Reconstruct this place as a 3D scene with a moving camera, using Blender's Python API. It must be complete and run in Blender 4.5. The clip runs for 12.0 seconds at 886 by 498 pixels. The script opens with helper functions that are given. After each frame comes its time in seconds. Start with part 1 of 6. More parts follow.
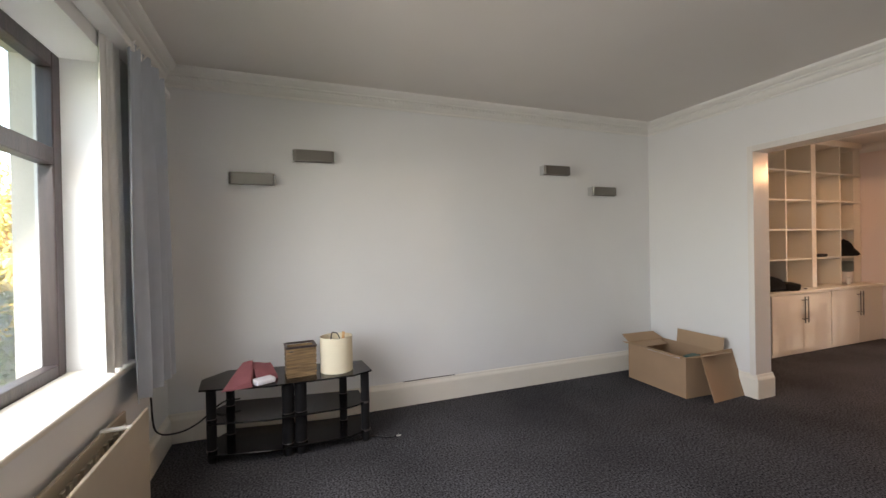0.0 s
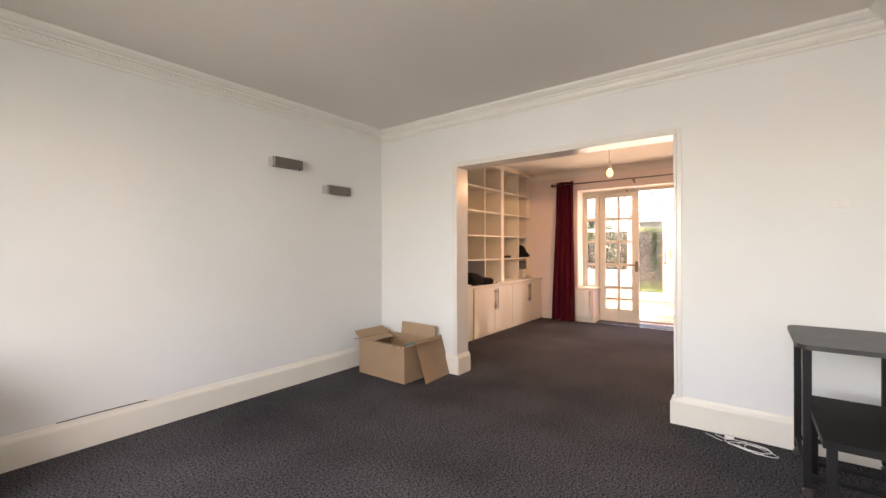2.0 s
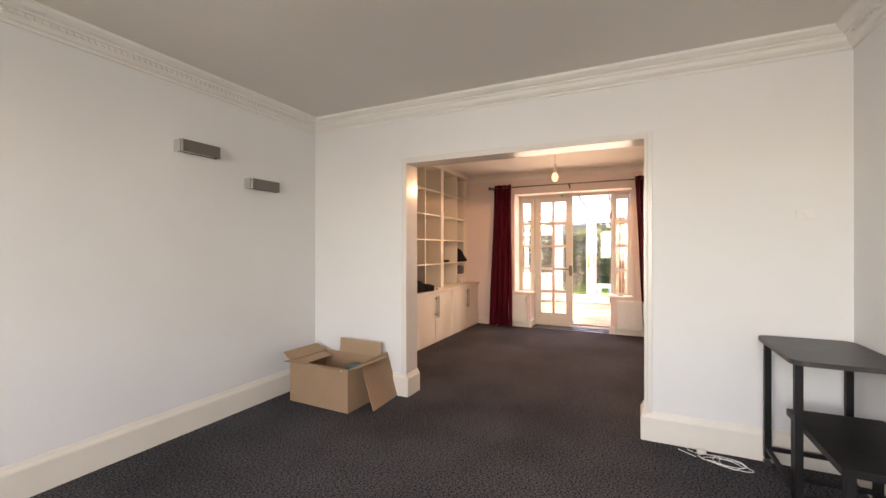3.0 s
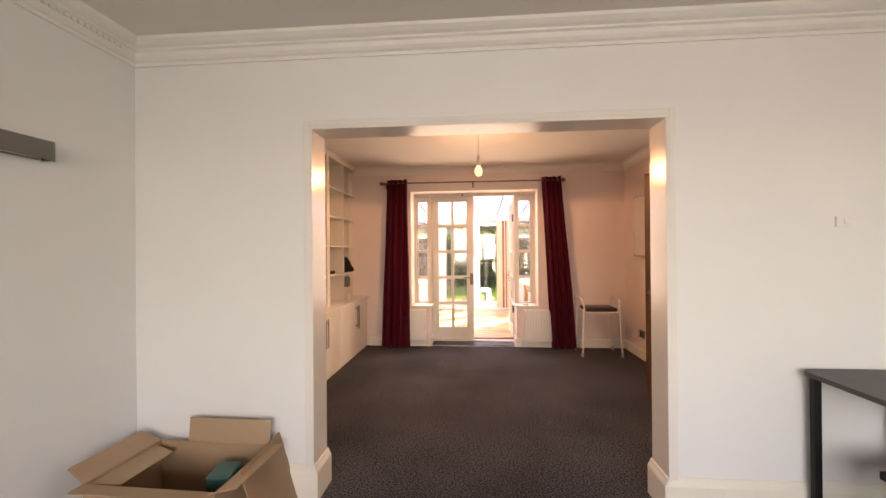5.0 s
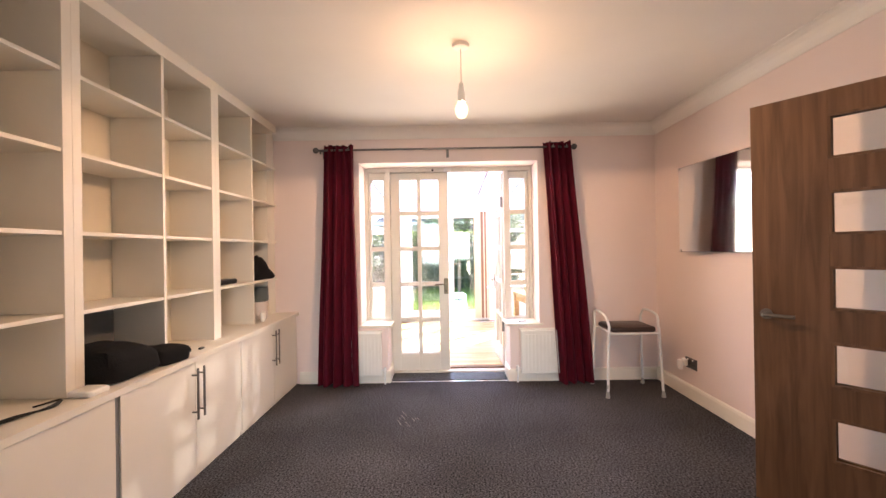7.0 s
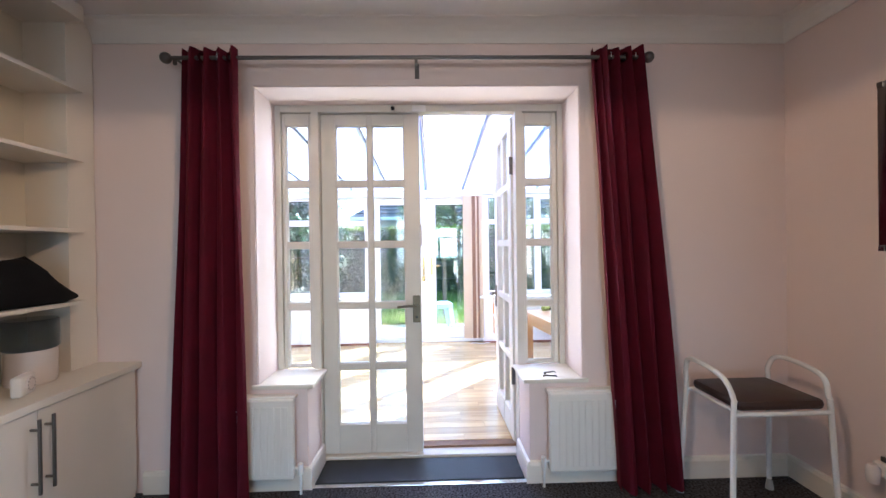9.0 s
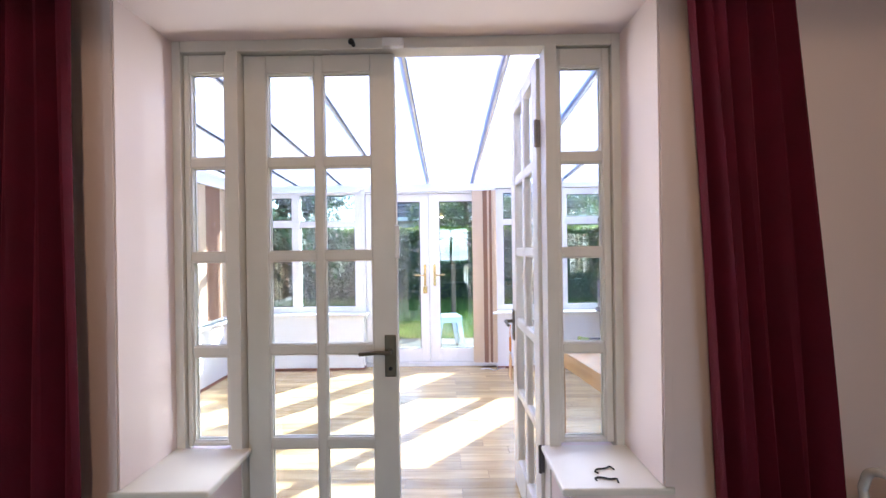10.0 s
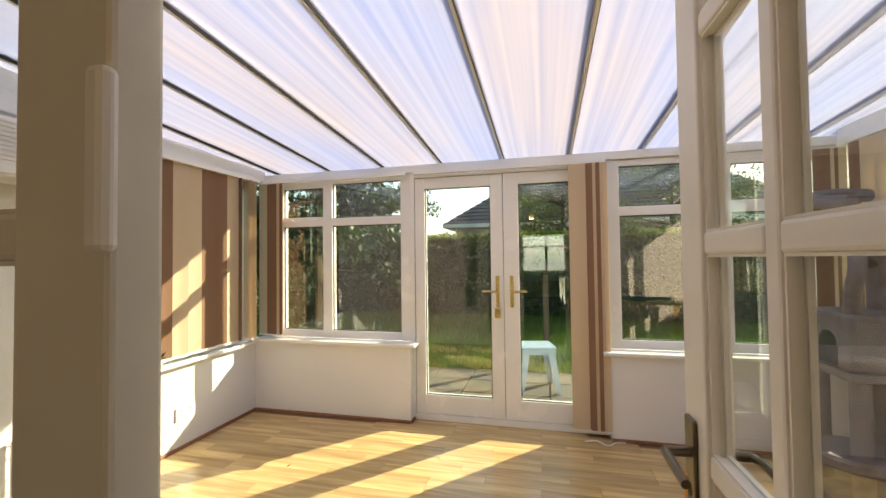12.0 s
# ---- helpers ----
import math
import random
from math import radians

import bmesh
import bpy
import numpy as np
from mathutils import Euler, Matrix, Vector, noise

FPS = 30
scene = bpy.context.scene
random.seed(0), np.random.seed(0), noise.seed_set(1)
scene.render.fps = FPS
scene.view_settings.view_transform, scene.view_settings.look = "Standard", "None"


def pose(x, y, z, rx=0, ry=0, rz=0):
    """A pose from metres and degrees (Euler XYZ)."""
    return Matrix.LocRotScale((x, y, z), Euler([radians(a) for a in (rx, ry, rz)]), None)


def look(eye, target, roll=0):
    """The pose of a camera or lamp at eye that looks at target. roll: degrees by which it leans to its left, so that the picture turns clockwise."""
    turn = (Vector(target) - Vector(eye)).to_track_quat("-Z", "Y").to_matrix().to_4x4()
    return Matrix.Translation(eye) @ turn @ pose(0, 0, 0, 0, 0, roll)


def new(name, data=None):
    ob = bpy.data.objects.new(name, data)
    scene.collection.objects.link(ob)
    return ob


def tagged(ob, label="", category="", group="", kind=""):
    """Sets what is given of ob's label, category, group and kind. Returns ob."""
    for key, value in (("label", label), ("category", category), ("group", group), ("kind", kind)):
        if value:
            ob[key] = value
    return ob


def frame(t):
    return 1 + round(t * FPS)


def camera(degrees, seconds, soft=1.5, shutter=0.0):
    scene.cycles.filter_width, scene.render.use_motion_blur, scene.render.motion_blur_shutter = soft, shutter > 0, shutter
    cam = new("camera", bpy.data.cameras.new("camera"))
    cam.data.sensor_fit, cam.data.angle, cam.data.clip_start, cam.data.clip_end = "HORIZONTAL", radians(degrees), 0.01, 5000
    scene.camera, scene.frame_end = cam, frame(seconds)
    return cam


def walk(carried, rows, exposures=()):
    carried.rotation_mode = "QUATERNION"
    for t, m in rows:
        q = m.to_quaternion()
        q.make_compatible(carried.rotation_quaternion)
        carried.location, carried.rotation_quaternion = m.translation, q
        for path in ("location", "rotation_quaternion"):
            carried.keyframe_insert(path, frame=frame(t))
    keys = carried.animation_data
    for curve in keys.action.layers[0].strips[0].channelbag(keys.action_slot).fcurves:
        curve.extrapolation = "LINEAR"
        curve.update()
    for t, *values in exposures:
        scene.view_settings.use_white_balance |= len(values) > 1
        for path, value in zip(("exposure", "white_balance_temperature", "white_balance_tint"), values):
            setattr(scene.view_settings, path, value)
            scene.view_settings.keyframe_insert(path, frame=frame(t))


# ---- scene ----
# camera and walk
cam = camera(94.6, 12.0)
PATH = [
    (0, (-0.004, -0.007, 1.265), (0.714, 1.86, 1.254), -1.1),
    (0.5, (0.094, -0.089, 1.196), (1.156, 1.606, 1.198), -0.7),
    (1, (0.147, -0.152, 1.164), (1.451, 1.364, 1.165), -0.4),
    (1.5, (0.216, -0.173, 1.168), (1.69, 1.179, 1.169), -0.2),
    (2, (0.299, -0.078, 1.202), (1.899, 1.121, 1.2), -0.2),
    (2.5, (0.391, 0.13, 1.235), (2.102, 1.165, 1.236), -0.1),
    (3, (0.49, 0.379, 1.249), (2.297, 1.238, 1.251), -0.0),
    (3.5, (0.615, 0.663, 1.256), (2.509, 1.306, 1.261), 0.1),
    (5.5, (1.73, 1.348, 1.34), (3.728, 1.435, 1.34), -0.7),
    (6, (2.122, 1.356, 1.338), (4.122, 1.408, 1.335), -0.8),
    (6.5, (2.563, 1.329, 1.314), (4.563, 1.362, 1.317), -0.8),
    (7, (3.028, 1.364, 1.289), (5.028, 1.371, 1.292), -0.9),
    (9, (4.817, 1.252, 1.28), (6.816, 1.199, 1.272), -0.8),
    (9.5, (5.275, 1.156, 1.313), (7.274, 1.123, 1.311), -0.8),
    (10, (5.714, 1.124, 1.325), (7.714, 1.143, 1.323), -0.8),
    (10.5, (6.145, 1.069, 1.304), (8.141, 1.187, 1.325), -1.0),
    (11, (6.520, 1.032, 1.296), (8.508, 1.270, 1.332), -1.0),
    (11.5, (6.850, 1.034, 1.299), (8.817, 1.401, 1.340), -0.9),
    (12, (7.102, 1.020, 1.281), (9.034, 1.500, 1.333), -0.7),
]
EXPOSURES = [(0, 2.95, 7400, 18), (0.5, 3.5, 7600, 20), (1.0, 3.65, 7700, 21), (2.5, 3.42, 7900, 22), (3.5, 3.36, 8000, 23), (5.5, 3.3, 8500, 26), (6.5, 3.62, 7700, 23), (7.0, 3.85, 6300, 13), (9.0, 3.15, 5000, 3), (10.0, 2.6, 5200, 6), (10.5, 2.15, 5500, 7), (10.8, 1.8, 5800, 3), (11.4, 1.28, 7700, -4), (12, 1.22, 8200, -2)]
walk(cam, [(t, look(eye, target, roll)) for t, eye, target, roll in PATH], EXPOSURES)

# world, sun, window light
SUN_EL, SUN_AZ = radians(28), math.atan2(-0.67, 0.74)
world = bpy.data.worlds.new("sky")
scene.world = world
world.use_nodes = True
sky = world.node_tree.nodes.new("ShaderNodeTexSky")
sky.sky_type, sky.sun_disc = "NISHITA", False
sky.sun_elevation, sky.sun_rotation = SUN_EL, math.pi / 2 - SUN_AZ
world.node_tree.links.new(sky.outputs[0], world.node_tree.nodes["Background"].inputs[0])
world.node_tree.nodes["Background"].inputs[1].default_value = 0.15
sun = new("sun", bpy.data.lights.new("sun", "SUN"))
sun.data.energy, sun.data.angle, sun.data.color = 5.0, radians(0.6), (1, 0.93, 0.82)
to_sun = Vector((math.cos(SUN_EL) * math.cos(SUN_AZ), math.cos(SUN_EL) * math.sin(SUN_AZ), math.sin(SUN_EL)))
sun.matrix_world = look(to_sun * 30, (0, 0, 0))


def area_lamp(name, at, target, w, h, power, colour):
    ob = new(name, bpy.data.lights.new(name, "AREA"))
    ob.data.shape, ob.data.size, ob.data.size_y, ob.data.energy, ob.data.color = "RECTANGLE", w, h, power, colour
    ob.data.spread = radians(150)
    ob.matrix_world = look(at, target)
    return ob


area_lamp("window_daylight", (-1.10, 0.98, 1.43), (2, 0.98, -0.4), 2.6, 1.35, 9.0, (0.93, 0.97, 1.0))
area_lamp("door_daylight", (7.26, 1.33, 1.36), (4.0, 1.33, 1.3), 1.7, 1.5, 1.9, (1.0, 0.87, 0.74))
# the bulb throws most of its light down and sideways, past the holder above it
BULB_COLOUR = (1.0, 0.575, 0.305)
bulb_light = new("bulb_light", bpy.data.lights.new("bulb_light", "POINT"))
bulb_light.data.energy, bulb_light.data.color, bulb_light.data.shadow_soft_size = 0.95, BULB_COLOUR, 0.04
bulb_light.location = (5.395, 1.252, 2.07)
bulb_down = new("bulb_down", bpy.data.lights.new("bulb_down", "SPOT"))
bulb_down.data.energy, bulb_down.data.color, bulb_down.data.shadow_soft_size = 4.8, BULB_COLOUR, 0.04
bulb_down.data.spot_size, bulb_down.data.spot_blend = radians(180), 0.06
bulb_down.matrix_world = look((5.395, 1.252, 2.06), (5.395, 1.2521, 0))


# materials
def mat(name, colour, rough=0.6, metal=0.0, var=0.06, scale=6.0, fine=80.0, bump=0.05, depth=0.004, var2=0.0, spread=0.0, spec=0.5):
    """A surface with broad and fine variation of its colour and a fine relief."""
    m = bpy.data.materials.new(name)
    m.use_nodes = True
    nt = m.node_tree
    b = nt.nodes["Principled BSDF"]
    b.inputs["Metallic"].default_value = metal
    b.inputs["Specular IOR Level"].default_value = spec
    tc = nt.nodes.new("ShaderNodeTexCoord")
    broad, grain = nt.nodes.new("ShaderNodeTexNoise"), nt.nodes.new("ShaderNodeTexNoise")
    broad.inputs["Scale"].default_value, broad.inputs["Detail"].default_value = scale, 5
    grain.inputs["Scale"].default_value, grain.inputs["Detail"].default_value = fine, 3
    for n in (broad, grain):
        nt.links.new(tc.outputs["Object"], n.inputs["Vector"])
    hsv = nt.nodes.new("ShaderNodeHueSaturation")
    hsv.inputs["Color"].default_value = (*colour, 1)
    total = None
    for node, amount in ((broad, var), (grain, var2)):
        mr = nt.nodes.new("ShaderNodeMapRange")
        mr.inputs["From Min"].default_value, mr.inputs["From Max"].default_value = 0.25, 0.75
        mr.inputs["To Min"].default_value, mr.inputs["To Max"].default_value = 1 - amount, 1 + amount
        nt.links.new(node.outputs["Fac"], mr.inputs["Value"])
        if total is None:
            total = mr.outputs[0]
        else:
            mul = nt.nodes.new("ShaderNodeMath")
            mul.operation = "MULTIPLY"
            nt.links.new(total, mul.inputs[0]), nt.links.new(mr.outputs[0], mul.inputs[1])
            total = mul.outputs[0]
    if spread:
        info, mr, mul = nt.nodes.new("ShaderNodeObjectInfo"), nt.nodes.new("ShaderNodeMapRange"), nt.nodes.new("ShaderNodeMath")
        mr.inputs["To Min"].default_value, mr.inputs["To Max"].default_value = 1 - spread, 1 + spread
        mul.operation = "MULTIPLY"
        nt.links.new(info.outputs["Random"], mr.inputs["Value"])
        nt.links.new(total, mul.inputs[0]), nt.links.new(mr.outputs[0], mul.inputs[1])
        total = mul.outputs[0]
    nt.links.new(total, hsv.inputs["Value"])
    nt.links.new(hsv.outputs[0], b.inputs["Base Color"])
    rr = nt.nodes.new("ShaderNodeMapRange")
    rr.inputs["To Min"].default_value, rr.inputs["To Max"].default_value = max(rough - 0.08, 0.02), min(rough + 0.08, 1)
    nt.links.new(broad.outputs["Fac"], rr.inputs["Value"]), nt.links.new(rr.outputs[0], b.inputs["Roughness"])
    if bump:
        bn = nt.nodes.new("ShaderNodeBump")
        bn.inputs["Strength"].default_value, bn.inputs["Distance"].default_value = min(bump * 4, 1), depth
        nt.links.new(grain.outputs["Fac"], bn.inputs["Height"]), nt.links.new(bn.outputs[0], b.inputs["Normal"])
    return m


def translucent(m, amount):
    """Lets part of the light through a thin leaf or cloth."""
    nt = m.node_tree
    b, out = nt.nodes["Principled BSDF"], nt.nodes["Material Output"]
    tr, mix = nt.nodes.new("ShaderNodeBsdfTranslucent"), nt.nodes.new("ShaderNodeMixShader")
    mix.inputs[0].default_value = amount
    nt.links.new(b.inputs["Base Color"].links[0].from_socket, tr.inputs["Color"])
    nt.links.new(b.outputs[0], mix.inputs[1]), nt.links.new(tr.outputs[0], mix.inputs[2])
    nt.links.new(mix.outputs[0], out.inputs["Surface"])
    return m


def wood(name, dark, light, axis=0, rough=0.4, grain=28.0, spread=0.12):
    """Grain that runs along one axis."""
    m = mat(name, light, rough)
    nt = m.node_tree
    b = nt.nodes["Principled BSDF"]
    tc, mp, n = nt.nodes.new("ShaderNodeTexCoord"), nt.nodes.new("ShaderNodeMapping"), nt.nodes.new("ShaderNodeTexNoise")
    s = [grain, grain, grain]
    s[axis] = grain / 14
    mp.inputs["Scale"].default_value = s
    n.inputs["Scale"].default_value, n.inputs["Detail"].default_value, n.inputs["Distortion"].default_value = 1.0, 6, 0.6
    ramp = nt.nodes.new("ShaderNodeValToRGB")
    ramp.color_ramp.elements[0].position, ramp.color_ramp.elements[1].position = 0.3, 0.7
    ramp.color_ramp.elements[0].color, ramp.color_ramp.elements[1].color = (*dark, 1), (*light, 1)
    info, mr, hsv = nt.nodes.new("ShaderNodeObjectInfo"), nt.nodes.new("ShaderNodeMapRange"), nt.nodes.new("ShaderNodeHueSaturation")
    add = nt.nodes.new("ShaderNodeVectorMath")
    sc = nt.nodes.new("ShaderNodeVectorMath")
    sc.operation, sc.inputs["Scale"].default_value = "SCALE", 37.0
    comb = nt.nodes.new("ShaderNodeCombineXYZ")
    for k in range(3):
        nt.links.new(info.outputs["Random"], comb.inputs[k])
    nt.links.new(comb.outputs[0], sc.inputs[0])
    nt.links.new(tc.outputs["Object"], mp.inputs[0]), nt.links.new(mp.outputs[0], add.inputs[0]), nt.links.new(sc.outputs[0], add.inputs[1])
    nt.links.new(add.outputs[0], n.inputs["Vector"]), nt.links.new(n.outputs["Fac"], ramp.inputs[0])
    mr.inputs["To Min"].default_value, mr.inputs["To Max"].default_value = 1 - spread, 1 + spread
    nt.links.new(info.outputs["Random"], mr.inputs["Value"]), nt.links.new(mr.outputs[0], hsv.inputs["Value"])
    nt.links.new(ramp.outputs[0], hsv.inputs["Color"]), nt.links.new(hsv.outputs[0], b.inputs["Base Color"])
    return m


def glass(name, tint=(0.97, 0.99, 0.98), gloss=1.0, base=0.035):
    """A clear pane: it lets light straight through, and its gloss grows at a slant."""
    m = bpy.data.materials.new(name)
    m.use_nodes = True
    nt = m.node_tree
    nt.nodes.remove(nt.nodes["Principled BSDF"])
    t, g, f, mix = (nt.nodes.new(k) for k in ("ShaderNodeBsdfTransparent", "ShaderNodeBsdfGlossy", "ShaderNodeLayerWeight", "ShaderNodeMixShader"))
    t.inputs[0].default_value, g.inputs["Roughness"].default_value = (*tint, 1), 0.01
    g.inputs["Color"].default_value = (gloss, gloss, gloss, 1)
    f.inputs["Blend"].default_value = 0.5
    pw, ad = nt.nodes.new("ShaderNodeMath"), nt.nodes.new("ShaderNodeMath")
    pw.operation, pw.inputs[1].default_value = "POWER", 5.0
    ad.operation, ad.inputs[1].default_value, ad.inputs[2].default_value = "MULTIPLY_ADD", 0.9 - base, base
    nt.links.new(f.outputs["Facing"], pw.inputs[0]), nt.links.new(pw.outputs[0], ad.inputs[0])
    nt.links.new(ad.outputs[0], mix.inputs[0]), nt.links.new(t.outputs[0], mix.inputs[1]), nt.links.new(g.outputs[0], mix.inputs[2])
    nt.links.new(mix.outputs[0], nt.nodes["Material Output"].inputs[0])
    return m


def glow(name, colour, strength):
    m = bpy.data.materials.new(name)
    m.use_nodes = True
    b = m.node_tree.nodes["Principled BSDF"]
    b.inputs["Emission Color"].default_value, b.inputs["Emission Strength"].default_value = (*colour, 1), strength
    b.inputs["Base Color"].default_value = (*colour, 1)
    return m


def sheet_material(name, colour, through_share):
    """Milky sheet that scatters daylight through itself, with lengthwise flutes."""
    m = bpy.data.materials.new(name)
    m.use_nodes = True
    nt = m.node_tree
    nt.nodes.remove(nt.nodes["Principled BSDF"])
    tr, tl, df, mix, mix2 = (nt.nodes.new(k) for k in ("ShaderNodeBsdfTransparent", "ShaderNodeBsdfTranslucent", "ShaderNodeBsdfDiffuse", "ShaderNodeMixShader", "ShaderNodeMixShader"))
    tc, mp, n = nt.nodes.new("ShaderNodeTexCoord"), nt.nodes.new("ShaderNodeMapping"), nt.nodes.new("ShaderNodeTexNoise")
    mp.inputs["Scale"].default_value = (0.25, 26, 0.25)
    n.inputs["Scale"].default_value, n.inputs["Detail"].default_value = 1.0, 3
    ramp = nt.nodes.new("ShaderNodeValToRGB")
    ramp.color_ramp.elements[0].position, ramp.color_ramp.elements[1].position = 0.35, 0.65
    ramp.color_ramp.elements[0].color, ramp.color_ramp.elements[1].color = (0.80, 0.84, 0.95, 1), (1, 1, 1, 1)
    nt.links.new(tc.outputs["Object"], mp.inputs[0]), nt.links.new(mp.outputs[0], n.inputs["Vector"]), nt.links.new(n.outputs["Fac"], ramp.inputs[0])
    # broad clouding between a lavender and a rosy cast
    mp2, cloud, cast, mul = nt.nodes.new("ShaderNodeMapping"), nt.nodes.new("ShaderNodeTexNoise"), nt.nodes.new("ShaderNodeValToRGB"), nt.nodes.new("ShaderNodeMix")
    mp2.inputs["Scale"].default_value = (0.35, 1.5, 0.35)
    cloud.inputs["Scale"].default_value, cloud.inputs["Detail"].default_value = 1.0, 2
    cast.color_ramp.elements[0].position, cast.color_ramp.elements[1].position = 0.38, 0.62
    cast.color_ramp.elements[0].color = (colour[0] * 0.90, colour[1] * 0.93, colour[2] * 1.05, 1)
    cast.color_ramp.elements[1].color = (colour[0] * 1.06, colour[1] * 0.97, colour[2] * 0.93, 1)
    mul.data_type, mul.blend_type = "RGBA", "MULTIPLY"
    mul.inputs[0].default_value = 1.0
    nt.links.new(tc.outputs["Object"], mp2.inputs[0]), nt.links.new(mp2.outputs[0], cloud.inputs["Vector"]), nt.links.new(cloud.outputs["Fac"], cast.inputs[0])
    nt.links.new(ramp.outputs[0], mul.inputs[6]), nt.links.new(cast.outputs[0], mul.inputs[7])
    for node in (tl, df):
        nt.links.new(mul.outputs[2], node.inputs[0])
    mix.inputs[0].default_value, mix2.inputs[0].default_value = 0.12, through_share
    nt.links.new(tl.outputs[0], mix.inputs[1]), nt.links.new(df.outputs[0], mix.inputs[2])
    nt.links.new(mix.outputs[0], mix2.inputs[1]), nt.links.new(tr.outputs[0], mix2.inputs[2])
    nt.links.new(mix2.outputs[0], nt.nodes["Material Output"].inputs[0])
    return m


M_WALL = mat("white_wall_paint", (0.76, 0.76, 0.755), 0.75, var=0.025, scale=1.6, fine=140, bump=0.04, depth=0.0015)
M_PINK = mat("pale_pink_wall_paint", (0.78, 0.665, 0.63), 0.7, var=0.025, scale=1.6, fine=140, bump=0.04, depth=0.0015)
# back room's ceiling and cornice: white raised for the bounced light they catch
M_CEIL2 = mat("ceiling_paint_lit", (0.80, 0.775, 0.74), 0.85, var=0.04, scale=1.2, fine=60, bump=0.05, depth=0.002)
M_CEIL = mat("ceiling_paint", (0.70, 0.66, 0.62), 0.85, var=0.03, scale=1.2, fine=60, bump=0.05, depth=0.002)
M_CORNICE = mat("cornice_paint", (0.78, 0.765, 0.73), 0.7, var=0.03, scale=4, fine=60, bump=0.03, depth=0.001)
M_TRIM = mat("cream_gloss_paint", (0.78, 0.74, 0.66), 0.35, var=0.03, scale=5, fine=40, bump=0.015, depth=0.001)
M_LINING = mat("satin_white_paint", (0.76, 0.73, 0.69), 0.24, var=0.02, scale=5, fine=30, bump=0.015, depth=0.001)
M_DOORWHITE = mat("aged_white_door_paint", (0.68, 0.65, 0.58), 0.4, var=0.05, scale=7, fine=50, bump=0.03, depth=0.001)
M_CARPET = mat("charcoal_carpet", (0.060, 0.060, 0.066), 0.95, var=0.35, scale=1.3, fine=92, bump=0.06, depth=0.004, var2=1.25, spec=0.06)
M_SHELF = mat("white_melamine", (0.76, 0.72, 0.64), 0.4, var=0.02, scale=3, bump=0.0)
M_SHELFBACK = mat("cream_back_panel", (0.66, 0.62, 0.52), 0.6, var=0.04, scale=3, bump=0.02)
M_GREY = mat("grey_panel", (0.16, 0.165, 0.17), 0.6, var=0.05, scale=4)
M_STEEL = mat("brushed_steel", (0.22, 0.208, 0.19), 0.42, 1.0, var=0.06, scale=4, fine=160, bump=0.02, depth=0.0005)
M_DARKSTEEL = mat("gunmetal", (0.16, 0.15, 0.145), 0.35, 1.0, var=0.08, scale=9, bump=0.02)
M_CHROME = mat("chrome", (0.7, 0.7, 0.7), 0.1, 1.0, var=0.02, bump=0)
M_BRASS = mat("brass", (0.66, 0.50, 0.22), 0.25, 1.0, var=0.08, scale=12, bump=0.01)
M_OLDBRASS = mat("tarnished_brass", (0.16, 0.13, 0.09), 0.4, 1.0, var=0.2, scale=20, bump=0.03)
M_BLACKMETAL = mat("black_powder_coat", (0.010, 0.010, 0.011), 0.5, 0.0, var=0.2, scale=9, fine=200, bump=0.04, depth=0.0008, spec=0.22)
M_BLACKGLASS = mat("black_glass", (0.005, 0.005, 0.006), 0.14, var=0.03, bump=0, spec=0.25)
# tall table's top: black raised to grey for the light it reflects
M_TABLETOP = mat("lightened_black_tabletop", (0.035, 0.034, 0.035), 0.42, var=0.25, scale=7, fine=160, bump=0.03, depth=0.0006)
M_BLACKCLOTH = mat("black_cloth", (0.008, 0.008, 0.009), 0.9, var=0.2, scale=10, fine=120, bump=0.15, spec=0.2)
M_BLACKPLASTIC = mat("black_plastic", (0.010, 0.010, 0.011), 0.42, var=0.1, bump=0.02, spec=0.3)
M_MAROON = mat("maroon_velvet", (0.072, 0.0009, 0.0100), 0.8, var=0.28, scale=7, fine=160, bump=0.12, depth=0.002, spec=0.25)
M_MAROON.node_tree.nodes["Principled BSDF"].inputs["Sheen Weight"].default_value = 0.18
M_MAROON.node_tree.nodes["Principled BSDF"].inputs["Sheen Tint"].default_value = (0.6, 0.05, 0.08, 1)
M_GREYCURTAIN = mat("blue_grey_cotton", (0.42, 0.46, 0.52), 0.85, var=0.06, scale=8, fine=240, bump=0.1, depth=0.001)
M_VOILE = mat("white_cotton_lining", (0.7, 0.7, 0.68), 0.9, var=0.05, scale=8, fine=240, bump=0.08, depth=0.001)
M_CARD = mat("brown_cardboard", (0.36, 0.235, 0.145), 0.8, var=0.06, scale=5, fine=90, bump=0.05, depth=0.001)
M_CARDIN = mat("cardboard_inside", (0.40, 0.27, 0.17), 0.85, var=0.06, scale=5, fine=90, bump=0.05, depth=0.001)
M_SHADE = mat("cream_linen_shade", (0.78, 0.70, 0.52), 0.85, var=0.03, scale=6, fine=220, bump=0.08, depth=0.001)
M_WICKER = wood("brown_wicker", (0.09, 0.05, 0.024), (0.36, 0.23, 0.11), 0, 0.6, 90)
M_PINKCLOTH = mat("dusky_pink_cloth", (0.27, 0.09, 0.10), 0.9, var=0.12, scale=14, fine=160, bump=0.12)
M_PAPER = mat("white_paper", (0.75, 0.74, 0.78), 0.7, var=0.04, bump=0.02)
M_UPVC = mat("white_upvc", (0.80, 0.80, 0.78), 0.25, var=0.02, scale=4, bump=0)
M_GLASS = glass("window_glass")
M_GARDENGLASS = glass("double_glazing", (0.95, 0.98, 0.96), base=0.085)
M_MIRROR = mat("mirror_silver", (0.82, 0.83, 0.82), 0.02, 1.0, var=0.0, bump=0)
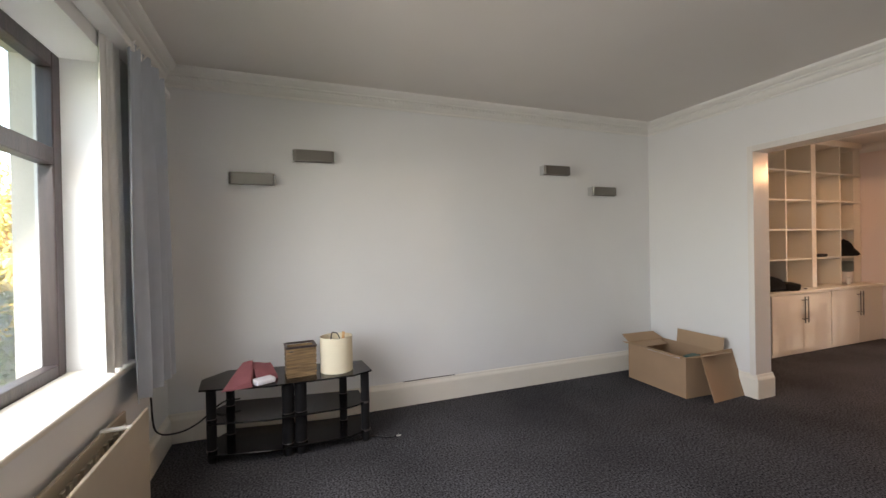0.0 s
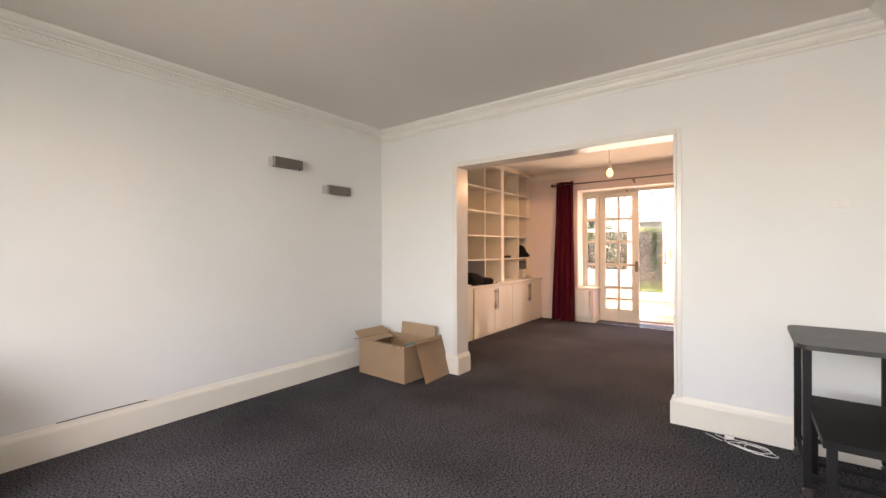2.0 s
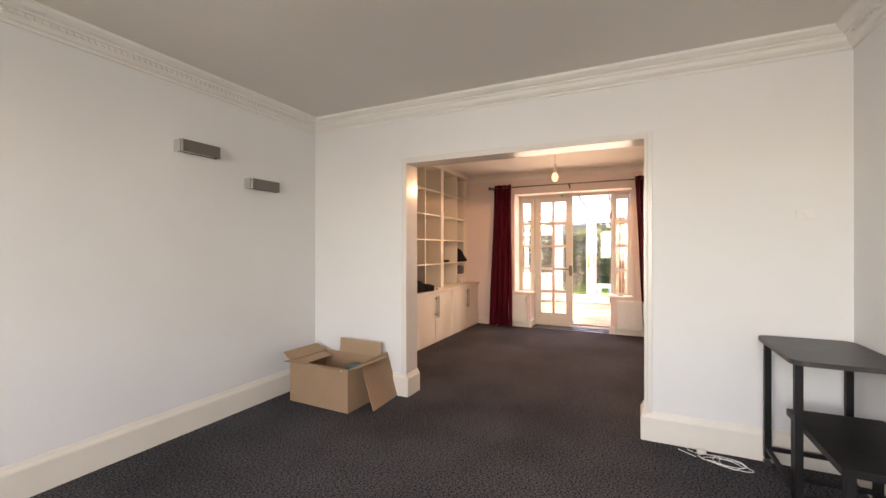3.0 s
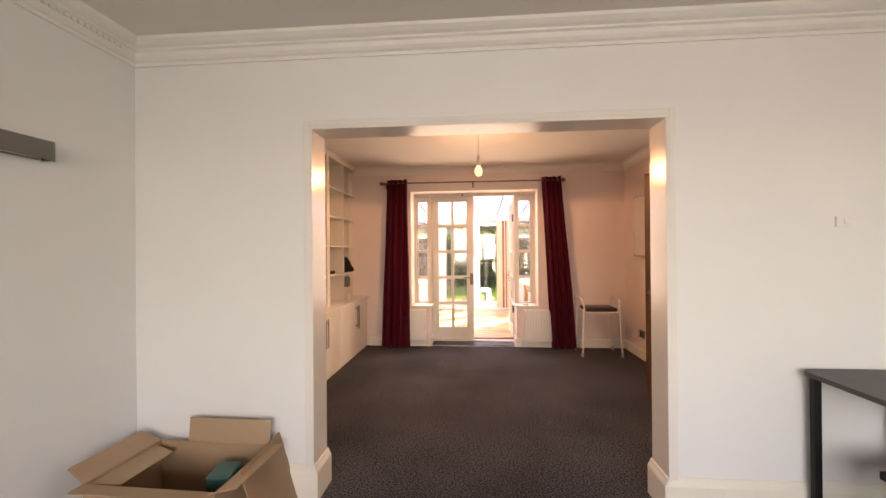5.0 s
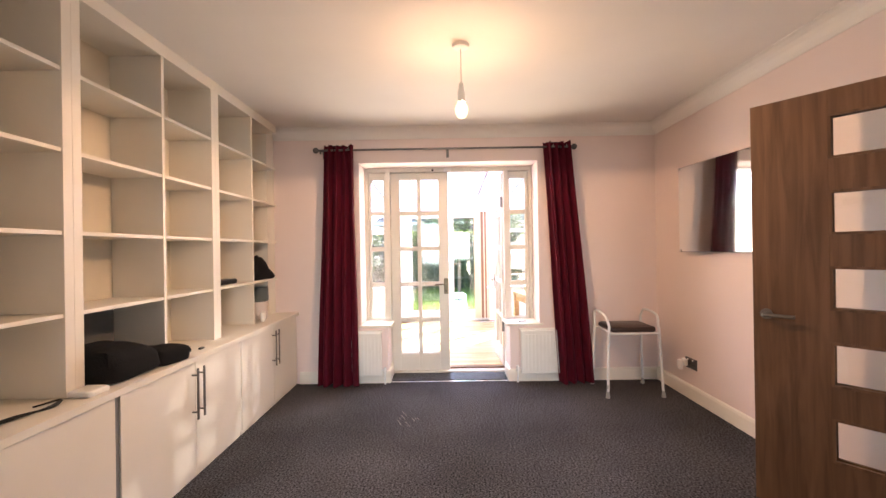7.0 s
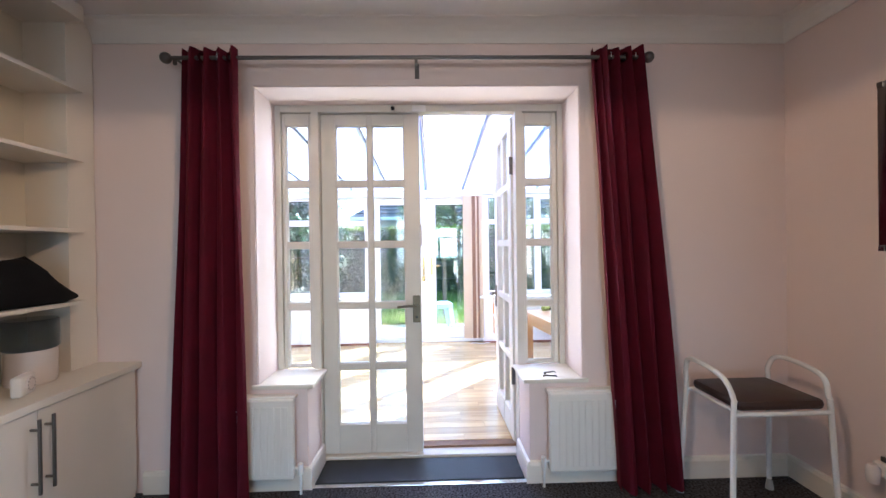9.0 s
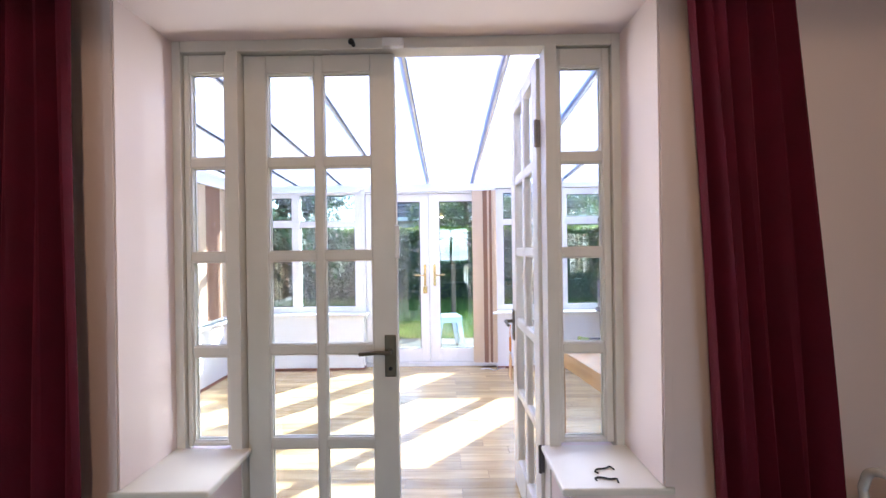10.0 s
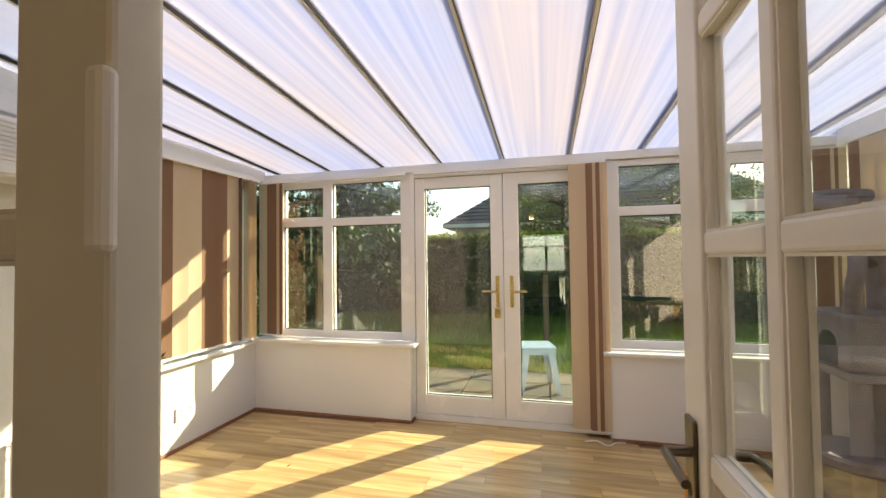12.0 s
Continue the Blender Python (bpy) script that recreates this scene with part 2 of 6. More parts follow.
M_MIRROR.node_tree.nodes["Principled BSDF"].inputs["Roughness"].default_value = 0.0
M_WALNUT = wood("walnut_veneer", (0.075, 0.038, 0.02), (0.19, 0.105, 0.058), 2, 0.45, 24, 0.03)
M_FROST = mat("frosted_glass", (0.75, 0.70, 0.68), 0.3, var=0.02, bump=0)
M_DARKFRAME = wood("dark_stained_frame", (0.018, 0.012, 0.014), (0.05, 0.03, 0.03), 2, 0.35, 30, 0.02)
M_OAK = wood("oak_laminate", (0.41, 0.27, 0.115), (0.66, 0.49, 0.25), 1, 0.22, 22, 0.16)
M_OAKBASE = mat("laminate_joint", (0.20, 0.11, 0.05), 0.6)
M_REDWOOD = wood("reddish_beading", (0.16, 0.055, 0.025), (0.26, 0.10, 0.05), 0, 0.5)
M_BEECH = wood("beech_veneer", (0.55, 0.31, 0.13), (0.70, 0.43, 0.21), 0, 0.35, 16)
M_SHEET = sheet_material("polycarbonate_sheet", (0.60, 0.595, 0.67), 0.14)
M_BLINDCREAM = mat("cream_blind_fabric", (0.70, 0.57, 0.40), 0.85, var=0.03, scale=5, fine=200, bump=0.05, depth=0.001)
M_BLINDBROWN = mat("brown_blind_fabric", (0.27, 0.155, 0.095), 0.85, var=0.04, scale=5, fine=200, bump=0.05, depth=0.001)
translucent(M_BLINDCREAM, 0.25), translucent(M_BLINDBROWN, 0.2)
M_PLUSH = mat("grey_plush", (0.20, 0.182, 0.19), 0.95, var=0.22, scale=14, fine=160, bump=0.3, depth=0.006, spec=0.1)
M_BROWNVINYL = mat("dark_brown_vinyl", (0.035, 0.018, 0.014), 0.4, var=0.1, scale=16, fine=120, bump=0.05)
M_WHITETUBE = mat("white_enamel_tube", (0.78, 0.78, 0.77), 0.25, var=0.03, bump=0)
M_RADIATOR = mat("radiator_enamel", (0.78, 0.77, 0.73), 0.35, var=0.03, scale=5, bump=0.01)
# cream enamel darkened to carry the shade below the window sill
M_SHADECREAM = mat("shaded_cream_enamel", (0.50, 0.43, 0.34), 0.45, var=0.06, scale=5, bump=0.01)
M_PLASTIC = mat("white_plastic", (0.78, 0.77, 0.75), 0.35, var=0.02, bump=0)
M_RUBBER = mat("black_rubber_mat", (0.009, 0.009, 0.010), 0.5, var=0.15, scale=9, fine=150, bump=0.2, depth=0.003)
M_BLUEPLASTIC = mat("pale_blue_plastic", (0.36, 0.48, 0.60), 0.4, var=0.04, bump=0.01)
M_CLEARPLASTIC = glass("cloudy_plastic", (0.60, 0.66, 0.70))
M_RENDER = mat("outer_render", (0.56, 0.52, 0.45), 0.9, var=0.08, scale=3, fine=60, bump=0.2, depth=0.006)
M_SLAB = mat("weathered_slab", (0.115, 0.105, 0.09), 0.9, var=0.25, scale=7, fine=90, bump=0.2, depth=0.004, spread=0.2)
M_SOIL = mat("soil_and_lawn", (0.05, 0.075, 0.02), 0.95, var=0.4, scale=3, fine=30, bump=0.3, depth=0.02)
M_LEAFDARK = mat("dark_leaf_and_hedge_shade", (0.022, 0.045, 0.018), 0.65, var=0.5, scale=3.0)
M_BARK = mat("bark", (0.07, 0.05, 0.035), 0.95, var=0.3, scale=14, fine=60, bump=0.4, depth=0.01)
M_SLATE = mat("roof_slate", (0.075, 0.08, 0.095), 0.7, var=0.2, scale=4, spread=0.2)
M_TIMBER = wood("weathered_timber", (0.08, 0.06, 0.045), (0.18, 0.14, 0.10), 2, 0.9, 30)
M_ORANGE = mat("orange_tag", (0.75, 0.28, 0.04), 0.5, bump=0)
M_LIMEGREEN = mat("lime_green_plastic", (0.24, 0.30, 0.07), 0.5, bump=0)
M_BULB = glow("glowing_bulb", (1.0, 0.56, 0.24), 0.30)


# mesh helpers
def box(bm, lo, hi, bev=0.0, rot=None, at=None):
    """An axis-aligned block between two corners, its edges softened; rot/at turn it about a point."""
    c = [(a + b) / 2 for a, b in zip(lo, hi)]
    s = [abs(b - a) for a, b in zip(lo, hi)]
    vs = bmesh.ops.create_cube(bm, size=1.0, matrix=Matrix.Translation(c) @ Matrix.Diagonal((*s, 1)))["verts"]
    if bev:
        es = {e for v in vs for e in v.link_edges}
        out = bmesh.ops.bevel(bm, geom=list(es), offset=min(bev, min(s) * 0.45), segments=2, profile=0.5, affect="EDGES")
        vs = list({v for f in out["faces"] for v in f.verts} | {v for v in vs if v.is_valid})
    if rot is not None:
        bmesh.ops.rotate(bm, verts=vs, cent=at or c, matrix=rot)
    return vs


def rod(bm, a, b, r, r2=None, n=12, caps=True):
    a, b = Vector(a), Vector(b)
    m = Matrix.Translation((a + b) / 2) @ (b - a).to_track_quat("Z", "Y").to_matrix().to_4x4()
    return bmesh.ops.create_cone(bm, cap_ends=caps, segments=n, radius1=r, radius2=r if r2 is None else r2, depth=(b - a).length, matrix=m)["verts"]


def ball(bm, c, r, sx=1, sy=1, sz=1, n=12):
    return bmesh.ops.create_uvsphere(bm, u_segments=n, v_segments=max(6, n // 2 + 2), radius=r, matrix=Matrix.Translation(c) @ Matrix.Diagonal((sx, sy, sz, 1)))["verts"]


def tube(bm, pts, r, n=8):
    """A round bar along a bent line."""
    pts = [Vector(p) for p in pts]
    rings = []
    for i, p in enumerate(pts):
        d = (pts[min(i + 1, len(pts) - 1)] - pts[max(i - 1, 0)]).normalized()
        side = d.cross(Vector((0.31, 0.22, 0.92))).normalized()
        up = side.cross(d).normalized()
        rings.append([bm.verts.new(p + (side * math.cos(2 * math.pi * k / n) + up * math.sin(2 * math.pi * k / n)) * r) for k in range(n)])
    for u, v in zip(rings, rings[1:]):
        for k in range(n):
            bm.faces.new((u[k], u[(k + 1) % n], v[(k + 1) % n], v[k]))
    bm.faces.new(rings[0][::-1]), bm.faces.new(rings[-1])


def smooth_line(pts, n=6):
    """A rounded line through a few points (Catmull-Rom)."""
    p = [Vector(q) for q in pts]
    p = [2 * p[0] - p[1]] + p + [2 * p[-1] - p[-2]]
    out = []
    for i in range(1, len(p) - 2):
        for k in range(n):
            t = k / n
            out.append(0.5 * (2 * p[i] + (p[i + 1] - p[i - 1]) * t + (2 * p[i - 1] - 5 * p[i] + 4 * p[i + 1] - p[i + 2]) * t * t + (3 * p[i] - p[i - 1] - 3 * p[i + 1] + p[i + 2]) * t ** 3))
    return out + [p[-2]]


def lathe(bm, profile, c=(0, 0, 0), n=24, flip=None):
    """A turned shape from (radius, height) pairs about the z axis."""
    rings = [[bm.verts.new((c[0] + r * math.cos(2 * math.pi * k / n), c[1] + r * math.sin(2 * math.pi * k / n), c[2] + z)) for k in range(n)] for r, z in profile]
    for u, v in zip(rings, rings[1:]):
        for k in range(n):
            bm.faces.new((u[k], u[(k + 1) % n], v[(k + 1) % n], v[k]))
    if profile[0][0] > 1e-4:
        bm.faces.new(rings[0][::-1])
    if profile[-1][0] > 1e-4:
        bm.faces.new(rings[-1])


def slab(bm, outline, z0, z1):
    """A flat plate with any outline."""
    lo, hi = [bm.verts.new((x, y, z0)) for x, y in outline], [bm.verts.new((x, y, z1)) for x, y in outline]
    bm.faces.new(lo[::-1]), bm.faces.new(hi)
    for k in range(len(lo)):
        j = (k + 1) % len(lo)
        bm.faces.new((lo[k], lo[j], hi[j], hi[k]))


def sweep(bm, a, b, profile, out):
    """A moulding from a to b along a wall: profile of (depth from the wall, height)."""
    a, b, out = Vector(a), Vector(b), Vector(out)
    ends = [[bm.verts.new(p + out * d + Vector((0, 0, z))) for d, z in profile] for p in (a, b)]
    n = len(profile)
    for k in range(n):
        j = (k + 1) % n
        bm.faces.new((ends[0][k], ends[0][j], ends[1][j], ends[1][k]))
    bm.faces.new(ends[0][::-1]), bm.faces.new(ends[1])


def strip(bm, pts, thick, z0, z1, closed=False):
    """An upright band of even thickness along a line in plan, as one piece."""
    pts = [Vector((*q, 0)) for q in pts]
    n = len(pts)
    rows = []
    for k, q in enumerate(pts):
        a, b = (pts[k - 1], pts[(k + 1) % n]) if closed else (pts[max(k - 1, 0)], pts[min(k + 1, n - 1)])
        d = (b - a).normalized()
        off = Vector((-d.y, d.x, 0)) * thick * (1.41 if closed else 1.0)
        rows.append([bm.verts.new(v) for v in (q + Vector((0, 0, z0)), q + off + Vector((0, 0, z0)), q + off + Vector((0, 0, z1)), q + Vector((0, 0, z1)))])
    for k in range(n if closed else n - 1):
        u, v = rows[k], rows[(k + 1) % n]
        for m in range(4):
            bm.faces.new((u[m], u[(m + 1) % 4], v[(m + 1) % 4], v[m]))
    if not closed:
        bm.faces.new(rows[0]), bm.faces.new(rows[-1][::-1])


def mesh_of(name, bm, material, smooth=False):
    bmesh.ops.recalc_face_normals(bm, faces=bm.faces)
    me = bpy.data.meshes.new(name)
    bm.to_mesh(me)
    bm.free()
    me.materials.append(material)
    if smooth:
        for p in me.polygons:
            p.use_smooth = True
        me.set_sharp_from_angle(angle=radians(40))
    return me


def part(name, bm, material, parent=None, label="", smooth=False):
    ob = new(name, mesh_of(name, bm, material, smooth))
    ob.parent = parent
    if label:
        tagged(ob, label)
    return ob


def thing(name, label, category, at=(0, 0, 0), group="", turn=0.0):
    ob = new(name)
    ob.empty_display_size = 0.05
    ob.matrix_world = pose(*at, 0, 0, turn)
    return tagged(ob, label, category, group)


def solid(name, boxes, material, parent=None, bev=0.0, label="", smooth=False):
    """One mesh out of blocks (lo, hi)."""
    bm = bmesh.new()
    for lo, hi in boxes:
        box(bm, lo, hi, bev)
    return part(name, bm, material, parent, label, smooth)


def structure(ob, label, category):
    return tagged(ob, label, category, kind="structure")


# ---- the shell ----
CEIL, CEIL2 = 2.47, 2.475
X0, X1, X1B, X2, X2B, X3 = -0.75, 3.5, 3.67, 7.02, 7.39, 10.22
YS, YN, YN2 = -0.70, 3.165, 3.24
OP0, OP1, OPZ = 0.32, 2.168, 1.996
RV0, RV1, RVZ = 0.445, 2.188, 2.148
DR0, DR1 = 0.74, 1.925
CYN, CYS = 3.40, -0.80

structure(solid("floor", [((X0 - 0.3, YS - 0.12, -0.12), (X2 + 0.28, YN2 + 0.12, 0.0))], M_CARPET), "charcoal grey loop pile carpet", "floor")
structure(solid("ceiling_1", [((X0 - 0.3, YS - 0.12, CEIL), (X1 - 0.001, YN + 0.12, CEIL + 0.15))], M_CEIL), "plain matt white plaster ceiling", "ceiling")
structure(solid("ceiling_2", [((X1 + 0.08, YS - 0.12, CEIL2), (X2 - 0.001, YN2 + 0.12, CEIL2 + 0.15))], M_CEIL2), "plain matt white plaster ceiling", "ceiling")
structure(solid("wall_north_1", [((X0 - 0.3, YN, 0), (X1B - 0.08, YN + 0.12, CEIL))], M_WALL), "pale white painted plaster wall", "wall")
structure(solid("wall_north_2", [((X1B - 0.08, YN2, 0), (X2, YN2 + 0.12, CEIL2))], M_PINK), "pale pink painted plaster wall", "wall")
structure(solid("wall_south_1", [((X0 - 0.3, YS - 0.12, 0), (X1B - 0.08, YS, CEIL))], M_WALL), "pale white painted plaster wall", "wall")
structure(solid("wall_south_2", [((X1B - 0.08, YS - 0.12, 0), (3.75, YS, CEIL2)), ((3.75, YS - 0.12, 2.0), (4.53, YS, CEIL2)), ((4.53, YS - 0.12, 0), (X2, YS, CEIL2))], M_PINK), "pale pink painted plaster wall with a doorway", "wall")
structure(solid("wall_hall", [((3.6, YS - 1.3, 0), (4.7, YS - 1.2, CEIL)), ((3.6, YS - 1.2, 0), (3.7, YS - 0.12, CEIL)), ((4.6, YS - 1.2, 0), (4.7, YS - 0.12, CEIL)), ((3.6, YS - 1.3, CEIL), (4.7, YS - 0.12, CEIL + 0.1)), ((3.6, YS - 1.3, -0.12), (4.7, YS - 0.12, 0.0))], M_WALL), "plain painted hall beyond the doorway", "wall")
structure(solid("wall_partition", [((X1, YS, 0), (X1B, OP0, CEIL2)), ((X1, OP1, 0), (X1B, YN2, CEIL2)), ((X1, OP0, OPZ), (X1B, OP1, CEIL2))], M_WALL), "white painted plaster wall with a wide opening", "wall")
structure(solid("wall_west", [((X0 - 0.3, YS, 0), (X0, YN, 0.70)), ((X0 - 0.3, YS, 2.16), (X0, YN, CEIL)), ((X0 - 0.3, YS, 0.70), (X0, -0.40, 2.16)), ((X0 - 0.3, 2.36, 0.70), (X0, YN, 2.16))], M_WALL), "white painted plaster wall round a wide window", "wall")
structure(solid("wall_east", [
    ((X2, YS - 0.12, 0), (X2B, RV0, 2.9)), ((X2, RV1, 0), (X2B, YN + 0.3, 2.9)), ((X2, RV0, RVZ), (X2B, RV1, 2.9)),
    ((X2, RV0, 0), (X2B, DR0 - 0.005, 0.535)), ((X2, DR1 + 0.005, 0), (X2B, RV1, 0.535))], M_PINK), "pale pink painted wall with a deep door recess", "wall")

# partition opening lining and its edge strips
lin = 0.018
structure(solid("trim_opening", [
    ((X1 - 0.012, OP0 - 0.0, 0), (X1B + 0.012, OP0 + lin, OPZ - lin)), ((X1 - 0.012, OP1 - lin, 0), (X1B + 0.012, OP1, OPZ - lin)), ((X1 - 0.012, OP0, OPZ - lin), (X1B + 0.012, OP1, OPZ)),
    ((X1 - 0.008, OP0 - 0.03, 0), (X1 - 0.0005, OP0 - 0.0005, OPZ + 0.03)), ((X1 - 0.008, OP1 + 0.0005, 0), (X1 - 0.0005, OP1 + 0.03, OPZ + 0.03)), ((X1 - 0.008, OP0, OPZ + 0.0005), (X1 - 0.0005, OP1, OPZ + 0.03))], M_LINING, bev=0.003), "glossy white painted timber lining of the opening", "trim")

# skirting
SK = [(0, 0), (0.022, 0), (0.022, 0.150), (0.018, 0.160), (0.010, 0.172), (0.006, 0.186), (0, 0.190)]
SK2 = [(0, 0), (0.018, 0), (0.018, 0.095), (0.012, 0.112), (0, 0.118)]


def skirting(name, runs, profile):
    bm = bmesh.new()
    for a, b, out in runs:
        sweep(bm, (*a, 0), (*b, 0), profile, (*out, 0))
    structure(part(name, bm, M_TRIM), "cream gloss painted moulded skirting board", "skirting")


skirting("baseboard_1", [((X0, YN), (X1, YN), (0, -1)), ((X1, OP1 - 0.03), (X1, YN - 0.024), (-1, 0)), ((X1, YS + 0.024), (X1, OP0 + 0.03), (-1, 0)), ((X0, YS), (X1, YS), (0, 1)), ((X0, YS + 0.024), (X0, YN - 0.024), (1, 0)), ((X1 - 0.02, OP1 - lin), (X1B + 0.02, OP1 - lin), (0, -1)), ((X1 - 0.02, OP0 + lin), (X1B + 0.02, OP0 + lin), (0, 1))], SK)
skirting("baseboard_2", [((4.58, YS), (X2, YS), (0, 1)), ((X2, YS + 0.02), (X2, DR0), (-1, 0)), ((X2, DR1), (X2, 2.79), (-1, 0)), ((X2 - 0.018, DR0), (X2 + 0.26, DR0), (0, 1)), ((X2 - 0.018, DR1), (X2 + 0.26, DR1), (0, -1))], SK2)

# cornices: a moulding that runs round the room, mitred at the corners


def cornice(name, x0, y0, x1, y1, profile, beads=False):
    bm = bmesh.new()
    loops = [[bm.verts.new((x, y, z)) for x, y in ((x0 + d, y0 + d), (x1 - d, y0 + d), (x1 - d, y1 - d), (x0 + d, y1 - d))] for d, z in profile]
    for u, v in zip(loops, loops[1:]):
        for k in range(4):
            bm.faces.new((u[k], u[(k + 1) % 4], v[(k + 1) % 4], v[k]))
    if beads:
        step, d, z = 0.032, 0.052, CEIL - 0.066
        for k in range(int((x1 - x0 - 0.2) / step)):
            for y in (y0 + d, y1 - d):
                box(bm, (x0 + 0.1 + k * step, y - 0.007, z - 0.007), (x0 + 0.1 + k * step + 0.018, y + 0.007, z + 0.007))
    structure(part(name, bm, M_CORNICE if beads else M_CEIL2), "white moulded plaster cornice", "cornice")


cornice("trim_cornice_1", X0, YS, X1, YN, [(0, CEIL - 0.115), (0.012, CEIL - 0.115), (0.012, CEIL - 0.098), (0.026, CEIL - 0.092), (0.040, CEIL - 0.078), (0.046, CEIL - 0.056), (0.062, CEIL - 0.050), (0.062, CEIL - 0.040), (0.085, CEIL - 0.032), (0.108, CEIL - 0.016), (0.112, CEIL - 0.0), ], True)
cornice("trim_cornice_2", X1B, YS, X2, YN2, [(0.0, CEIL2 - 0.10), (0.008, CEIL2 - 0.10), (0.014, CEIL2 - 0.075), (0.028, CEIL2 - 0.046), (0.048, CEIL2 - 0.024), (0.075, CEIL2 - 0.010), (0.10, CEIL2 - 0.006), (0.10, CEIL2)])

# ---- french doors between the sitting room and the conservatory ----
FX0, FX1 = 7.295, 7.375
structure(solid("trim_door_frame", [
    ((FX0, RV0, 0.54), (FX1, RV0 + 0.035, RVZ)), ((FX0, RV1 - 0.035, 0.54), (FX1, RV1, RVZ)), ((FX0, RV0 + 0.035, 2.103), (FX1, RV1 - 0.035, RVZ)),
    ((FX0 - 0.01, DR0 - 0.045, 0.0), (FX1, DR0, 2.103)), ((FX0 - 0.01, DR1, 0.0), (FX1, DR1 + 0.045, 2.103)), ((FX0, DR0, -0.01), (FX1 + 0.05, DR1, 0.022))], M_DOORWHITE, bev=0.003), "aged white painted timber door frame", "door frame")
ROWS_Z = [0.203 + 0.373 * k for k in range(5)]


def glazed(name, label, category, y0, y1, z0, z1, panes_y, panes_z, x0, x1, extra=0.012, frame_name="frame", kind=""):
    """A glazed leaf in the plane across x: frame with bars, one pane a hole. Built about its own base."""
    ob = thing(name, label, category)
    ys, zs = [y0] + [v for p in panes_y for v in p] + [y1], [z0] + [v for p in panes_z for v in p] + [z1]
    fr = []
    for k in range(0, len(ys), 2):
        outer = k == 0 or k == len(ys) - 2
        fr.append(((x0 if outer else x0 + 0.004, ys[k], z0), (x1 if outer else x1 - 0.004, ys[k + 1], z1)))
    bm = bmesh.new()
    for lo, hi in fr:
        box(bm, lo, hi, 0.005)
    for k in range(0, len(zs), 2):
        outer = k == 0 or k == len(zs) - 2
        for a, b in panes_y:
            box(bm, (x0 + (0.0 if outer else 0.004), a - 0.001, zs[k]), (x1 - (0.0 if outer else 0.004), b + 0.001, zs[k + 1]), 0.005)
    part(frame_name, bm, M_DOORWHITE, ob)
    for a, b in panes_y:
        for c, d in panes_z:
            bm = bmesh.new()
            box(bm, ((x0 + x1) / 2 - 0.002, a - 0.004, c - 0.004), ((x0 + x1) / 2 + 0.002, b + 0.004, d + 0.004))
            part("pane", bm, M_GLASS, ob).visible_shadow = False
            bm = bmesh.new()
            for s in (x0 + 0.008, x1 - 0.016):
                for lo, hi in (((s, a, c), (s + 0.008, a + 0.004, d)), ((s, b - 0.004, c), (s + 0.008, b, d)), ((s, a + 0.004, c), (s + 0.008, b - 0.004, c + 0.004)), ((s, a + 0.004, d - 0.004), (s + 0.008, b - 0.004, d))):
                    box(bm, lo, hi)
            part("bead", bm, M_DOORWHITE, ob)
    return ob


LEAF_ROWS = [(z, z + 0.335) for z in ROWS_Z]
SIDE_ROWS = [(z, z + 0.335) for z in ROWS_Z[1:]]
leaf = glazed("french_door", "closed white glazed timber french door leaf with ten panes", "door", 1.322, 1.922, 0.024, 2.10, [(1.42, 1.61), (1.643, 1.832)], LEAF_ROWS, 7.328, 7.372)
glazed("window_1", "white timber side light with four panes beside the doors", "window", RV0 + 0.037, DR0 - 0.047, 0.56, 2.10, [(0.512, 0.675)], SIDE_ROWS, 7.312, 7.36)["kind"] = "structure"
glazed("window_2", "white timber side light with four panes beside the doors", "window", DR1 + 0.047, RV1 - 0.037, 0.56, 2.10, [(1.993, 2.130)], SIDE_ROWS, 7.312, 7.36)["kind"] = "structure"
# the open leaf is built along y from its hinge and then swung out
leaf2 = glazed("french_door", "white glazed timber french door leaf standing open", "door", 0.0, 0.60, 0.0, 2.05, [(0.09, 0.278), (0.312, 0.50)], [(z - 0.046, z + 0.289) for z in ROWS_Z], -0.044, 0.0)
leaf2.matrix_world = pose(7.38, 0.710, 0.046, 0, 0, -89.0)


def lever_set(parent, at, toward, material, plate_h=0.15, plate_w=0.045, lever=0.115, out=-1.0):
    """Back plate with a lever, on a leaf that faces along x."""
    x, y, z = at
    bm = bmesh.new()
    box(bm, (x, y - plate_w / 2, z - plate_h * 0.62), (x + out * 0.008, y + plate_w / 2, z + plate_h * 0.38), 0.003)
    part("lock_plate", bm, material, parent)
    bm = bmesh.new()
    rod(bm, (x, y, z), (x + out * 0.05, y, z), 0.009)
    tube(bm, smooth_line([(x + out * 0.048, y, z), (x + out * 0.052, y + toward * lever * 0.4, z + 0.004), (x + out * 0.05, y + toward * lever, z - 0.002)]), 0.008)
    part("lever_handle", bm, material, parent, smooth=True)
    bm = bmesh.new()
    rod(bm, (x + out * 0.0085, y, z - plate_h * 0.42), (x + out * 0.0095, y, z - plate_h * 0.42), 0.008)
    part("keyhole", bm, M_BLACKPLASTIC, parent)


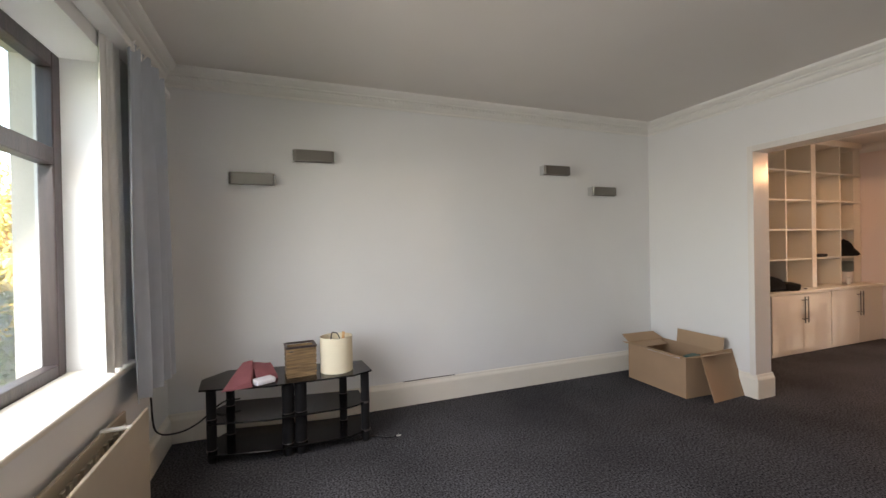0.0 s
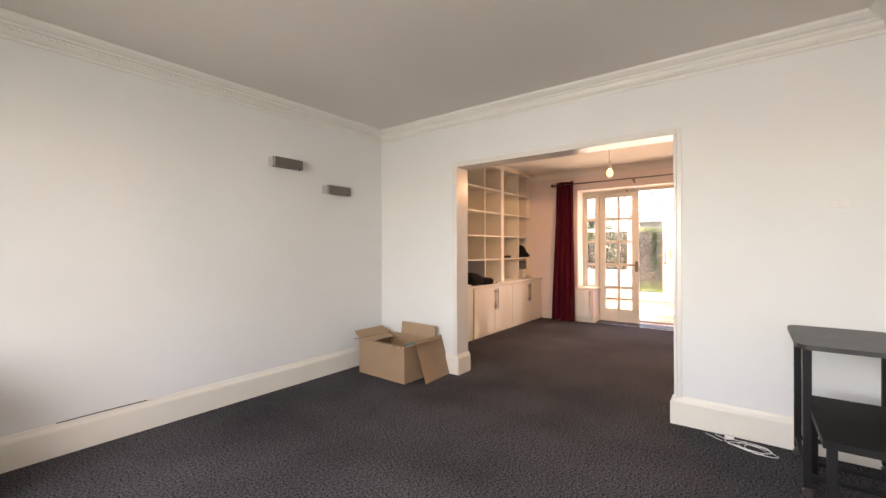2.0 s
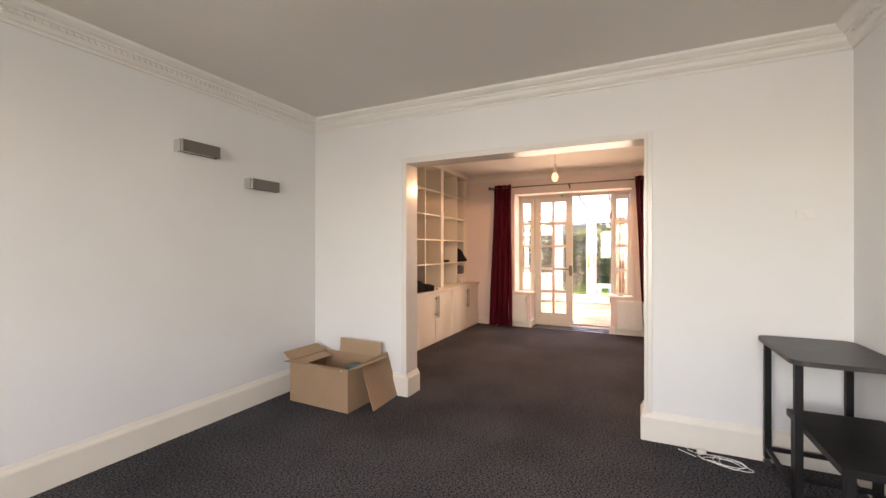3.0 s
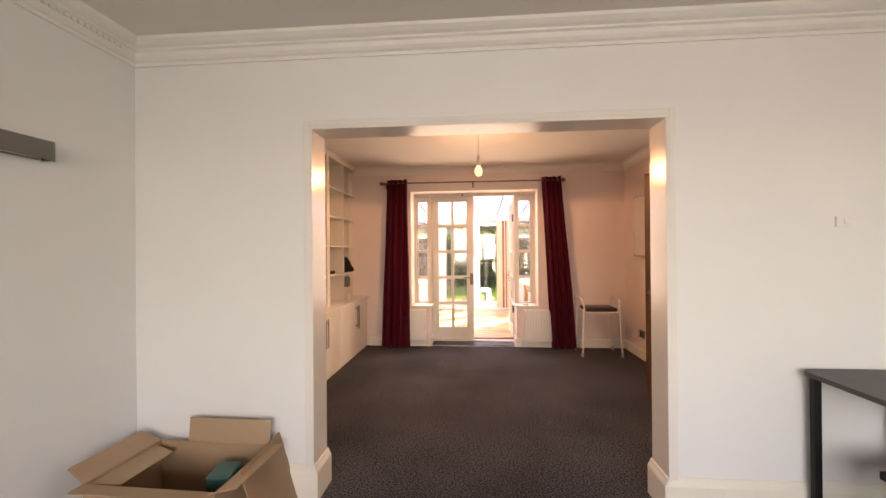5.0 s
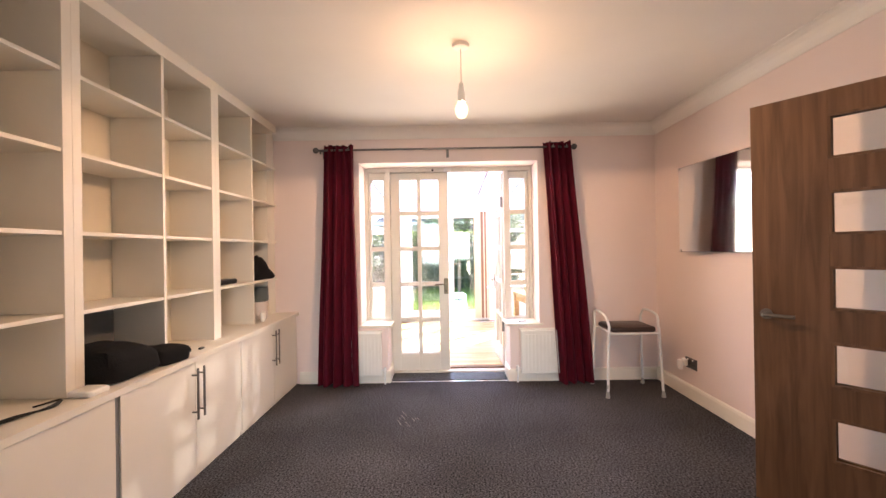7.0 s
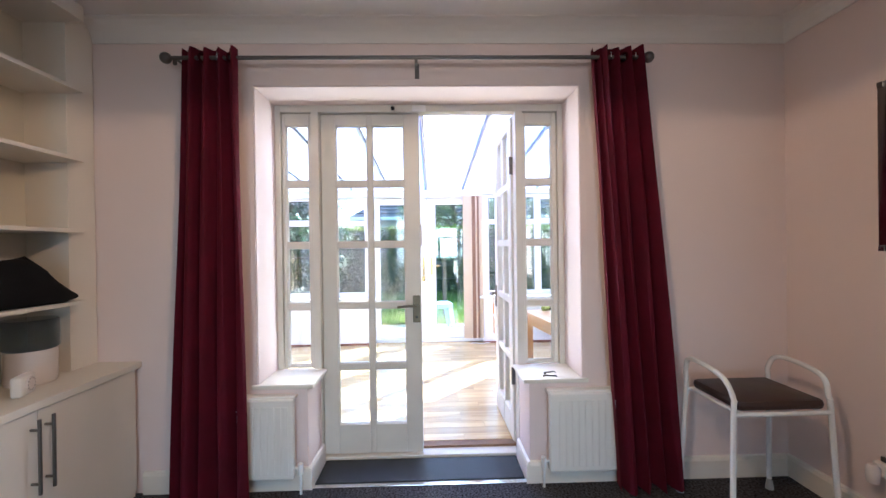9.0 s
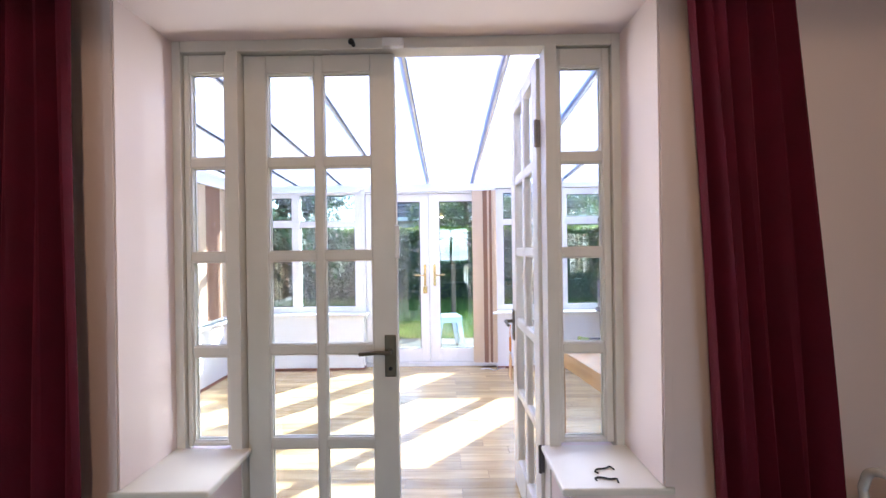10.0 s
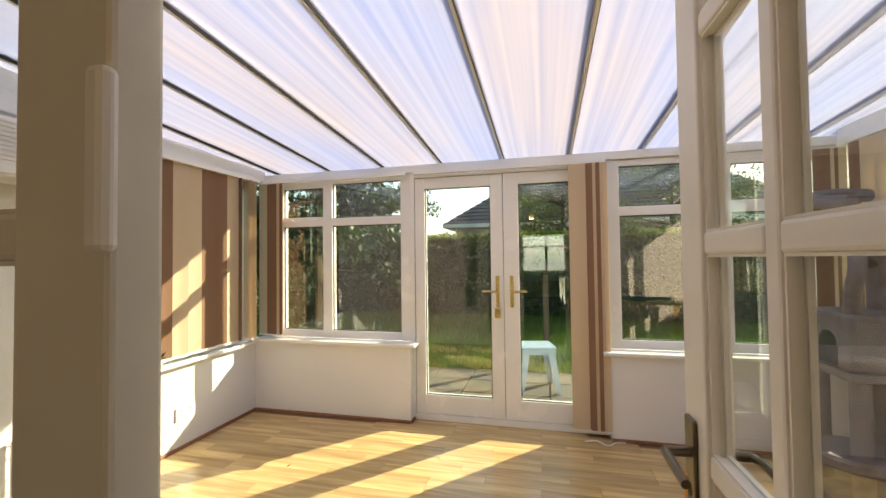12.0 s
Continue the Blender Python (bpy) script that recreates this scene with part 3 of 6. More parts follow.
lever_set(leaf, (7.328, 1.352, 0.925), 1, M_OLDBRASS, 0.165)
lever_set(leaf2, (-0.044, 0.56, 0.88), -1, M_OLDBRASS, 0.165)
lever_set(leaf2, (0.0, 0.56, 0.88), -1, M_OLDBRASS, 0.165, out=1.0)
bm = bmesh.new()
tube(bm, smooth_line([(-0.075, 0.50, 0.87), (-0.08, 0.49, 0.83), (-0.075, 0.50, 0.80)]), 0.002, 6)
box(bm, (-0.081, 0.492, 0.73), (-0.073, 0.516, 0.805), 0.003)
tagged(part("key_tag", bm, M_ORANGE), "small orange key tag hanging from the door handle", "key tag").matrix_world = leaf2.matrix_world
kt = bpy.data.objects["key_tag"]
bm = bmesh.new()
slab(bm, [(-0.032, -0.13), (0.032, -0.13), (0.034, -0.03), (0.016, 0.0), (-0.016, 0.0), (-0.034, -0.03)], 0.0, 0.004)
board = part("wooden_tag", bm, M_BEECH, kt, "pale wooden tag")
board.matrix_local = Matrix(((0, 0, 1, -0.079), (1, 0, 0, 0.504), (0, 1, 0, 0.715), (0, 0, 0, 1)))
bm = bmesh.new()
tube(bm, [(-0.077, 0.504, 0.735), (-0.078, 0.504, 0.705)], 0.002, 6)
part("split_ring", bm, M_CHROME, kt)
for z in (1.74, 0.42):
    bm = bmesh.new()
    box(bm, (-0.046, -0.006, z - 0.055), (0.0, 0.004, z + 0.055), 0.001)
    rod(bm, (-0.048, -0.006, z - 0.055), (-0.048, -0.006, z + 0.055), 0.007)
    part("hinge", bm, M_DARKSTEEL, leaf2)
bm = bmesh.new()
box(bm, (7.313, 1.310, 1.288), (7.3275, 1.329, 1.420), 0.006)
part("contact_sensor", bm, M_PLASTIC, leaf, "white plastic alarm contact")
bm = bmesh.new()
box(bm, (7.268, 1.28, 2.10), (7.2945, 1.36, 2.134), 0.004)
tagged(part("alarm_contact", bm, M_PLASTIC), "small white plastic alarm contact on the door head", "alarm sensor")
bm = bmesh.new()
rod(bm, (7.295, 1.475, 2.118), (7.26, 1.475, 2.118), 0.008)
ball(bm, (7.257, 1.475, 2.112), 0.012)
tagged(part("door_hook", bm, M_BLACKMETAL, smooth=True), "small black hook above the closed door", "hook")
structure(solid("trim_reveal", [((X2 - 0.004, RV0, 0.562), (FX0 - 0.001, RV0 + 0.004, RVZ - 0.004)), ((X2 - 0.004, RV1 - 0.004, 0.562), (FX0 - 0.001, RV1, RVZ - 0.004)), ((X2 - 0.004, RV0, RVZ - 0.004), (FX0 - 0.001, RV1, RVZ - 0.0002)), ((X2 - 0.009, RV0 - 0.028, 0.562), (X2 - 0.0005, RV0 - 0.001, RVZ + 0.028)), ((X2 - 0.009, RV1 + 0.001, 0.562), (X2 - 0.0005, RV1 + 0.028, RVZ + 0.028)), ((X2 - 0.009, RV0 - 0.001, RVZ + 0.001), (X2 - 0.0005, RV1 + 0.001, RVZ + 0.028))], M_PINK, bev=0.001), "pale pink painted lining and beading of the door recess", "trim")
structure(solid("window_sill_1", [((7.006, RV0 - 0.032, 0.537), (7.30, DR0 + 0.03, 0.560))], M_TRIM, bev=0.006), "cream painted window sill board", "sill")
structure(solid("window_sill_2", [((7.006, DR1 - 0.03, 0.537), (7.30, RV1 + 0.035, 0.560))], M_TRIM, bev=0.006), "cream painted window sill board", "sill")
tagged(solid("door_mat", [((7.042, DR0 + 0.022, 0.001), (7.284, DR1 - 0.022, 0.012))], M_RUBBER, bev=0.004), "black rubber mat lying in the door recess", "mat")
structure(solid("trim_threshold", [((7.010, DR0 + 0.02, 0.0), (7.040, DR1 - 0.02, 0.007))], M_CHROME, bev=0.003), "thin metal carpet edge strip", "threshold")

# ---- conservatory shell ----
# the conservatory's floor lies a little higher than the carpet
CZ = 0.04
built_before = set(scene.objects)


def raise_new():
    for ob in scene.objects:
        if ob not in built_before and ob.parent is None:
            ob.matrix_world = Matrix.Translation((0, 0, CZ)) @ ob.matrix_world


Z_EAVE, Z_TOP = 1.985, 2.20
structure(solid("floor_conservatory", [((X2B - 0.01, CYS - 0.2, -0.12), (X3 + 0.1, CYN + 0.2, -0.004))], M_OAKBASE), "oak laminate strip floor", "floor")
structure(solid("wall_conservatory_north", [((X2B, CYN, -0.05), (8.97, CYN + 0.16, 2.25)), ((8.97, CYN, -0.05), (X3 + 0.1, CYN + 0.16, 0.56))], M_WALL), "white painted conservatory wall", "wall")
structure(solid("wall_conservatory_south", [((X2B, CYS - 0.16, -0.05), (X3 + 0.1, CYS, 0.60))], M_WALL), "white painted dwarf wall", "wall")
structure(solid("wall_conservatory_east", [((10.09, 2.03, -0.05), (X3 + 0.12, CYN, 0.575)), ((10.09, CYS, -0.05), (X3 + 0.12, 0.60, 0.575))], M_WALL), "white painted dwarf walls under the garden windows", "wall")
structure(solid("window_sill_3", [((10.05, 1.985, 0.576), (X3 - 0.03, CYN - 0.001, 0.602)), ((10.05, CYS, 0.576), (X3 - 0.03, 0.645, 0.602)), ((8.97, CYN - 0.05, 0.562), (10.05, CYN + 0.03, 0.588)), ((X2B, CYS - 0.03, 0.602), (10.05, CYS + 0.05, 0.628))], M_UPVC, bev=0.006), "white plastic window sill boards", "sill")
skb = [(0, 0), (0.014, 0), (0.012, 0.012), (0.006, 0.018), (0, 0.02)]
bm = bmesh.new()
for a, b, o in (((X2B, CYN), (10.09, CYN), (0, -1)), ((10.09, 2.03), (10.09, CYN - 0.015), (-1, 0)), ((10.09, CYS), (10.09, 0.60), (-1, 0)), ((10.09, 2.03), (10.2, 2.03), (0, -1)), ((X2B, CYS), (10.09, CYS), (0, 1)), ((10.19, 0.60), (10.19, 2.03), (-1, 0))):
    sweep(bm, (*a, 0), (*b, 0), skb, (*o, 0))
structure(part("baseboard_3", bm, M_REDWOOD), "reddish brown wooden floor beading", "skirting")


def casement(name, label, y0, y1, z0, z1, cells, x0=X3 - 0.03, x1=X3 + 0.04, axis="y"):
    """A white frame with its panes: cells of (a, b, c, d); spans along y (or x) and z."""
    ob = thing(name, label, "window")
    ob["kind"] = "structure"
    bm = bmesh.new()

    def put(a, b, c, d, lo, hi, bev=0.004):
        if b - a < 1e-4 or d - c < 1e-4:
            return
        if axis == "y":
            box(bm, (lo, a, c), (hi, b, d), bev)
        else:
            box(bm, (a, lo, c), (b, hi, d), bev)
    cols = sorted({(a, b) for a, b, c, d in cells})
    edges = [y0] + [v for p in cols for v in p] + [y1]
    for k in range(0, len(edges), 2):
        put(edges[k], edges[k + 1], z0, z1, x0, x1)
    for a, b in cols:
        zs = [z0] + [v for p in sorted((c, d) for aa, bb, c, d in cells if (aa, bb) == (a, b)) for v in p] + [z1]
        for k in range(0, len(zs), 2):
            put(a - 0.001, b + 0.001, zs[k], zs[k + 1], x0 + 0.003, x1 - 0.003)
    part("window_frame", bm, M_UPVC, ob)
    for a, b, c, d in cells:
        bm = bmesh.new()
        put(a - 0.005, b + 0.005, c - 0.005, d + 0.005, (x0 + x1) / 2 - 0.003, (x0 + x1) / 2 + 0.003, 0)
        part("pane", bm, M_GARDENGLASS, ob).visible_shadow = False
        bm = bmesh.new()
        s = x0 + 0.006
        for p in ((a, a + 0.006, c, d), (b - 0.006, b, c, d), (a, b, c, c + 0.006), (a, b, d - 0.006, d)):
            put(*p, s + 0.012, s + 0.02, 0)
        part("gasket", bm, M_BLACKPLASTIC, ob)
    return ob


win_l = casement("window_3", "white plastic garden window with top lights", 2.055, CYN - 0.02, 0.602, 1.93, [(2.135, 2.74, 0.665, 1.535), (2.135, 2.74, 1.60, 1.885), (2.825, 3.205, 0.665, 1.535), (2.825, 3.205, 1.615, 1.86)])
win_r = casement("window_4", "white plastic garden window with top lights", CYS + 0.02, 0.585, 0.602, 1.93, [(-0.10, 0.503, 0.665, 1.535), (-0.10, 0.503, 1.60, 1.885), (-0.68, -0.19, 0.665, 1.535), (-0.68, -0.19, 1.615, 1.86)])
win_n = casement("window_5", "white plastic side window behind blinds", 9.0, 10.05, 0.588, 1.93, [(9.07, 9.50, 0.65, 1.86), (9.58, 9.98, 0.65, 1.86)], CYN + 0.03, CYN + 0.10, "x")
win_s = casement("window_6", "white plastic side window behind blinds", X2B, 10.19, 0.628, 1.93, [(X2B + 0.08 + 0.69 * k, X2B + 0.70 + 0.69 * k, 0.69, 1.86) for k in range(4)], CYS - 0.10, CYS - 0.03, "x")
bm = bmesh.new()
tube(bm, [(10.185, 3.10, 1.585), (10.16, 3.10, 1.585), (10.16, 3.19, 1.59)], 0.007)
part("window_latch", bm, M_PLASTIC, win_l)


def garden_door(y0, y1, glass_y, hand_y, toward):
    ob = casement("garden_door", "white plastic glazed garden door with a brass handle, closed", y0, y1, 0.05, 1.885, [(*glass_y, 0.192, 1.80)], X3 - 0.035, X3 + 0.035)
    del ob["kind"]
    tagged(ob, "white plastic glazed garden door with a brass handle, closed", "door", "pair of garden doors")
    bm = bmesh.new()
    box(bm, (X3 - 0.044, hand_y - 0.014, 0.88), (X3 - 0.034, hand_y + 0.014, 1.115), 0.004)
    part("lock_plate", bm, M_BRASS, ob)
    bm = bmesh.new()
    tube(bm, smooth_line([(X3 - 0.04, hand_y, 1.0), (X3 - 0.085, hand_y, 1.0), (X3 - 0.085, hand_y + toward * 0.03, 1.0), (X3 - 0.08, hand_y + toward * 0.11, 1.0)], 4), 0.009)
    part("lever_handle", bm, M_BRASS, ob, smooth=True)
    return ob


gd = garden_door(1.322, 2.012, (1.416, 1.933), 1.367, 1)
gd2 = garden_door(0.64, 1.318, (0.75, 1.205), 1.262, -1)
bm = bmesh.new()
box(bm, (X3 - 0.06, 1.345, 0.80), (X3 - 0.045, 1.390, 0.875), 0.004)
part("padlock", bm, M_BRASS, gd)
structure(solid("trim_garden_door_frame", [((X3 - 0.045, 0.587, 0.0), (X3 + 0.045, 0.637, 1.93)), ((X3 - 0.045, 2.015, 0.0), (X3 + 0.045, 2.053, 1.93)), ((X3 - 0.045, 0.637, 1.888), (X3 + 0.045, 2.015, 1.93)), ((X3 - 0.045, 0.637, 0.0), (X3 + 0.045, 2.015, 0.047))], M_UPVC, bev=0.004), "white plastic door frame", "door frame")

# roof: wall plate, eaves beam, glazing bars and fluted sheets
structure(solid("trim_eaves_beam", [((X3 - 0.06, CYS - 0.1, 1.932), (X3 + 0.12, CYN + 0.1, 1.99)), ((X2B, CYN - 0.035, 1.932), (X3 - 0.06, CYN + 0.12, 2.03)), ((X2B, CYS - 0.12, 1.932), (X3 - 0.06, CYS + 0.035, 2.03)), ((X2B, CYS, 2.12), (X2B + 0.05, CYN, 2.2))], M_UPVC, bev=0.006), "white plastic eaves beams of the lean-to roof", "beam")
structure(solid("wall_gable_fill", [((X2B, CYN + 0.02, 2.03), (X3 + 0.05, CYN + 0.10, 2.06)), ((X2B, CYS - 0.10, 2.03), (X3 + 0.05, CYS - 0.02, 2.06))], M_UPVC), "white plastic infill under the roof edge", "wall")
roof = thing("conservatory_roof", "milky polycarbonate lean-to roof on white glazing bars", "roof", (8.8, 1.3, 2.1))
roof["kind"] = "structure"
RS = (Z_EAVE + 0.005 - Z_TOP) / (X3 + 0.15 - X2B)
bars = [-0.64 + 0.489 * k for k in range(-1, 9)]
BAR_YS = [CYS - 0.1] + [y for y in bars if CYS < y < CYN] + [CYN + 0.1]
bm_keep = roof.matrix_world.inverted()


def sloped(name, y0, y1, lo, hi, material, x0=X2B, x1=X3 + 0.15):
    bm = bmesh.new()
    vs = [bm.verts.new(bm_keep @ Vector((x, y, Z_TOP + RS * (x - X2B) + d))) for x in (x0, x1) for y in (y0, y1) for d in (lo, hi)]
    for q in ((0, 1, 3, 2), (4, 6, 7, 5), (0, 2, 6, 4), (1, 5, 7, 3), (0, 4, 5, 1), (2, 3, 7, 6)):
        bm.faces.new([vs[k] for k in q])
    return part(name, bm, material, roof)


for k, (a, b) in enumerate(zip(BAR_YS, BAR_YS[1:])):
    sloped("roof_sheet", a + 0.008, b - 0.008, 0.012, 0.016, M_SHEET)
for y in BAR_YS:
    sloped("glazing_bar", y - 0.006, y + 0.006, -0.012, 0.006, M_UPVC)
    sloped("gasket", y - 0.0095, y - 0.0065, -0.008, 0.008, M_BLACKPLASTIC)
    sloped("bar_cap", y - 0.015, y + 0.015, 0.018, 0.03, M_UPVC)

# vertical blinds


def blind(name, label, slats, z0, z1, rail=None):
    """Hanging fabric slats: (x, y, turn, width, brown?)."""
    ob = thing(name, label, "blind")
    for x, y, turn, w, brown in slats:
        bm = bmesh.new()
        m = pose(x, y, 0, 0, 0, turn)
        n = 5
        cols = []
        for s in (-0.0008, 0.0008):
            cols.append([[bm.verts.new(m @ Vector((w * (k / (n - 1) - 0.5), s + 0.006 * math.sin(math.pi * k / (n - 1)), z))) for z in (z0, z1)] for k in range(n)])
        for c in cols:
            for u, v in zip(c, c[1:]):
                bm.faces.new((u[0], v[0], v[1], u[1]))
        part("slat", bm, M_BLINDBROWN if brown else M_BLINDCREAM, ob, smooth=True)
        bm = bmesh.new()
        box(bm, (-w / 2, -0.003, z0 - 0.012), (w / 2, 0.003, z0 + 0.004), 0.001)
        bmesh.ops.transform(bm, verts=bm.verts, matrix=m)
        part("weight", bm, M_PLASTIC, ob)
    if rail:
        bm = bmesh.new()
        box(bm, *rail, 0.003)
        part("head_rail", bm, M_UPVC, ob)
    return ob


blind("vertical_blind", "cream and brown fabric vertical blind, drawn across", [(9.06 + 0.116 * k, CYN - 0.048 + 0.005 * (k % 2), -7 - 2 * ((k * 7) % 3), 0.127, k in (0, 1, 4, 5)) for k in range(7)] + [(9.84, CYN - 0.05, 55, 0.12, 1), (9.93, CYN - 0.05, 70, 0.12, 0), (9.985, CYN - 0.05, 75, 0.1, 0)], 0.63, 1.90, ((8.99, CYN - 0.075, 1.90), (10.05, CYN - 0.036, 1.93)))
blind("vertical_blind", "cream and brown fabric vertical blind, pushed aside", [(10.135 - 0.002 * k, 3.36 - 0.032 * k, 78 - 3 * k, 0.1, k in (1, 2, 3, 5)) for k in range(6)], 0.63, 1.90, ((10.10, 2.06, 1.902), (10.14, 3.37, 1.93)))
blind("vertical_blind", "cream and brown fabric vertical blind, bunched beside the door", [(10.10, 0.79, 90, 0.12, 0)] + [(10.10 - 0.004 * (k % 2), 0.725 - 0.024 * k, 60 + 22 * (k % 2), 0.075, k in (0, 2)) for k in range(5)], 0.06, 1.90, ((10.10, 0.60, 1.902), (10.14, 2.0, 1.93)))
blind("vertical_blind", "cream and brown fabric vertical blind, pushed into the corner", [(10.12, -0.66 - 0.02 * k, 80, 0.09, k in (0, 2)) for k in range(5)], 0.64, 1.90)
blind("vertical_blind", "cream and brown fabric vertical blind, drawn across", [(8.2 + 0.098 * k, CYS + 0.055 + 0.004 * (k % 2), 8 + 3 * ((k * 5) % 3), 0.112, (k % 5 == 3)) for k in range(19)], 0.66, 1.90, ((8.1, CYS + 0.04, 1.90), (10.1, CYS + 0.075, 1.93)))

raise_new()

# ---- sitting room at the front ----
YN1 = YN
win = thing("window_7", "dark framed garden window over a deep sill", "window")
win["kind"] = "structure"
WX0, WX1 = -1.01, -0.95
solid("window_frame", [((WX0, -0.40, 0.70), (WX1, -0.33, 2.16)), ((WX0, 2.29, 0.70), (WX1, 2.36, 2.16)), ((WX0, -0.33, 0.70), (WX1, 2.29, 0.775)), ((WX0, -0.33, 2.09), (WX1, 2.29, 2.16)), ((WX0, -0.33, 1.66), (WX1, 2.29, 1.735)), ((WX0, 0.93, 0.775), (WX1, 1.01, 1.66)), ((WX0, 0.93, 1.735), (WX1, 1.01, 2.09))], M_DARKFRAME, win, 0.005)
for a, b in ((-0.33, 0.93), (1.01, 2.29)):
    for c, d in ((0.775, 1.66), (1.735, 2.09)):
        bm = bmesh.new()
        box(bm, (-0.982, a - 0.005, c - 0.005), (-0.978, b + 0.005, d + 0.005))
        part("pane", bm, M_GLASS, win).visible_shadow = False
structure(solid("window_sill_4", [((-0.95, -0.47, 0.698), (-0.715, 2.50, 0.725))], M_TRIM, bev=0.008), "cream painted deep window sill", "sill")
structure(solid("trim_curtain_track", [((-0.748, -0.5, 2.225), (-0.66, 3.0, 2.262))], M_PLASTIC, bev=0.006), "white curtain track above the window", "curtain track")


def drape(name, label, path, z0, z1, material, amp, waves, flare=1.0, header=True, parent=None, lean=0.0, seed=1):
    """A hanging curtain: folded cloth along a straight line from path[0] to path[1]; it widens by flare and slides by lean towards its hem."""
    a, b = Vector((*path[0], 0)), Vector((*path[1], 0))
    along = b - a
    n_dir = Vector((-along.y, along.x, 0)).normalized()
    rnd = random.Random(seed)
    ph = [rnd.uniform(-0.5, 0.5) for _ in range(waves * 2 + 3)]
    nu, nv = waves * 10, 16
    bm = bmesh.new()
    grid = []
    for side in (-0.0015, 0.0015):
        rows = []
        for j in range(nv + 1):
            t = j / nv
            z = z1 + (z0 - z1) * t
            row = []
            for i in range(nu + 1):
                u = i / nu
                k = u * waves
                s = math.sin(2 * math.pi * k + 0.5 * ph[int(k * 2) % len(ph)] + 0.35 * math.sin(3 * t + k))
                fold = amp * (0.75 + 0.5 * ph[int(k) % len(ph)]) * (s + 0.25 * math.sin(4 * math.pi * k + 2 * t)) * (0.75 + 0.35 * t)
                w = 1 + (flare - 1) * t
                p = a + along * (0.5 + (u - 0.5) * w + 0.012 * math.sin(7 * t + 9 * u)) + along.normalized() * lean * t + n_dir * (fold + side)
                row.append(bm.verts.new((p.x, p.y, z + 0.006 * math.sin(5 * u * waves))))
            rows.append(row)
        grid.append(rows)
    for rows in grid:
        for r, q in zip(rows, rows[1:]):
            for i in range(nu):
                bm.faces.new((r[i], r[i + 1], q[i + 1], q[i]))
    for j in range(nv):
        for i in (0, nu):
            bm.faces.new((grid[0][j][i], grid[0][j + 1][i], grid[1][j + 1][i], grid[1][j][i]))
    for i in range(nu):
        for j in (0, nv):
            bm.faces.new((grid[0][j][i], grid[0][j][i + 1], grid[1][j][i + 1], grid[1][j][i]))
    return part(name, bm, material, parent, smooth=True)


cg = thing("curtain", "blue grey cotton curtain drawn open, hanging to just below the sill", "curtain", (-0.68, 2.72, 0.5))
inv = cg.matrix_world.inverted()
for nm, path, z0, z1, m, amp, wv, fl, ln in (("cloth", ((-0.665, 2.29), (-0.655, 2.78)), 0.55, 2.26, M_GREYCURTAIN, 0.034, 4, 1.12, 0.05), ("lining", ((-0.735, 2.16), (-0.735, 2.36)), 0.735, 2.24, M_VOILE, 0.016, 3, 1.0, 0.0)):
    ob = drape(nm, "", path, z0, z1, m, amp, wv, fl, parent=cg, lean=ln)
    ob.data.transform(inv)
for k in range(9):
    bm = bmesh.new()
    rod(bm, (-0.665, 2.31 + 0.052 * k, 2.235), (-0.645, 2.31 + 0.052 * k, 2.262), 0.006, n=6)
    part("curtain_hook", bm, M_PLASTIC, cg).data.transform(inv)


def radiator(name, label, x_face, out, y0, y1, z0, z1, flutes=True, thick=0.055):
    """A steel panel radiator on a wall that faces along x."""
    ob = thing(name, label, "radiator", (x_face, (y0 + y1) / 2, z0))
    inv = ob.matrix_world.inverted()
    xa, xb = x_face + out * 0.03, x_face + out * (0.03 + thick)
    bm = bmesh.new()
    box(bm, (min(xa, xb), y0, z0), (max(xa, xb), y1, z1), 0.008)
    part("panel", bm, M_RADIATOR, ob).data.transform(inv)
    if flutes:
        n = int((y1 - y0 - 0.04) / 0.035)
        for k in range(n):
            y = y0 + 0.025 + k * 0.035
            bm = bmesh.new()
            box(bm, (min(xb, xb + out * 0.006), y, z0 + 0.03), (max(xb, xb + out * 0.006), y + 0.022, z1 - 0.035), 0.003)
            part("flute", bm, M_RADIATOR, ob).data.transform(inv)
    bm = bmesh.new()
    lo, hi = min(x_face, xb) if out > 0 else xb - 0.004, max(x_face, xb) + (0.004 if out > 0 else 0)
    box(bm, (lo + 0.02, y0 - 0.006, z1 - 0.004), (hi, y1 + 0.006, z1 + 0.012), 0.004)
    part("top_grille", bm, M_RADIATOR, ob).data.transform(inv)
    for y in (y0 - 0.03, y1 + 0.03):
        bm = bmesh.new()
        rod(bm, ((xa + xb) / 2, y, -0.01), ((xa + xb) / 2, y, z0 + 0.05), 0.0075)
        rod(bm, ((xa + xb) / 2, y, z0 + 0.05), ((xa + xb) / 2, y0 if y < y0 else y1, z0 + 0.05), 0.0075)
        rod(bm, ((xa + xb) / 2, y, z0 + 0.02), ((xa + xb) / 2, y, z0 + 0.075), 0.014)
        part("valve_pipe", bm, M_WHITETUBE, ob, smooth=True).data.transform(inv)
    return ob


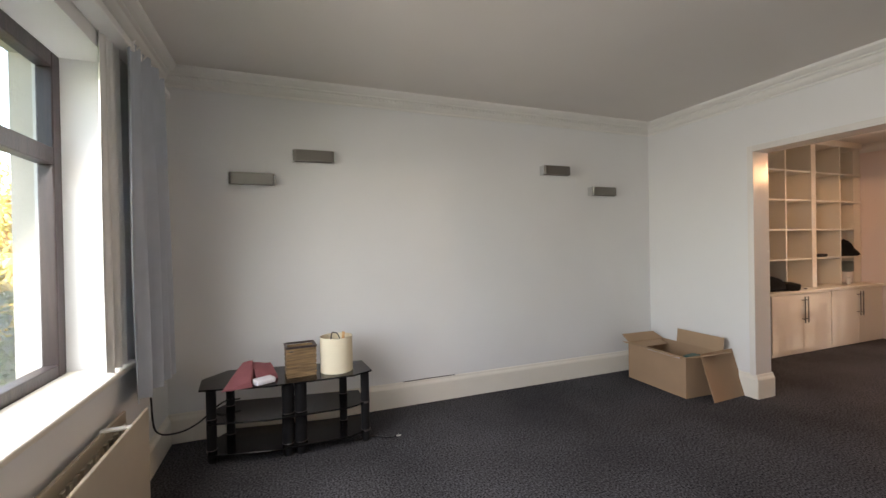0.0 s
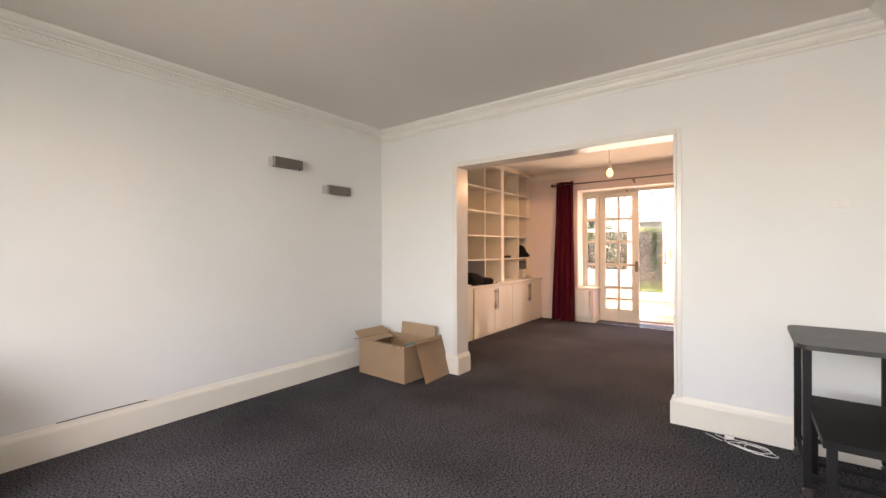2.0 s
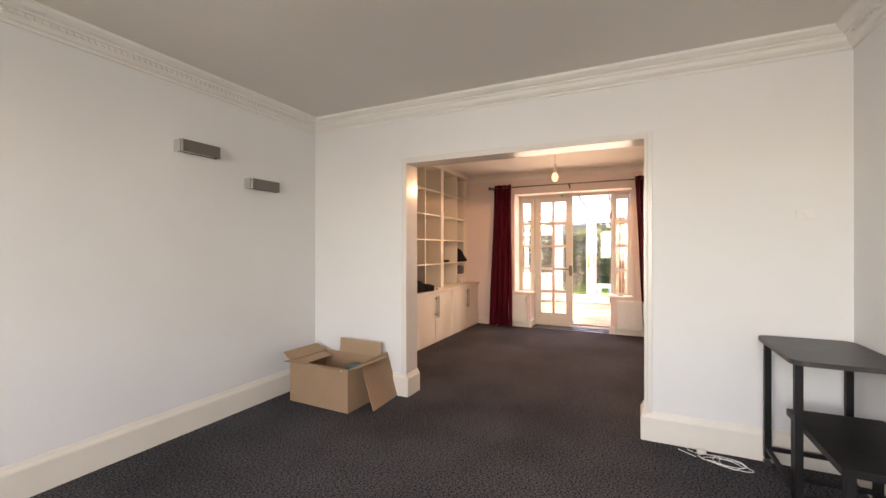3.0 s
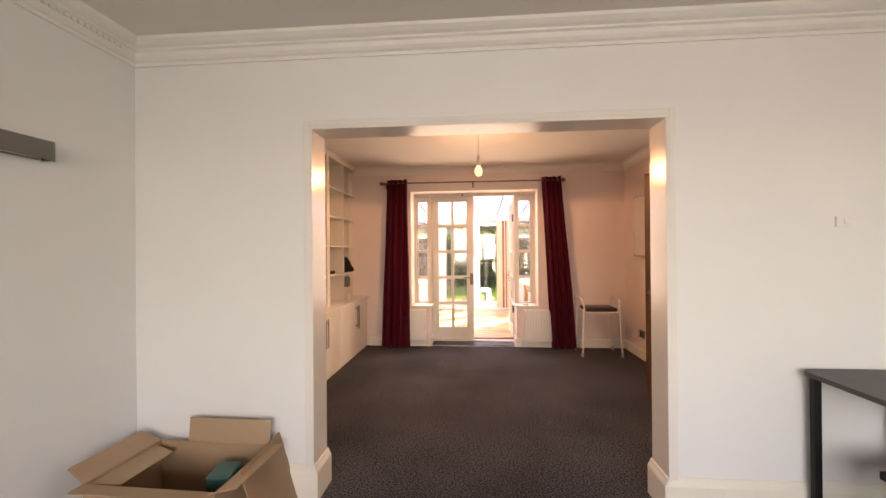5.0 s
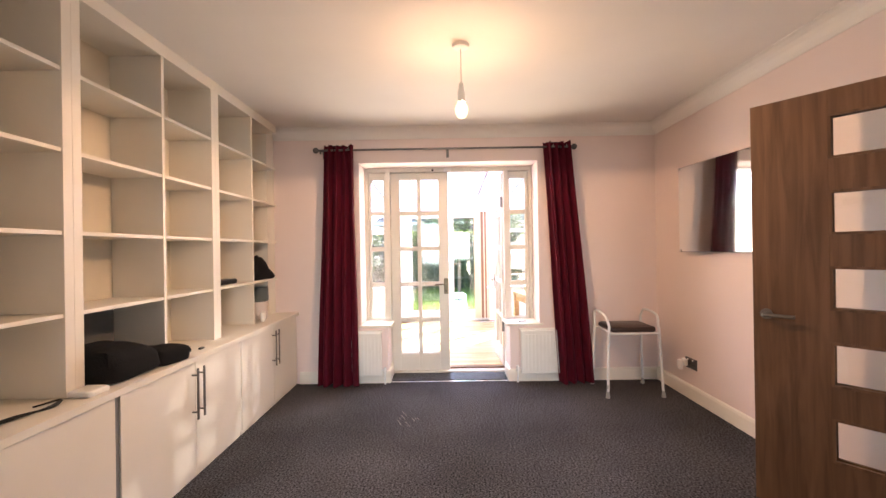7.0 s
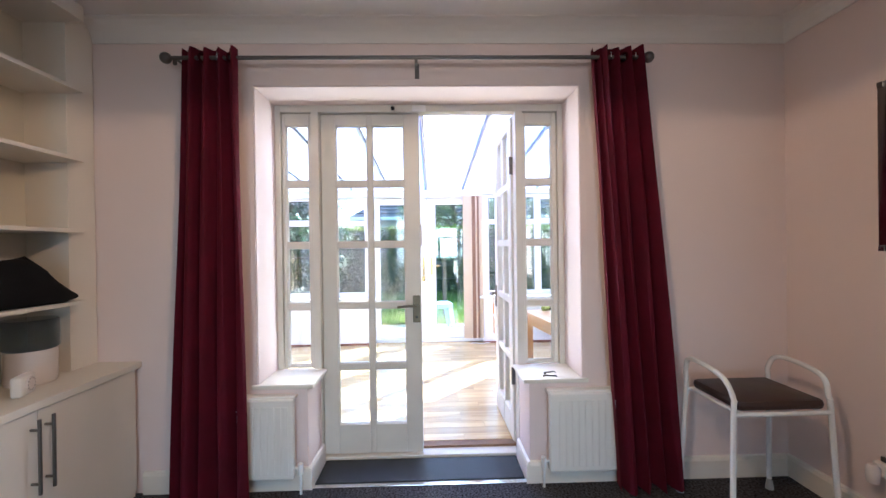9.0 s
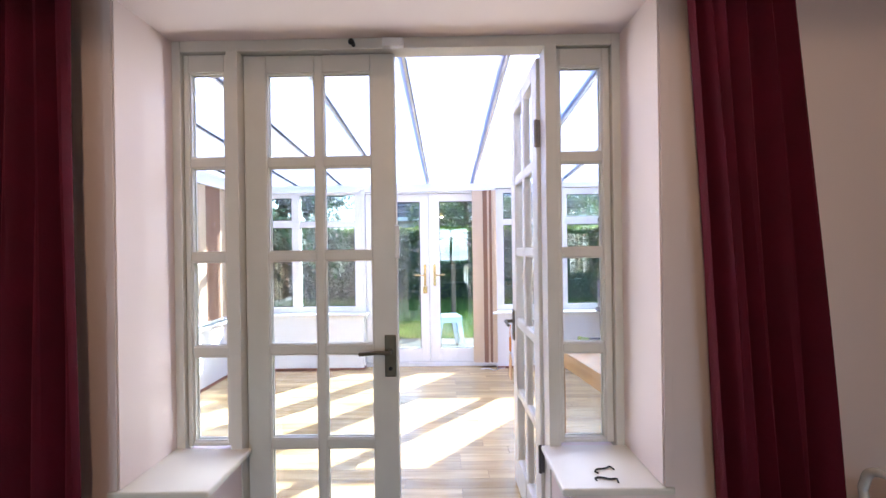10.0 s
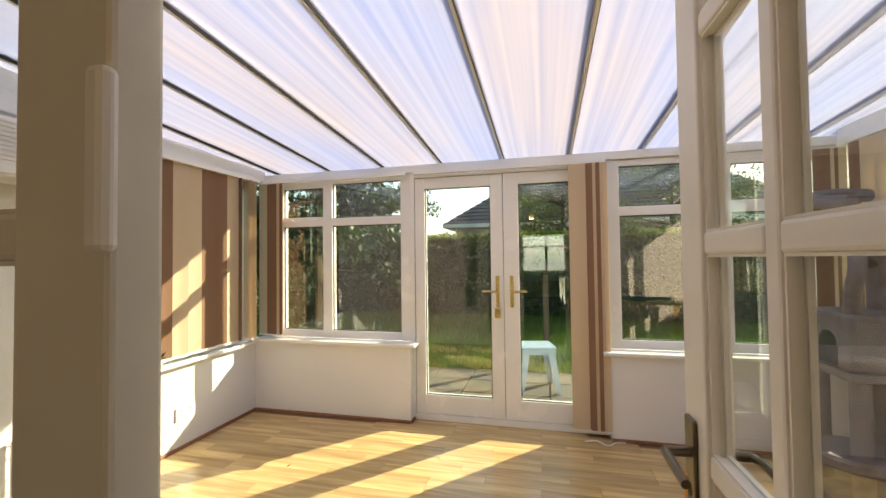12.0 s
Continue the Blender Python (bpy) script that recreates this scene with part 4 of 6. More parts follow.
def double_radiator(x_face, y0, y1, z0, z1):
    """Two steel panels with bare fins between them, open on top."""
    ob = thing("radiator", "cream double panel radiator under the window sill, its colour darkened for shade", "radiator", (x_face, (y0 + y1) / 2, z0))
    inv = ob.matrix_world.inverted()
    for a in (0.030, 0.118):
        bm = bmesh.new()
        box(bm, (x_face + a, y0, z0), (x_face + a + 0.014, y1, z1), 0.005)
        panel_ob = part("panel", bm, M_SHADECREAM, ob)
        panel_ob.data.transform(inv)
        for k in range(int((y1 - y0) / 0.05)):
            bm = bmesh.new()
            y = y0 + 0.02 + 0.05 * k
            xa = x_face + (a + 0.0145 if a < 0.1 else a - 0.0265)
            box(bm, (xa, y, z0 + 0.04), (xa + 0.012, y + 0.026, z1 - 0.05))
            part("fin", bm, M_SHADECREAM, panel_ob).data.transform(inv)
    for y in (y0 + 0.25, y1 - 0.25):
        bm = bmesh.new()
        box(bm, (x_face + 0.028, y, z1 - 0.004), (x_face + 0.134, y + 0.03, z1 + 0.006), 0.002)
        part("top_clip", bm, M_RADIATOR, ob, "pale metal clip").data.transform(inv)
    for y in (y0 - 0.03, y1 + 0.03):
        bm = bmesh.new()
        rod(bm, (x_face + 0.08, y, -0.01), (x_face + 0.08, y, z0 + 0.05), 0.0075)
        rod(bm, (x_face + 0.08, y, z0 + 0.05), (x_face + 0.08, y0 + 0.002 if y < y0 else y1 - 0.002, z0 + 0.05), 0.0075)
        part("valve_pipe", bm, M_WHITETUBE, ob, smooth=True).data.transform(inv)


double_radiator(X0, 0.1, 2.28, 0.10, 0.54)
radiator("radiator", "white fluted panel radiator beside the doors", X2, -1, 1.985, 2.32, 0.085, 0.50, True, 0.04)
radiator("radiator", "white fluted panel radiator beside the doors", X2, -1, 0.27, 0.645, 0.085, 0.50, True, 0.04)


def sconce(at):
    """A brushed steel wall light, open above and below, on the north wall."""
    ob = thing("wall_light", "brushed steel rectangular up and down wall light", "wall light", at, "wall lights")
    L, H, D = 0.285, 0.08, 0.085
    bm = bmesh.new()
    pts = [(-L / 2, -0.002), (-L / 2, -D + 0.02)] + [(-L / 2 + 0.02 - 0.02 * math.cos(a), -D + 0.02 - 0.02 * math.sin(a)) for a in (0.5, 1.0, 1.57)] + [(L / 2 - 0.02 + 0.02 * math.sin(a), -D + 0.02 - 0.02 * math.cos(a)) for a in (0.0, 0.55, 1.1)] + [(L / 2, -D + 0.02), (L / 2, -0.002)]
    strip(bm, pts, 0.0025, -H / 2, H / 2)
    part("steel_band", bm, M_STEEL, ob)
    solid("back_plate", [((-L / 2 + 0.01, -0.012, -H / 2 + 0.006), (L / 2 - 0.01, -0.0005, H / 2 - 0.006))], M_STEEL, ob, 0.002)
    solid("diffuser", [((-L / 2 + 0.02, -D + 0.022, H / 2 - 0.018), (L / 2 - 0.02, -0.014, H / 2 - 0.012)), ((-L / 2 + 0.02, -D + 0.022, -H / 2 + 0.012), (L / 2 - 0.02, -0.014, -H / 2 + 0.018))], M_FROST, ob)
    for s in (-L / 2, L / 2):
        solid("end_cap", [((s - 0.004, -D + 0.016, -H / 2), (s + 0.004, -0.004, H / 2))], M_CHROME, ob, 0.002)


for x, z in ((2.32, 1.94), (2.86, 1.765), (0.20, 1.94), (-0.21, 1.76)):
    sconce((x, YN1, z))

# black glass television stand with the things on it
tv = thing("television_stand", "black glass three tier television stand with tubular legs", "tv stand", (0.02, 2.86, 0.0))
TOPZ = 0.465
top_line = [(-0.51, -0.17), (-0.14, -0.25), (0.36, -0.25), (0.49, -0.19), (0.47, 0.07), (-0.40, 0.21), (-0.53, 0.05)]
for nm, z, k in (("top_shelf", TOPZ, 1.0), ("middle_shelf", 0.26, 0.93), ("bottom_shelf", 0.075, 0.93)):
    bm = bmesh.new()
    slab(bm, [(x * k, y * k) for x, y in top_line], z - 0.01, z)
    bmesh.ops.bevel(bm, geom=list(bm.edges), offset=0.002, segments=1, affect="EDGES")
    part(nm, bm, M_BLACKGLASS, tv)
for x, y, r in ((-0.46, -0.08, 0.028), (0.445, -0.16, 0.028), (0.33, 0.05, 0.026), (-0.38, 0.12, 0.026), (-0.03, -0.16, 0.036), (0.045, -0.16, 0.036)):
    bm = bmesh.new()
    for z0, z1 in ((0.012, 0.065), (0.075, 0.25), (0.26, TOPZ - 0.01)):
        rod(bm, (x, y, z0), (x, y, z1), r, n=16)
    leg = part("leg", bm, M_BLACKMETAL, tv, smooth=True)
    for z in (0.07, 0.255):
        bm = bmesh.new()
        rod(bm, (x, y, z - 0.004), (x, y, z + 0.008), r + 0.003, n=16)
        part("ring", bm, M_DARKSTEEL, leg, "dull metal ring", smooth=True)
    bm = bmesh.new()
    rod(bm, (x, y, 0.0), (x, y, 0.014), r * 0.8, n=16)
    part("foot", bm, M_BLACKPLASTIC, leg, smooth=True)

shade = thing("lampshade", "cream linen drum lampshade standing on the glass stand", "lampshade", (0.295, 2.77, TOPZ))
bm = bmesh.new()
lathe(bm, [(0.104, 0.0), (0.104, 0.225), (0.1005, 0.225), (0.1005, 0.0), (0.104, 0.0)], n=40)
part("fabric_drum", bm, M_SHADE, shade, smooth=True)
bm = bmesh.new()
for k in range(3):
    a = 2.1 * k
    tube(bm, [(0, 0, 0.20), (0.1 * math.cos(a), 0.1 * math.sin(a), 0.215)], 0.002, 6)
lathe(bm, [(0.022, 0.197), (0.022, 0.203), (0.016, 0.203), (0.016, 0.197), (0.022, 0.197)], n=16)
part("wire_ring", bm, M_CHROME, shade)
bm = bmesh.new()
tube(bm, smooth_line([(0.03, -0.03, 0.01), (0.02, 0.0, 0.21), (-0.01, 0.01, 0.245), (-0.03, 0.02, 0.22), (-0.04, 0.0, 0.02)]), 0.004, 6)
tagged(part("cable_loop", bm, M_BLACKPLASTIC), "coiled dark cable tucked inside the lampshade", "cable").matrix_world = shade.matrix_world
bm = bmesh.new()
box(bm, (-0.006, -0.01, 0.001), (0.006, 0.01, 0.25), 0.002)
ob = tagged(part("wooden_stick", bm, M_BEECH), "flat wooden stick standing inside the lampshade", "stick")
ob.matrix_world = shade.matrix_world @ pose(0.03, -0.02, 0.003, 0, 4, 20)

basket = thing("basket", "brown woven wicker box basket with a dark rim", "basket", (0.07, 2.79, TOPZ), turn=4)
n = 11
for k in range(n):
    e = 0.003 * (k % 2)
    a, b = 0.088 + e, 0.075 + e
    bm = bmesh.new()
    strip(bm, [(-a, -b), (a, -b), (a, b), (-a, b)], 0.008, k * 0.178 / n + 0.0005, (k + 1) * 0.178 / n - 0.001, True)
    part("wicker_course", bm, M_WICKER, basket)
solid("base", [((-0.08, -0.067, 0.001), (0.08, 0.067, 0.008))], M_WICKER, basket)
solid("rim", [((-0.096, -0.083, 0.179), (0.096, -0.066, 0.192)), ((-0.096, 0.066, 0.179), (0.096, 0.083, 0.192)), ((-0.096, -0.066, 0.179), (-0.079, 0.066, 0.192)), ((0.079, -0.066, 0.179), (0.096, 0.066, 0.192))], M_DARKFRAME, basket, 0.006, "dark stained rim")
solid("clasp", [((-0.072, -0.087, 0.160), (-0.05, -0.083, 0.168))], M_CHROME, basket, 0.002)


def crumple(bm, sx, sy, sz, seed, cuts=14, rough=0.25):
    """A soft heap: a domed grid with folds, closed by a flat underside."""
    vs = []
    for j in range(cuts + 1):
        row = []
        for i in range(cuts + 1):
            u, v = i / cuts * 2 - 1, j / cuts * 2 - 1
            e = max(0.0, 1 - max(abs(u), abs(v)) ** 3)
            nz = noise.noise((u * 1.7 + seed, v * 1.7, seed)) + 0.5 * noise.noise((u * 4 + seed, v * 4, 2.0))
            row.append(bm.verts.new((sx * u * (1 + 0.12 * noise.noise((v * 2, seed, 1.0))), sy * v * (1 + 0.12 * noise.noise((u * 2, seed, 5.0))), max(0.002, sz * e ** 0.6 * (0.75 + rough * 1.6 * nz)) if 0 < i < cuts and 0 < j < cuts else 0.0)))
        vs.append(row)
    for j in range(cuts):
        for i in range(cuts):
            bm.faces.new((vs[j][i], vs[j][i + 1], vs[j + 1][i + 1], vs[j + 1][i]))
    rim = [vs[0][i] for i in range(cuts)] + [vs[j][cuts] for j in range(cuts)] + [vs[cuts][i] for i in range(cuts, 0, -1)] + [vs[j][0] for j in range(cuts, 0, -1)]
    bm.faces.new(rim[::-1])


cloth = thing("folded_cloth", "dusky pink folded cloth lying on the black glass stand", "cloth", (-0.22, 2.73, TOPZ), turn=15)


def fold(name, corners, parent):
    """A flap of stiff folded cloth: the hull of its corners with softened, slightly uneven edges."""
    bm = bmesh.new()
    for c in corners:
        bm.verts.new(c)
    bmesh.ops.convex_hull(bm, input=bm.verts)
    bmesh.ops.subdivide_edges(bm, edges=bm.edges[:], cuts=3, use_grid_fill=True)
    for v in bm.verts:
        if v.co.z > 0.004:
            v.co += 0.006 * noise.noise_vector(v.co * 22)
    return part(name, bm, M_PINKCLOTH, parent)


fold("cloth_fold", [(-0.17, -0.09, 0.001), (-0.01, -0.11, 0.001), (-0.02, -0.10, 0.035), (-0.03, 0.05, 0.115), (0.02, 0.03, 0.125), (-0.10, 0.08, 0.001), (0.03, 0.08, 0.001), (0.01, -0.04, 0.07)], cloth)
fold("upper_fold", [(0.005, 0.08, 0.001), (0.0, 0.045, 0.112), (0.13, 0.06, 0.085), (0.155, -0.03, 0.001), (0.15, -0.02, 0.03), (0.03, -0.03, 0.001), (0.02, -0.03, 0.075), (0.15, 0.09, 0.001)], cloth)
bm = bmesh.new()
box(bm, (0.0, -0.115, 0.001), (0.12, -0.035, 0.034), 0.012, Matrix.Rotation(0.2, 3, "Z"))
tagged(part("paper_packet", bm, M_PAPER), "crumpled white paper packet beside the pink cloth", "paper").matrix_world = cloth.matrix_world

bm = bmesh.new()
tube(bm, smooth_line([(-0.70, 2.62, 0.48), (-0.69, 2.66, 0.28), (-0.62, 2.80, 0.20), (-0.52, 2.86, 0.22), (-0.40, 2.93, 0.30), (-0.30, 2.96, 0.30)]), 0.005, 6)
tagged(part("cable", bm, M_BLACKPLASTIC, smooth=True), "black cable hanging from the curtain to the stand", "cable")
bm = bmesh.new()
tube(bm, smooth_line([(0.40, 2.70, 0.006), (0.50, 2.72, 0.006), (0.60, 2.66, 0.006), (0.665, 2.655, 0.006)]), 0.004, 6)
cb = tagged(part("aerial_cable", bm, M_BLACKPLASTIC, smooth=True), "thin black aerial cable lying on the carpet", "cable")
bm = bmesh.new()
rod(bm, (0.66, 2.655, 0.008), (0.69, 2.65, 0.008), 0.008)
part("plug_end", bm, M_CHROME, cb, "bright metal plug")
bm = bmesh.new()
tube(bm, smooth_line([(0.85, YN1 - 0.012, 0.192), (1.1, YN1 - 0.012, 0.194), (1.3, YN1 - 0.012, 0.193)]), 0.003, 6)
tagged(part("wall_cable", bm, M_BLACKPLASTIC), "thin dark cable along the top of the skirting", "cable")

# cardboard box with open flaps and one loose panel
carton = thing("cardboard_box", "open brown cardboard box with its flaps up", "box", (3.20, 2.66, 0.0), turn=-2)
BX, BY, BZ, T = 0.21, 0.305, 0.335, 0.004
solid("side", [((-BX, -BY, 0.002), (-BX + T, BY, BZ))], M_CARD, carton)
solid("side", [((BX - T, -BY, 0.002), (BX, BY, BZ))], M_CARD, carton)
solid("side", [((-BX + T, -BY, 0.002), (BX - T, -BY + T, BZ))], M_CARD, carton)
solid("side", [((-BX + T, BY - T, 0.002), (BX - T, BY, BZ))], M_CARD, carton)
solid("base", [((-BX + T, -BY + T, 0.002), (BX - T, BY - T, 0.006))], M_CARD, carton)


def flap(hinge_a, hinge_b, away, length, skew=0.0):
    """A flap from a hinge line, reaching out along away."""
    a, b, w = Vector(hinge_a), Vector(hinge_b), Vector(away).normalized() * length
    nrm = (b - a).cross(w).normalized() * (T / 2)
    along = (b - a).normalized() * skew
    bm = bmesh.new()
    q = [bm.verts.new(p + s * nrm) for s in (-1, 1) for p in (a, b, b + w - along, a + w + along)]
    for f in ((3, 2, 1, 0), (4, 5, 6, 7), (0, 1, 5, 4), (1, 2, 6, 5), (2, 3, 7, 6), (3, 0, 4, 7)):
        bm.faces.new([q[k] for k in f])
    return part("flap", bm, M_CARDIN, carton)


flap((BX, -BY, BZ), (BX, BY - 0.16, BZ), (0.12, 0, 1), 0.12)
flap((-BX, -BY, BZ), (-BX, BY, BZ), (-0.75, 0, 0.10), 0.085, 0.02)
flap((-BX, BY, BZ), (BX, BY, BZ), (0, 0.14, 0.07), 0.11, 0.02)
flap((-BX, -BY, BZ), (BX, -BY, BZ), (-0.02, -0.14, 0.035), 0.10, 0.015)
flap((-BX + 0.02, BY - 0.01, BZ - 0.012), (BX - 0.04, BY - 0.01, BZ - 0.012), (0, -0.2, -0.02), 0.12, 0.03)
solid("label_strip", [((-BX - 0.0015, -0.25, BZ - 0.02), (-BX - 0.0003, 0.08, BZ - 0.008))], M_PAPER, carton)
panel = thing("cardboard_offcut", "loose sheet of brown cardboard leaning on the box", "cardboard", (3.30, 2.225, 0.0))
bm = bmesh.new()
box(bm, (-0.20, -0.003, 0.0), (0.20, 0.003, 0.375), 0.001)
part("sheet", bm, M_CARD, panel).matrix_local = pose(0, 0, 0.001, -17, 0, 3)
bm = bmesh.new()
box(bm, (-0.05, -0.06, 0.02), (0.1, 0.05, 0.30), 0.01)
tagged(part("packing_bag", bm, mat("teal_packing", (0.03, 0.12, 0.12), 0.4)), "dark teal packing inside the cardboard box", "packing").matrix_world = pose(3.2, 2.48, 0.0, 0, 0, 10)


# nested black metal tables by the partition wall
def side_table(name, label, lo, hi, z, legs, inset=0.03, thick=0.022, castor=False, rail=True, round_corner=0.06):
    ob = thing(name, label, "table", ((lo[0] + hi[0]) / 2, (lo[1] + hi[1]) / 2, 0))
    inv = ob.matrix_world.inverted()
    bm = bmesh.new()
    r = round_corner
    out = []
    for cx, cy, a0 in ((hi[0] - r, hi[1] - r, 0), (lo[0] + r, hi[1] - r, 90), (lo[0] + r, lo[1] + r, 180), (hi[0] - r, lo[1] + r, 270)):
        out += [(cx + r * math.cos(radians(a0 + k * 22.5)), cy + r * math.sin(radians(a0 + k * 22.5))) for k in range(5)]
    slab(bm, out, z - thick, z)
    part("tabletop", bm, M_TABLETOP if castor else M_BLACKMETAL, ob).data.transform(inv)
    zf = 0.045 if castor else 0.0
    for x, y in legs:
        bm = bmesh.new()
        box(bm, (x - 0.016, y - 0.016, zf), (x + 0.016, y + 0.016, z - thick), 0.003)
        leg = part("leg", bm, M_BLACKMETAL, ob)
        leg.data.transform(inv)
        if castor:
            bm = bmesh.new()
            rod(bm, (x - 0.011, y, 0.02), (x + 0.011, y, 0.02), 0.02, n=16)
            rod(bm, (x, y, 0.03), (x, y, 0.05), 0.006)
            part("castor", bm, M_DARKSTEEL, leg, "small metal castor", smooth=True).data.transform(inv)
    if rail:
        zs = (0.10,)
        for zr in zs:
            for (xa, ya), (xb, yb) in zip(legs, legs[1:]):
                bm = bmesh.new()
                d = 0.011
                box(bm, (min(xa, xb) - d, min(ya, yb) - d, zr - d), (max(xa, xb) + d, max(ya, yb) + d, zr + d), 0.002)
                part("rail", bm, M_BLACKMETAL, ob).data.transform(inv)
    return ob


side_table("tall_table", "tall black metal table with rounded corners on castors", (2.84, -0.685), (3.475, -0.255), 0.745, [(3.43, -0.655), (3.43, -0.30), (2.93, -0.30), (2.93, -0.655)], castor=True, rail=True)
side_table("low_table", "low black metal table pushed partly under the tall one", (2.50, -0.675), (3.14, -0.31), 0.435, [(2.53, -0.34), (2.53, -0.645), (3.11, -0.645), (3.11, -0.34)], thick=0.03, rail=True, round_corner=0.004)
bm = bmesh.new()
pts = []
for k in range(64):
    a = k * 0.42
    r = 0.085 + 0.035 * math.sin(k * 0.23)
    pts.append((3.36 - 0.05 * math.cos(a + 0.3) - 0.0006 * k, -0.06 - 0.0009 * k + r * math.sin(a), 0.004 + 0.0011 * (k % 11)))
tube(bm, smooth_line(pts, 2), 0.0021, 5)
tube(bm, smooth_line([(3.40, 0.03, 0.005), (3.45, 0.10, 0.006), (3.474, 0.08, 0.06), (3.474, 0.085, 0.15)]), 0.0021, 5)
tube(bm, smooth_line([(3.36, 0.06, 0.005), (3.40, 0.12, 0.005), (3.43, 0.15, 0.004)]), 0.0021, 5)
ext = tagged(part("thin_cable", bm, M_PLASTIC, smooth=True), "loose coil of thin white cable lying by the skirting", "cable")
bm = bmesh.new()
box(bm, (3.415, 0.0, 0.001), (3.45, 0.05, 0.022), 0.006)
part("plug", bm, M_PLASTIC, ext)


def wall_plate(name, label, category, at, size, axis, material, holes=0):
    """A small fitting screwed to a wall; axis is the direction it faces."""
    ob = thing(name, label, category, at)
    w, h = size
    ax = Vector(axis)
    m = ax.to_track_quat("Y", "Z").to_matrix().to_4x4()
    bm = bmesh.new()
    box(bm, (-w / 2, 0.0005, -h / 2), (w / 2, 0.012, h / 2), 0.003)
    part("face_plate", bm, material, ob).matrix_local = m
    for k in range(holes):
        bm = bmesh.new()
        cx = (k - (holes - 1) / 2) * w * 0.45
        for dx, dz, sx, sz in ((0, 0.015, 0.003, 0.006), (-0.011, -0.008, 0.005, 0.003), (0.011, -0.008, 0.005, 0.003)):
            box(bm, (cx + dx - sx, 0.0121, dz - sz), (cx + dx + sx, 0.0128, dz + sz))
        part("socket_hole", bm, M_BLACKPLASTIC, ob).matrix_local = m
        bm = bmesh.new()
        box(bm, (cx - 0.006, 0.0121, h * 0.28), (cx + 0.006, 0.017, h * 0.42), 0.001)
        part("switch", bm, M_PLASTIC, ob).matrix_local = m
    return ob


th = wall_plate("room_thermostat", "small white plastic thermostat on the partition wall", "thermostat", (X1, -0.49, 1.45), (0.085, 0.05), (-1, 0, 0), M_PLASTIC)
solid("dial", [((-0.02, -0.012, -0.012), (-0.0125, 0.012, 0.012))], M_PLASTIC, th, 0.003)

# ---- sitting room at the back ----
# bookcase units standing on the base cabinets
SF, SB = 2.93, 3.235
SHZ = (1.05, 1.392, 1.735, 2.072)
WT = 0.70
UNITS = [(3.685, 4.75, 4.22), (4.75, 5.835, 5.32), (5.835, 7.015, 6.38)]
for k, (xa, xb, xm) in enumerate(UNITS):
    bc = thing("bookcase", "tall white open bookcase unit with cream back panels, mostly empty", "bookcase", ((xa + xb) / 2, 3.08, WT), "fitted bookcases")
    inv = bc.matrix_world.inverted()
    left, right = (0.044 if k else 0.02), (0.044 if k < 2 else 0.16)

    def put(name, lo, hi, m=M_SHELF, bev=0.0015):
        solid(name, [(lo, hi)], m, bc, bev).data.transform(inv)
    put("stile", (xa, SF, WT + 0.001), (xa + left, SB, CEIL2 - 0.002))
    put("stile", (xb - right, SF + (0.09 if k == 2 else 0), WT + 0.001), (xb, SB, CEIL2 - 0.002))
    put("divider", (xm - 0.011, SF + 0.004, WT + 0.001), (xm + 0.011, SB, 2.40))
    put("back_panel", (xa + left, SB - 0.012, WT + 0.002), (xb - right, SB, 2.40), M_SHELFBACK, 0)
    put("top_rail", (xa + left, SF, 2.40), (xb - right, SB, CEIL2 - 0.003))
    for z in SHZ:
        for a, b in ((xa + left, xm - 0.011), (xm + 0.011, xb - right)):
            put("shelf", (a, SF + 0.006, z - 0.018), (b, SB - 0.012, z))
    if k == 1:
        put("loose_panel", (xa + left + 0.02, SB - 0.022, WT + 0.003), (xm - 0.02, SB - 0.013, SHZ[0] - 0.02), M_GREY, 0)
CABS = [(3.685, 4.811, 4.25), (4.836, 5.905, 5.382), (5.918, 6.995, 6.465)]
for xa, xb, xm in CABS:
    cab = thing("base_cabinet", "white two door base cabinet with long steel bar handles", "cabinet", ((xa + xb) / 2, 3.02, 0), "fitted base cabinets")
    inv = cab.matrix_world.inverted()

    def put(name, lo, hi, m=M_SHELF, bev=0.002, par=None):
        ob = solid(name, [(lo, hi)], m, par or cab, bev)
        ob.data.transform(inv)
        return ob
    put("body", (xa, 2.832, 0.03), (xb, 3.235, 0.668))
    put("plinth", (xa, 2.822, 0.0), (xb, 2.85, 0.03))
    for a, b, hx in ((xa + 0.002, xm - 0.002, xm - 0.03), (xm + 0.002, xb - 0.002, xm + 0.03)):
        d = put("door", (a, 2.812, 0.032), (b, 2.8315, 0.662))
        bm = bmesh.new()
        rod(bm, (hx, 2.778, 0.345), (hx, 2.778, 0.635), 0.0065)
        for z in (0.385, 0.595):
            rod(bm, (hx, 2.778, z), (hx, 2.812, z), 0.005)
        part("bar_handle", bm, M_STEEL, d, "brushed steel bar handle", smooth=True).data.transform(inv)
tagged(solid("filler_strip", [((4.813, 2.818, 0.0), (4.834, 2.84, 0.668))], M_GREY), "narrow grey filler strip between the base cabinets", "filler strip")
wt = thing("worktop", "long cream laminate worktop on the base cabinets", "worktop", (5.35, 3.0, 0.669))
for xa, xb in ((3.68, 5.357), (5.3585, 7.018)):
    solid("board", [((xa, 2.7985, 0.669), (xb, 3.236, WT))], M_SHELF, wt, 0.0015).data.transform(wt.matrix_world.inverted())
solid("edging", [((3.68, 2.795, 0.669), (7.018, 2.798, WT - 0.0005))], M_SHELF, wt, 0.001).data.transform(wt.matrix_world.inverted())


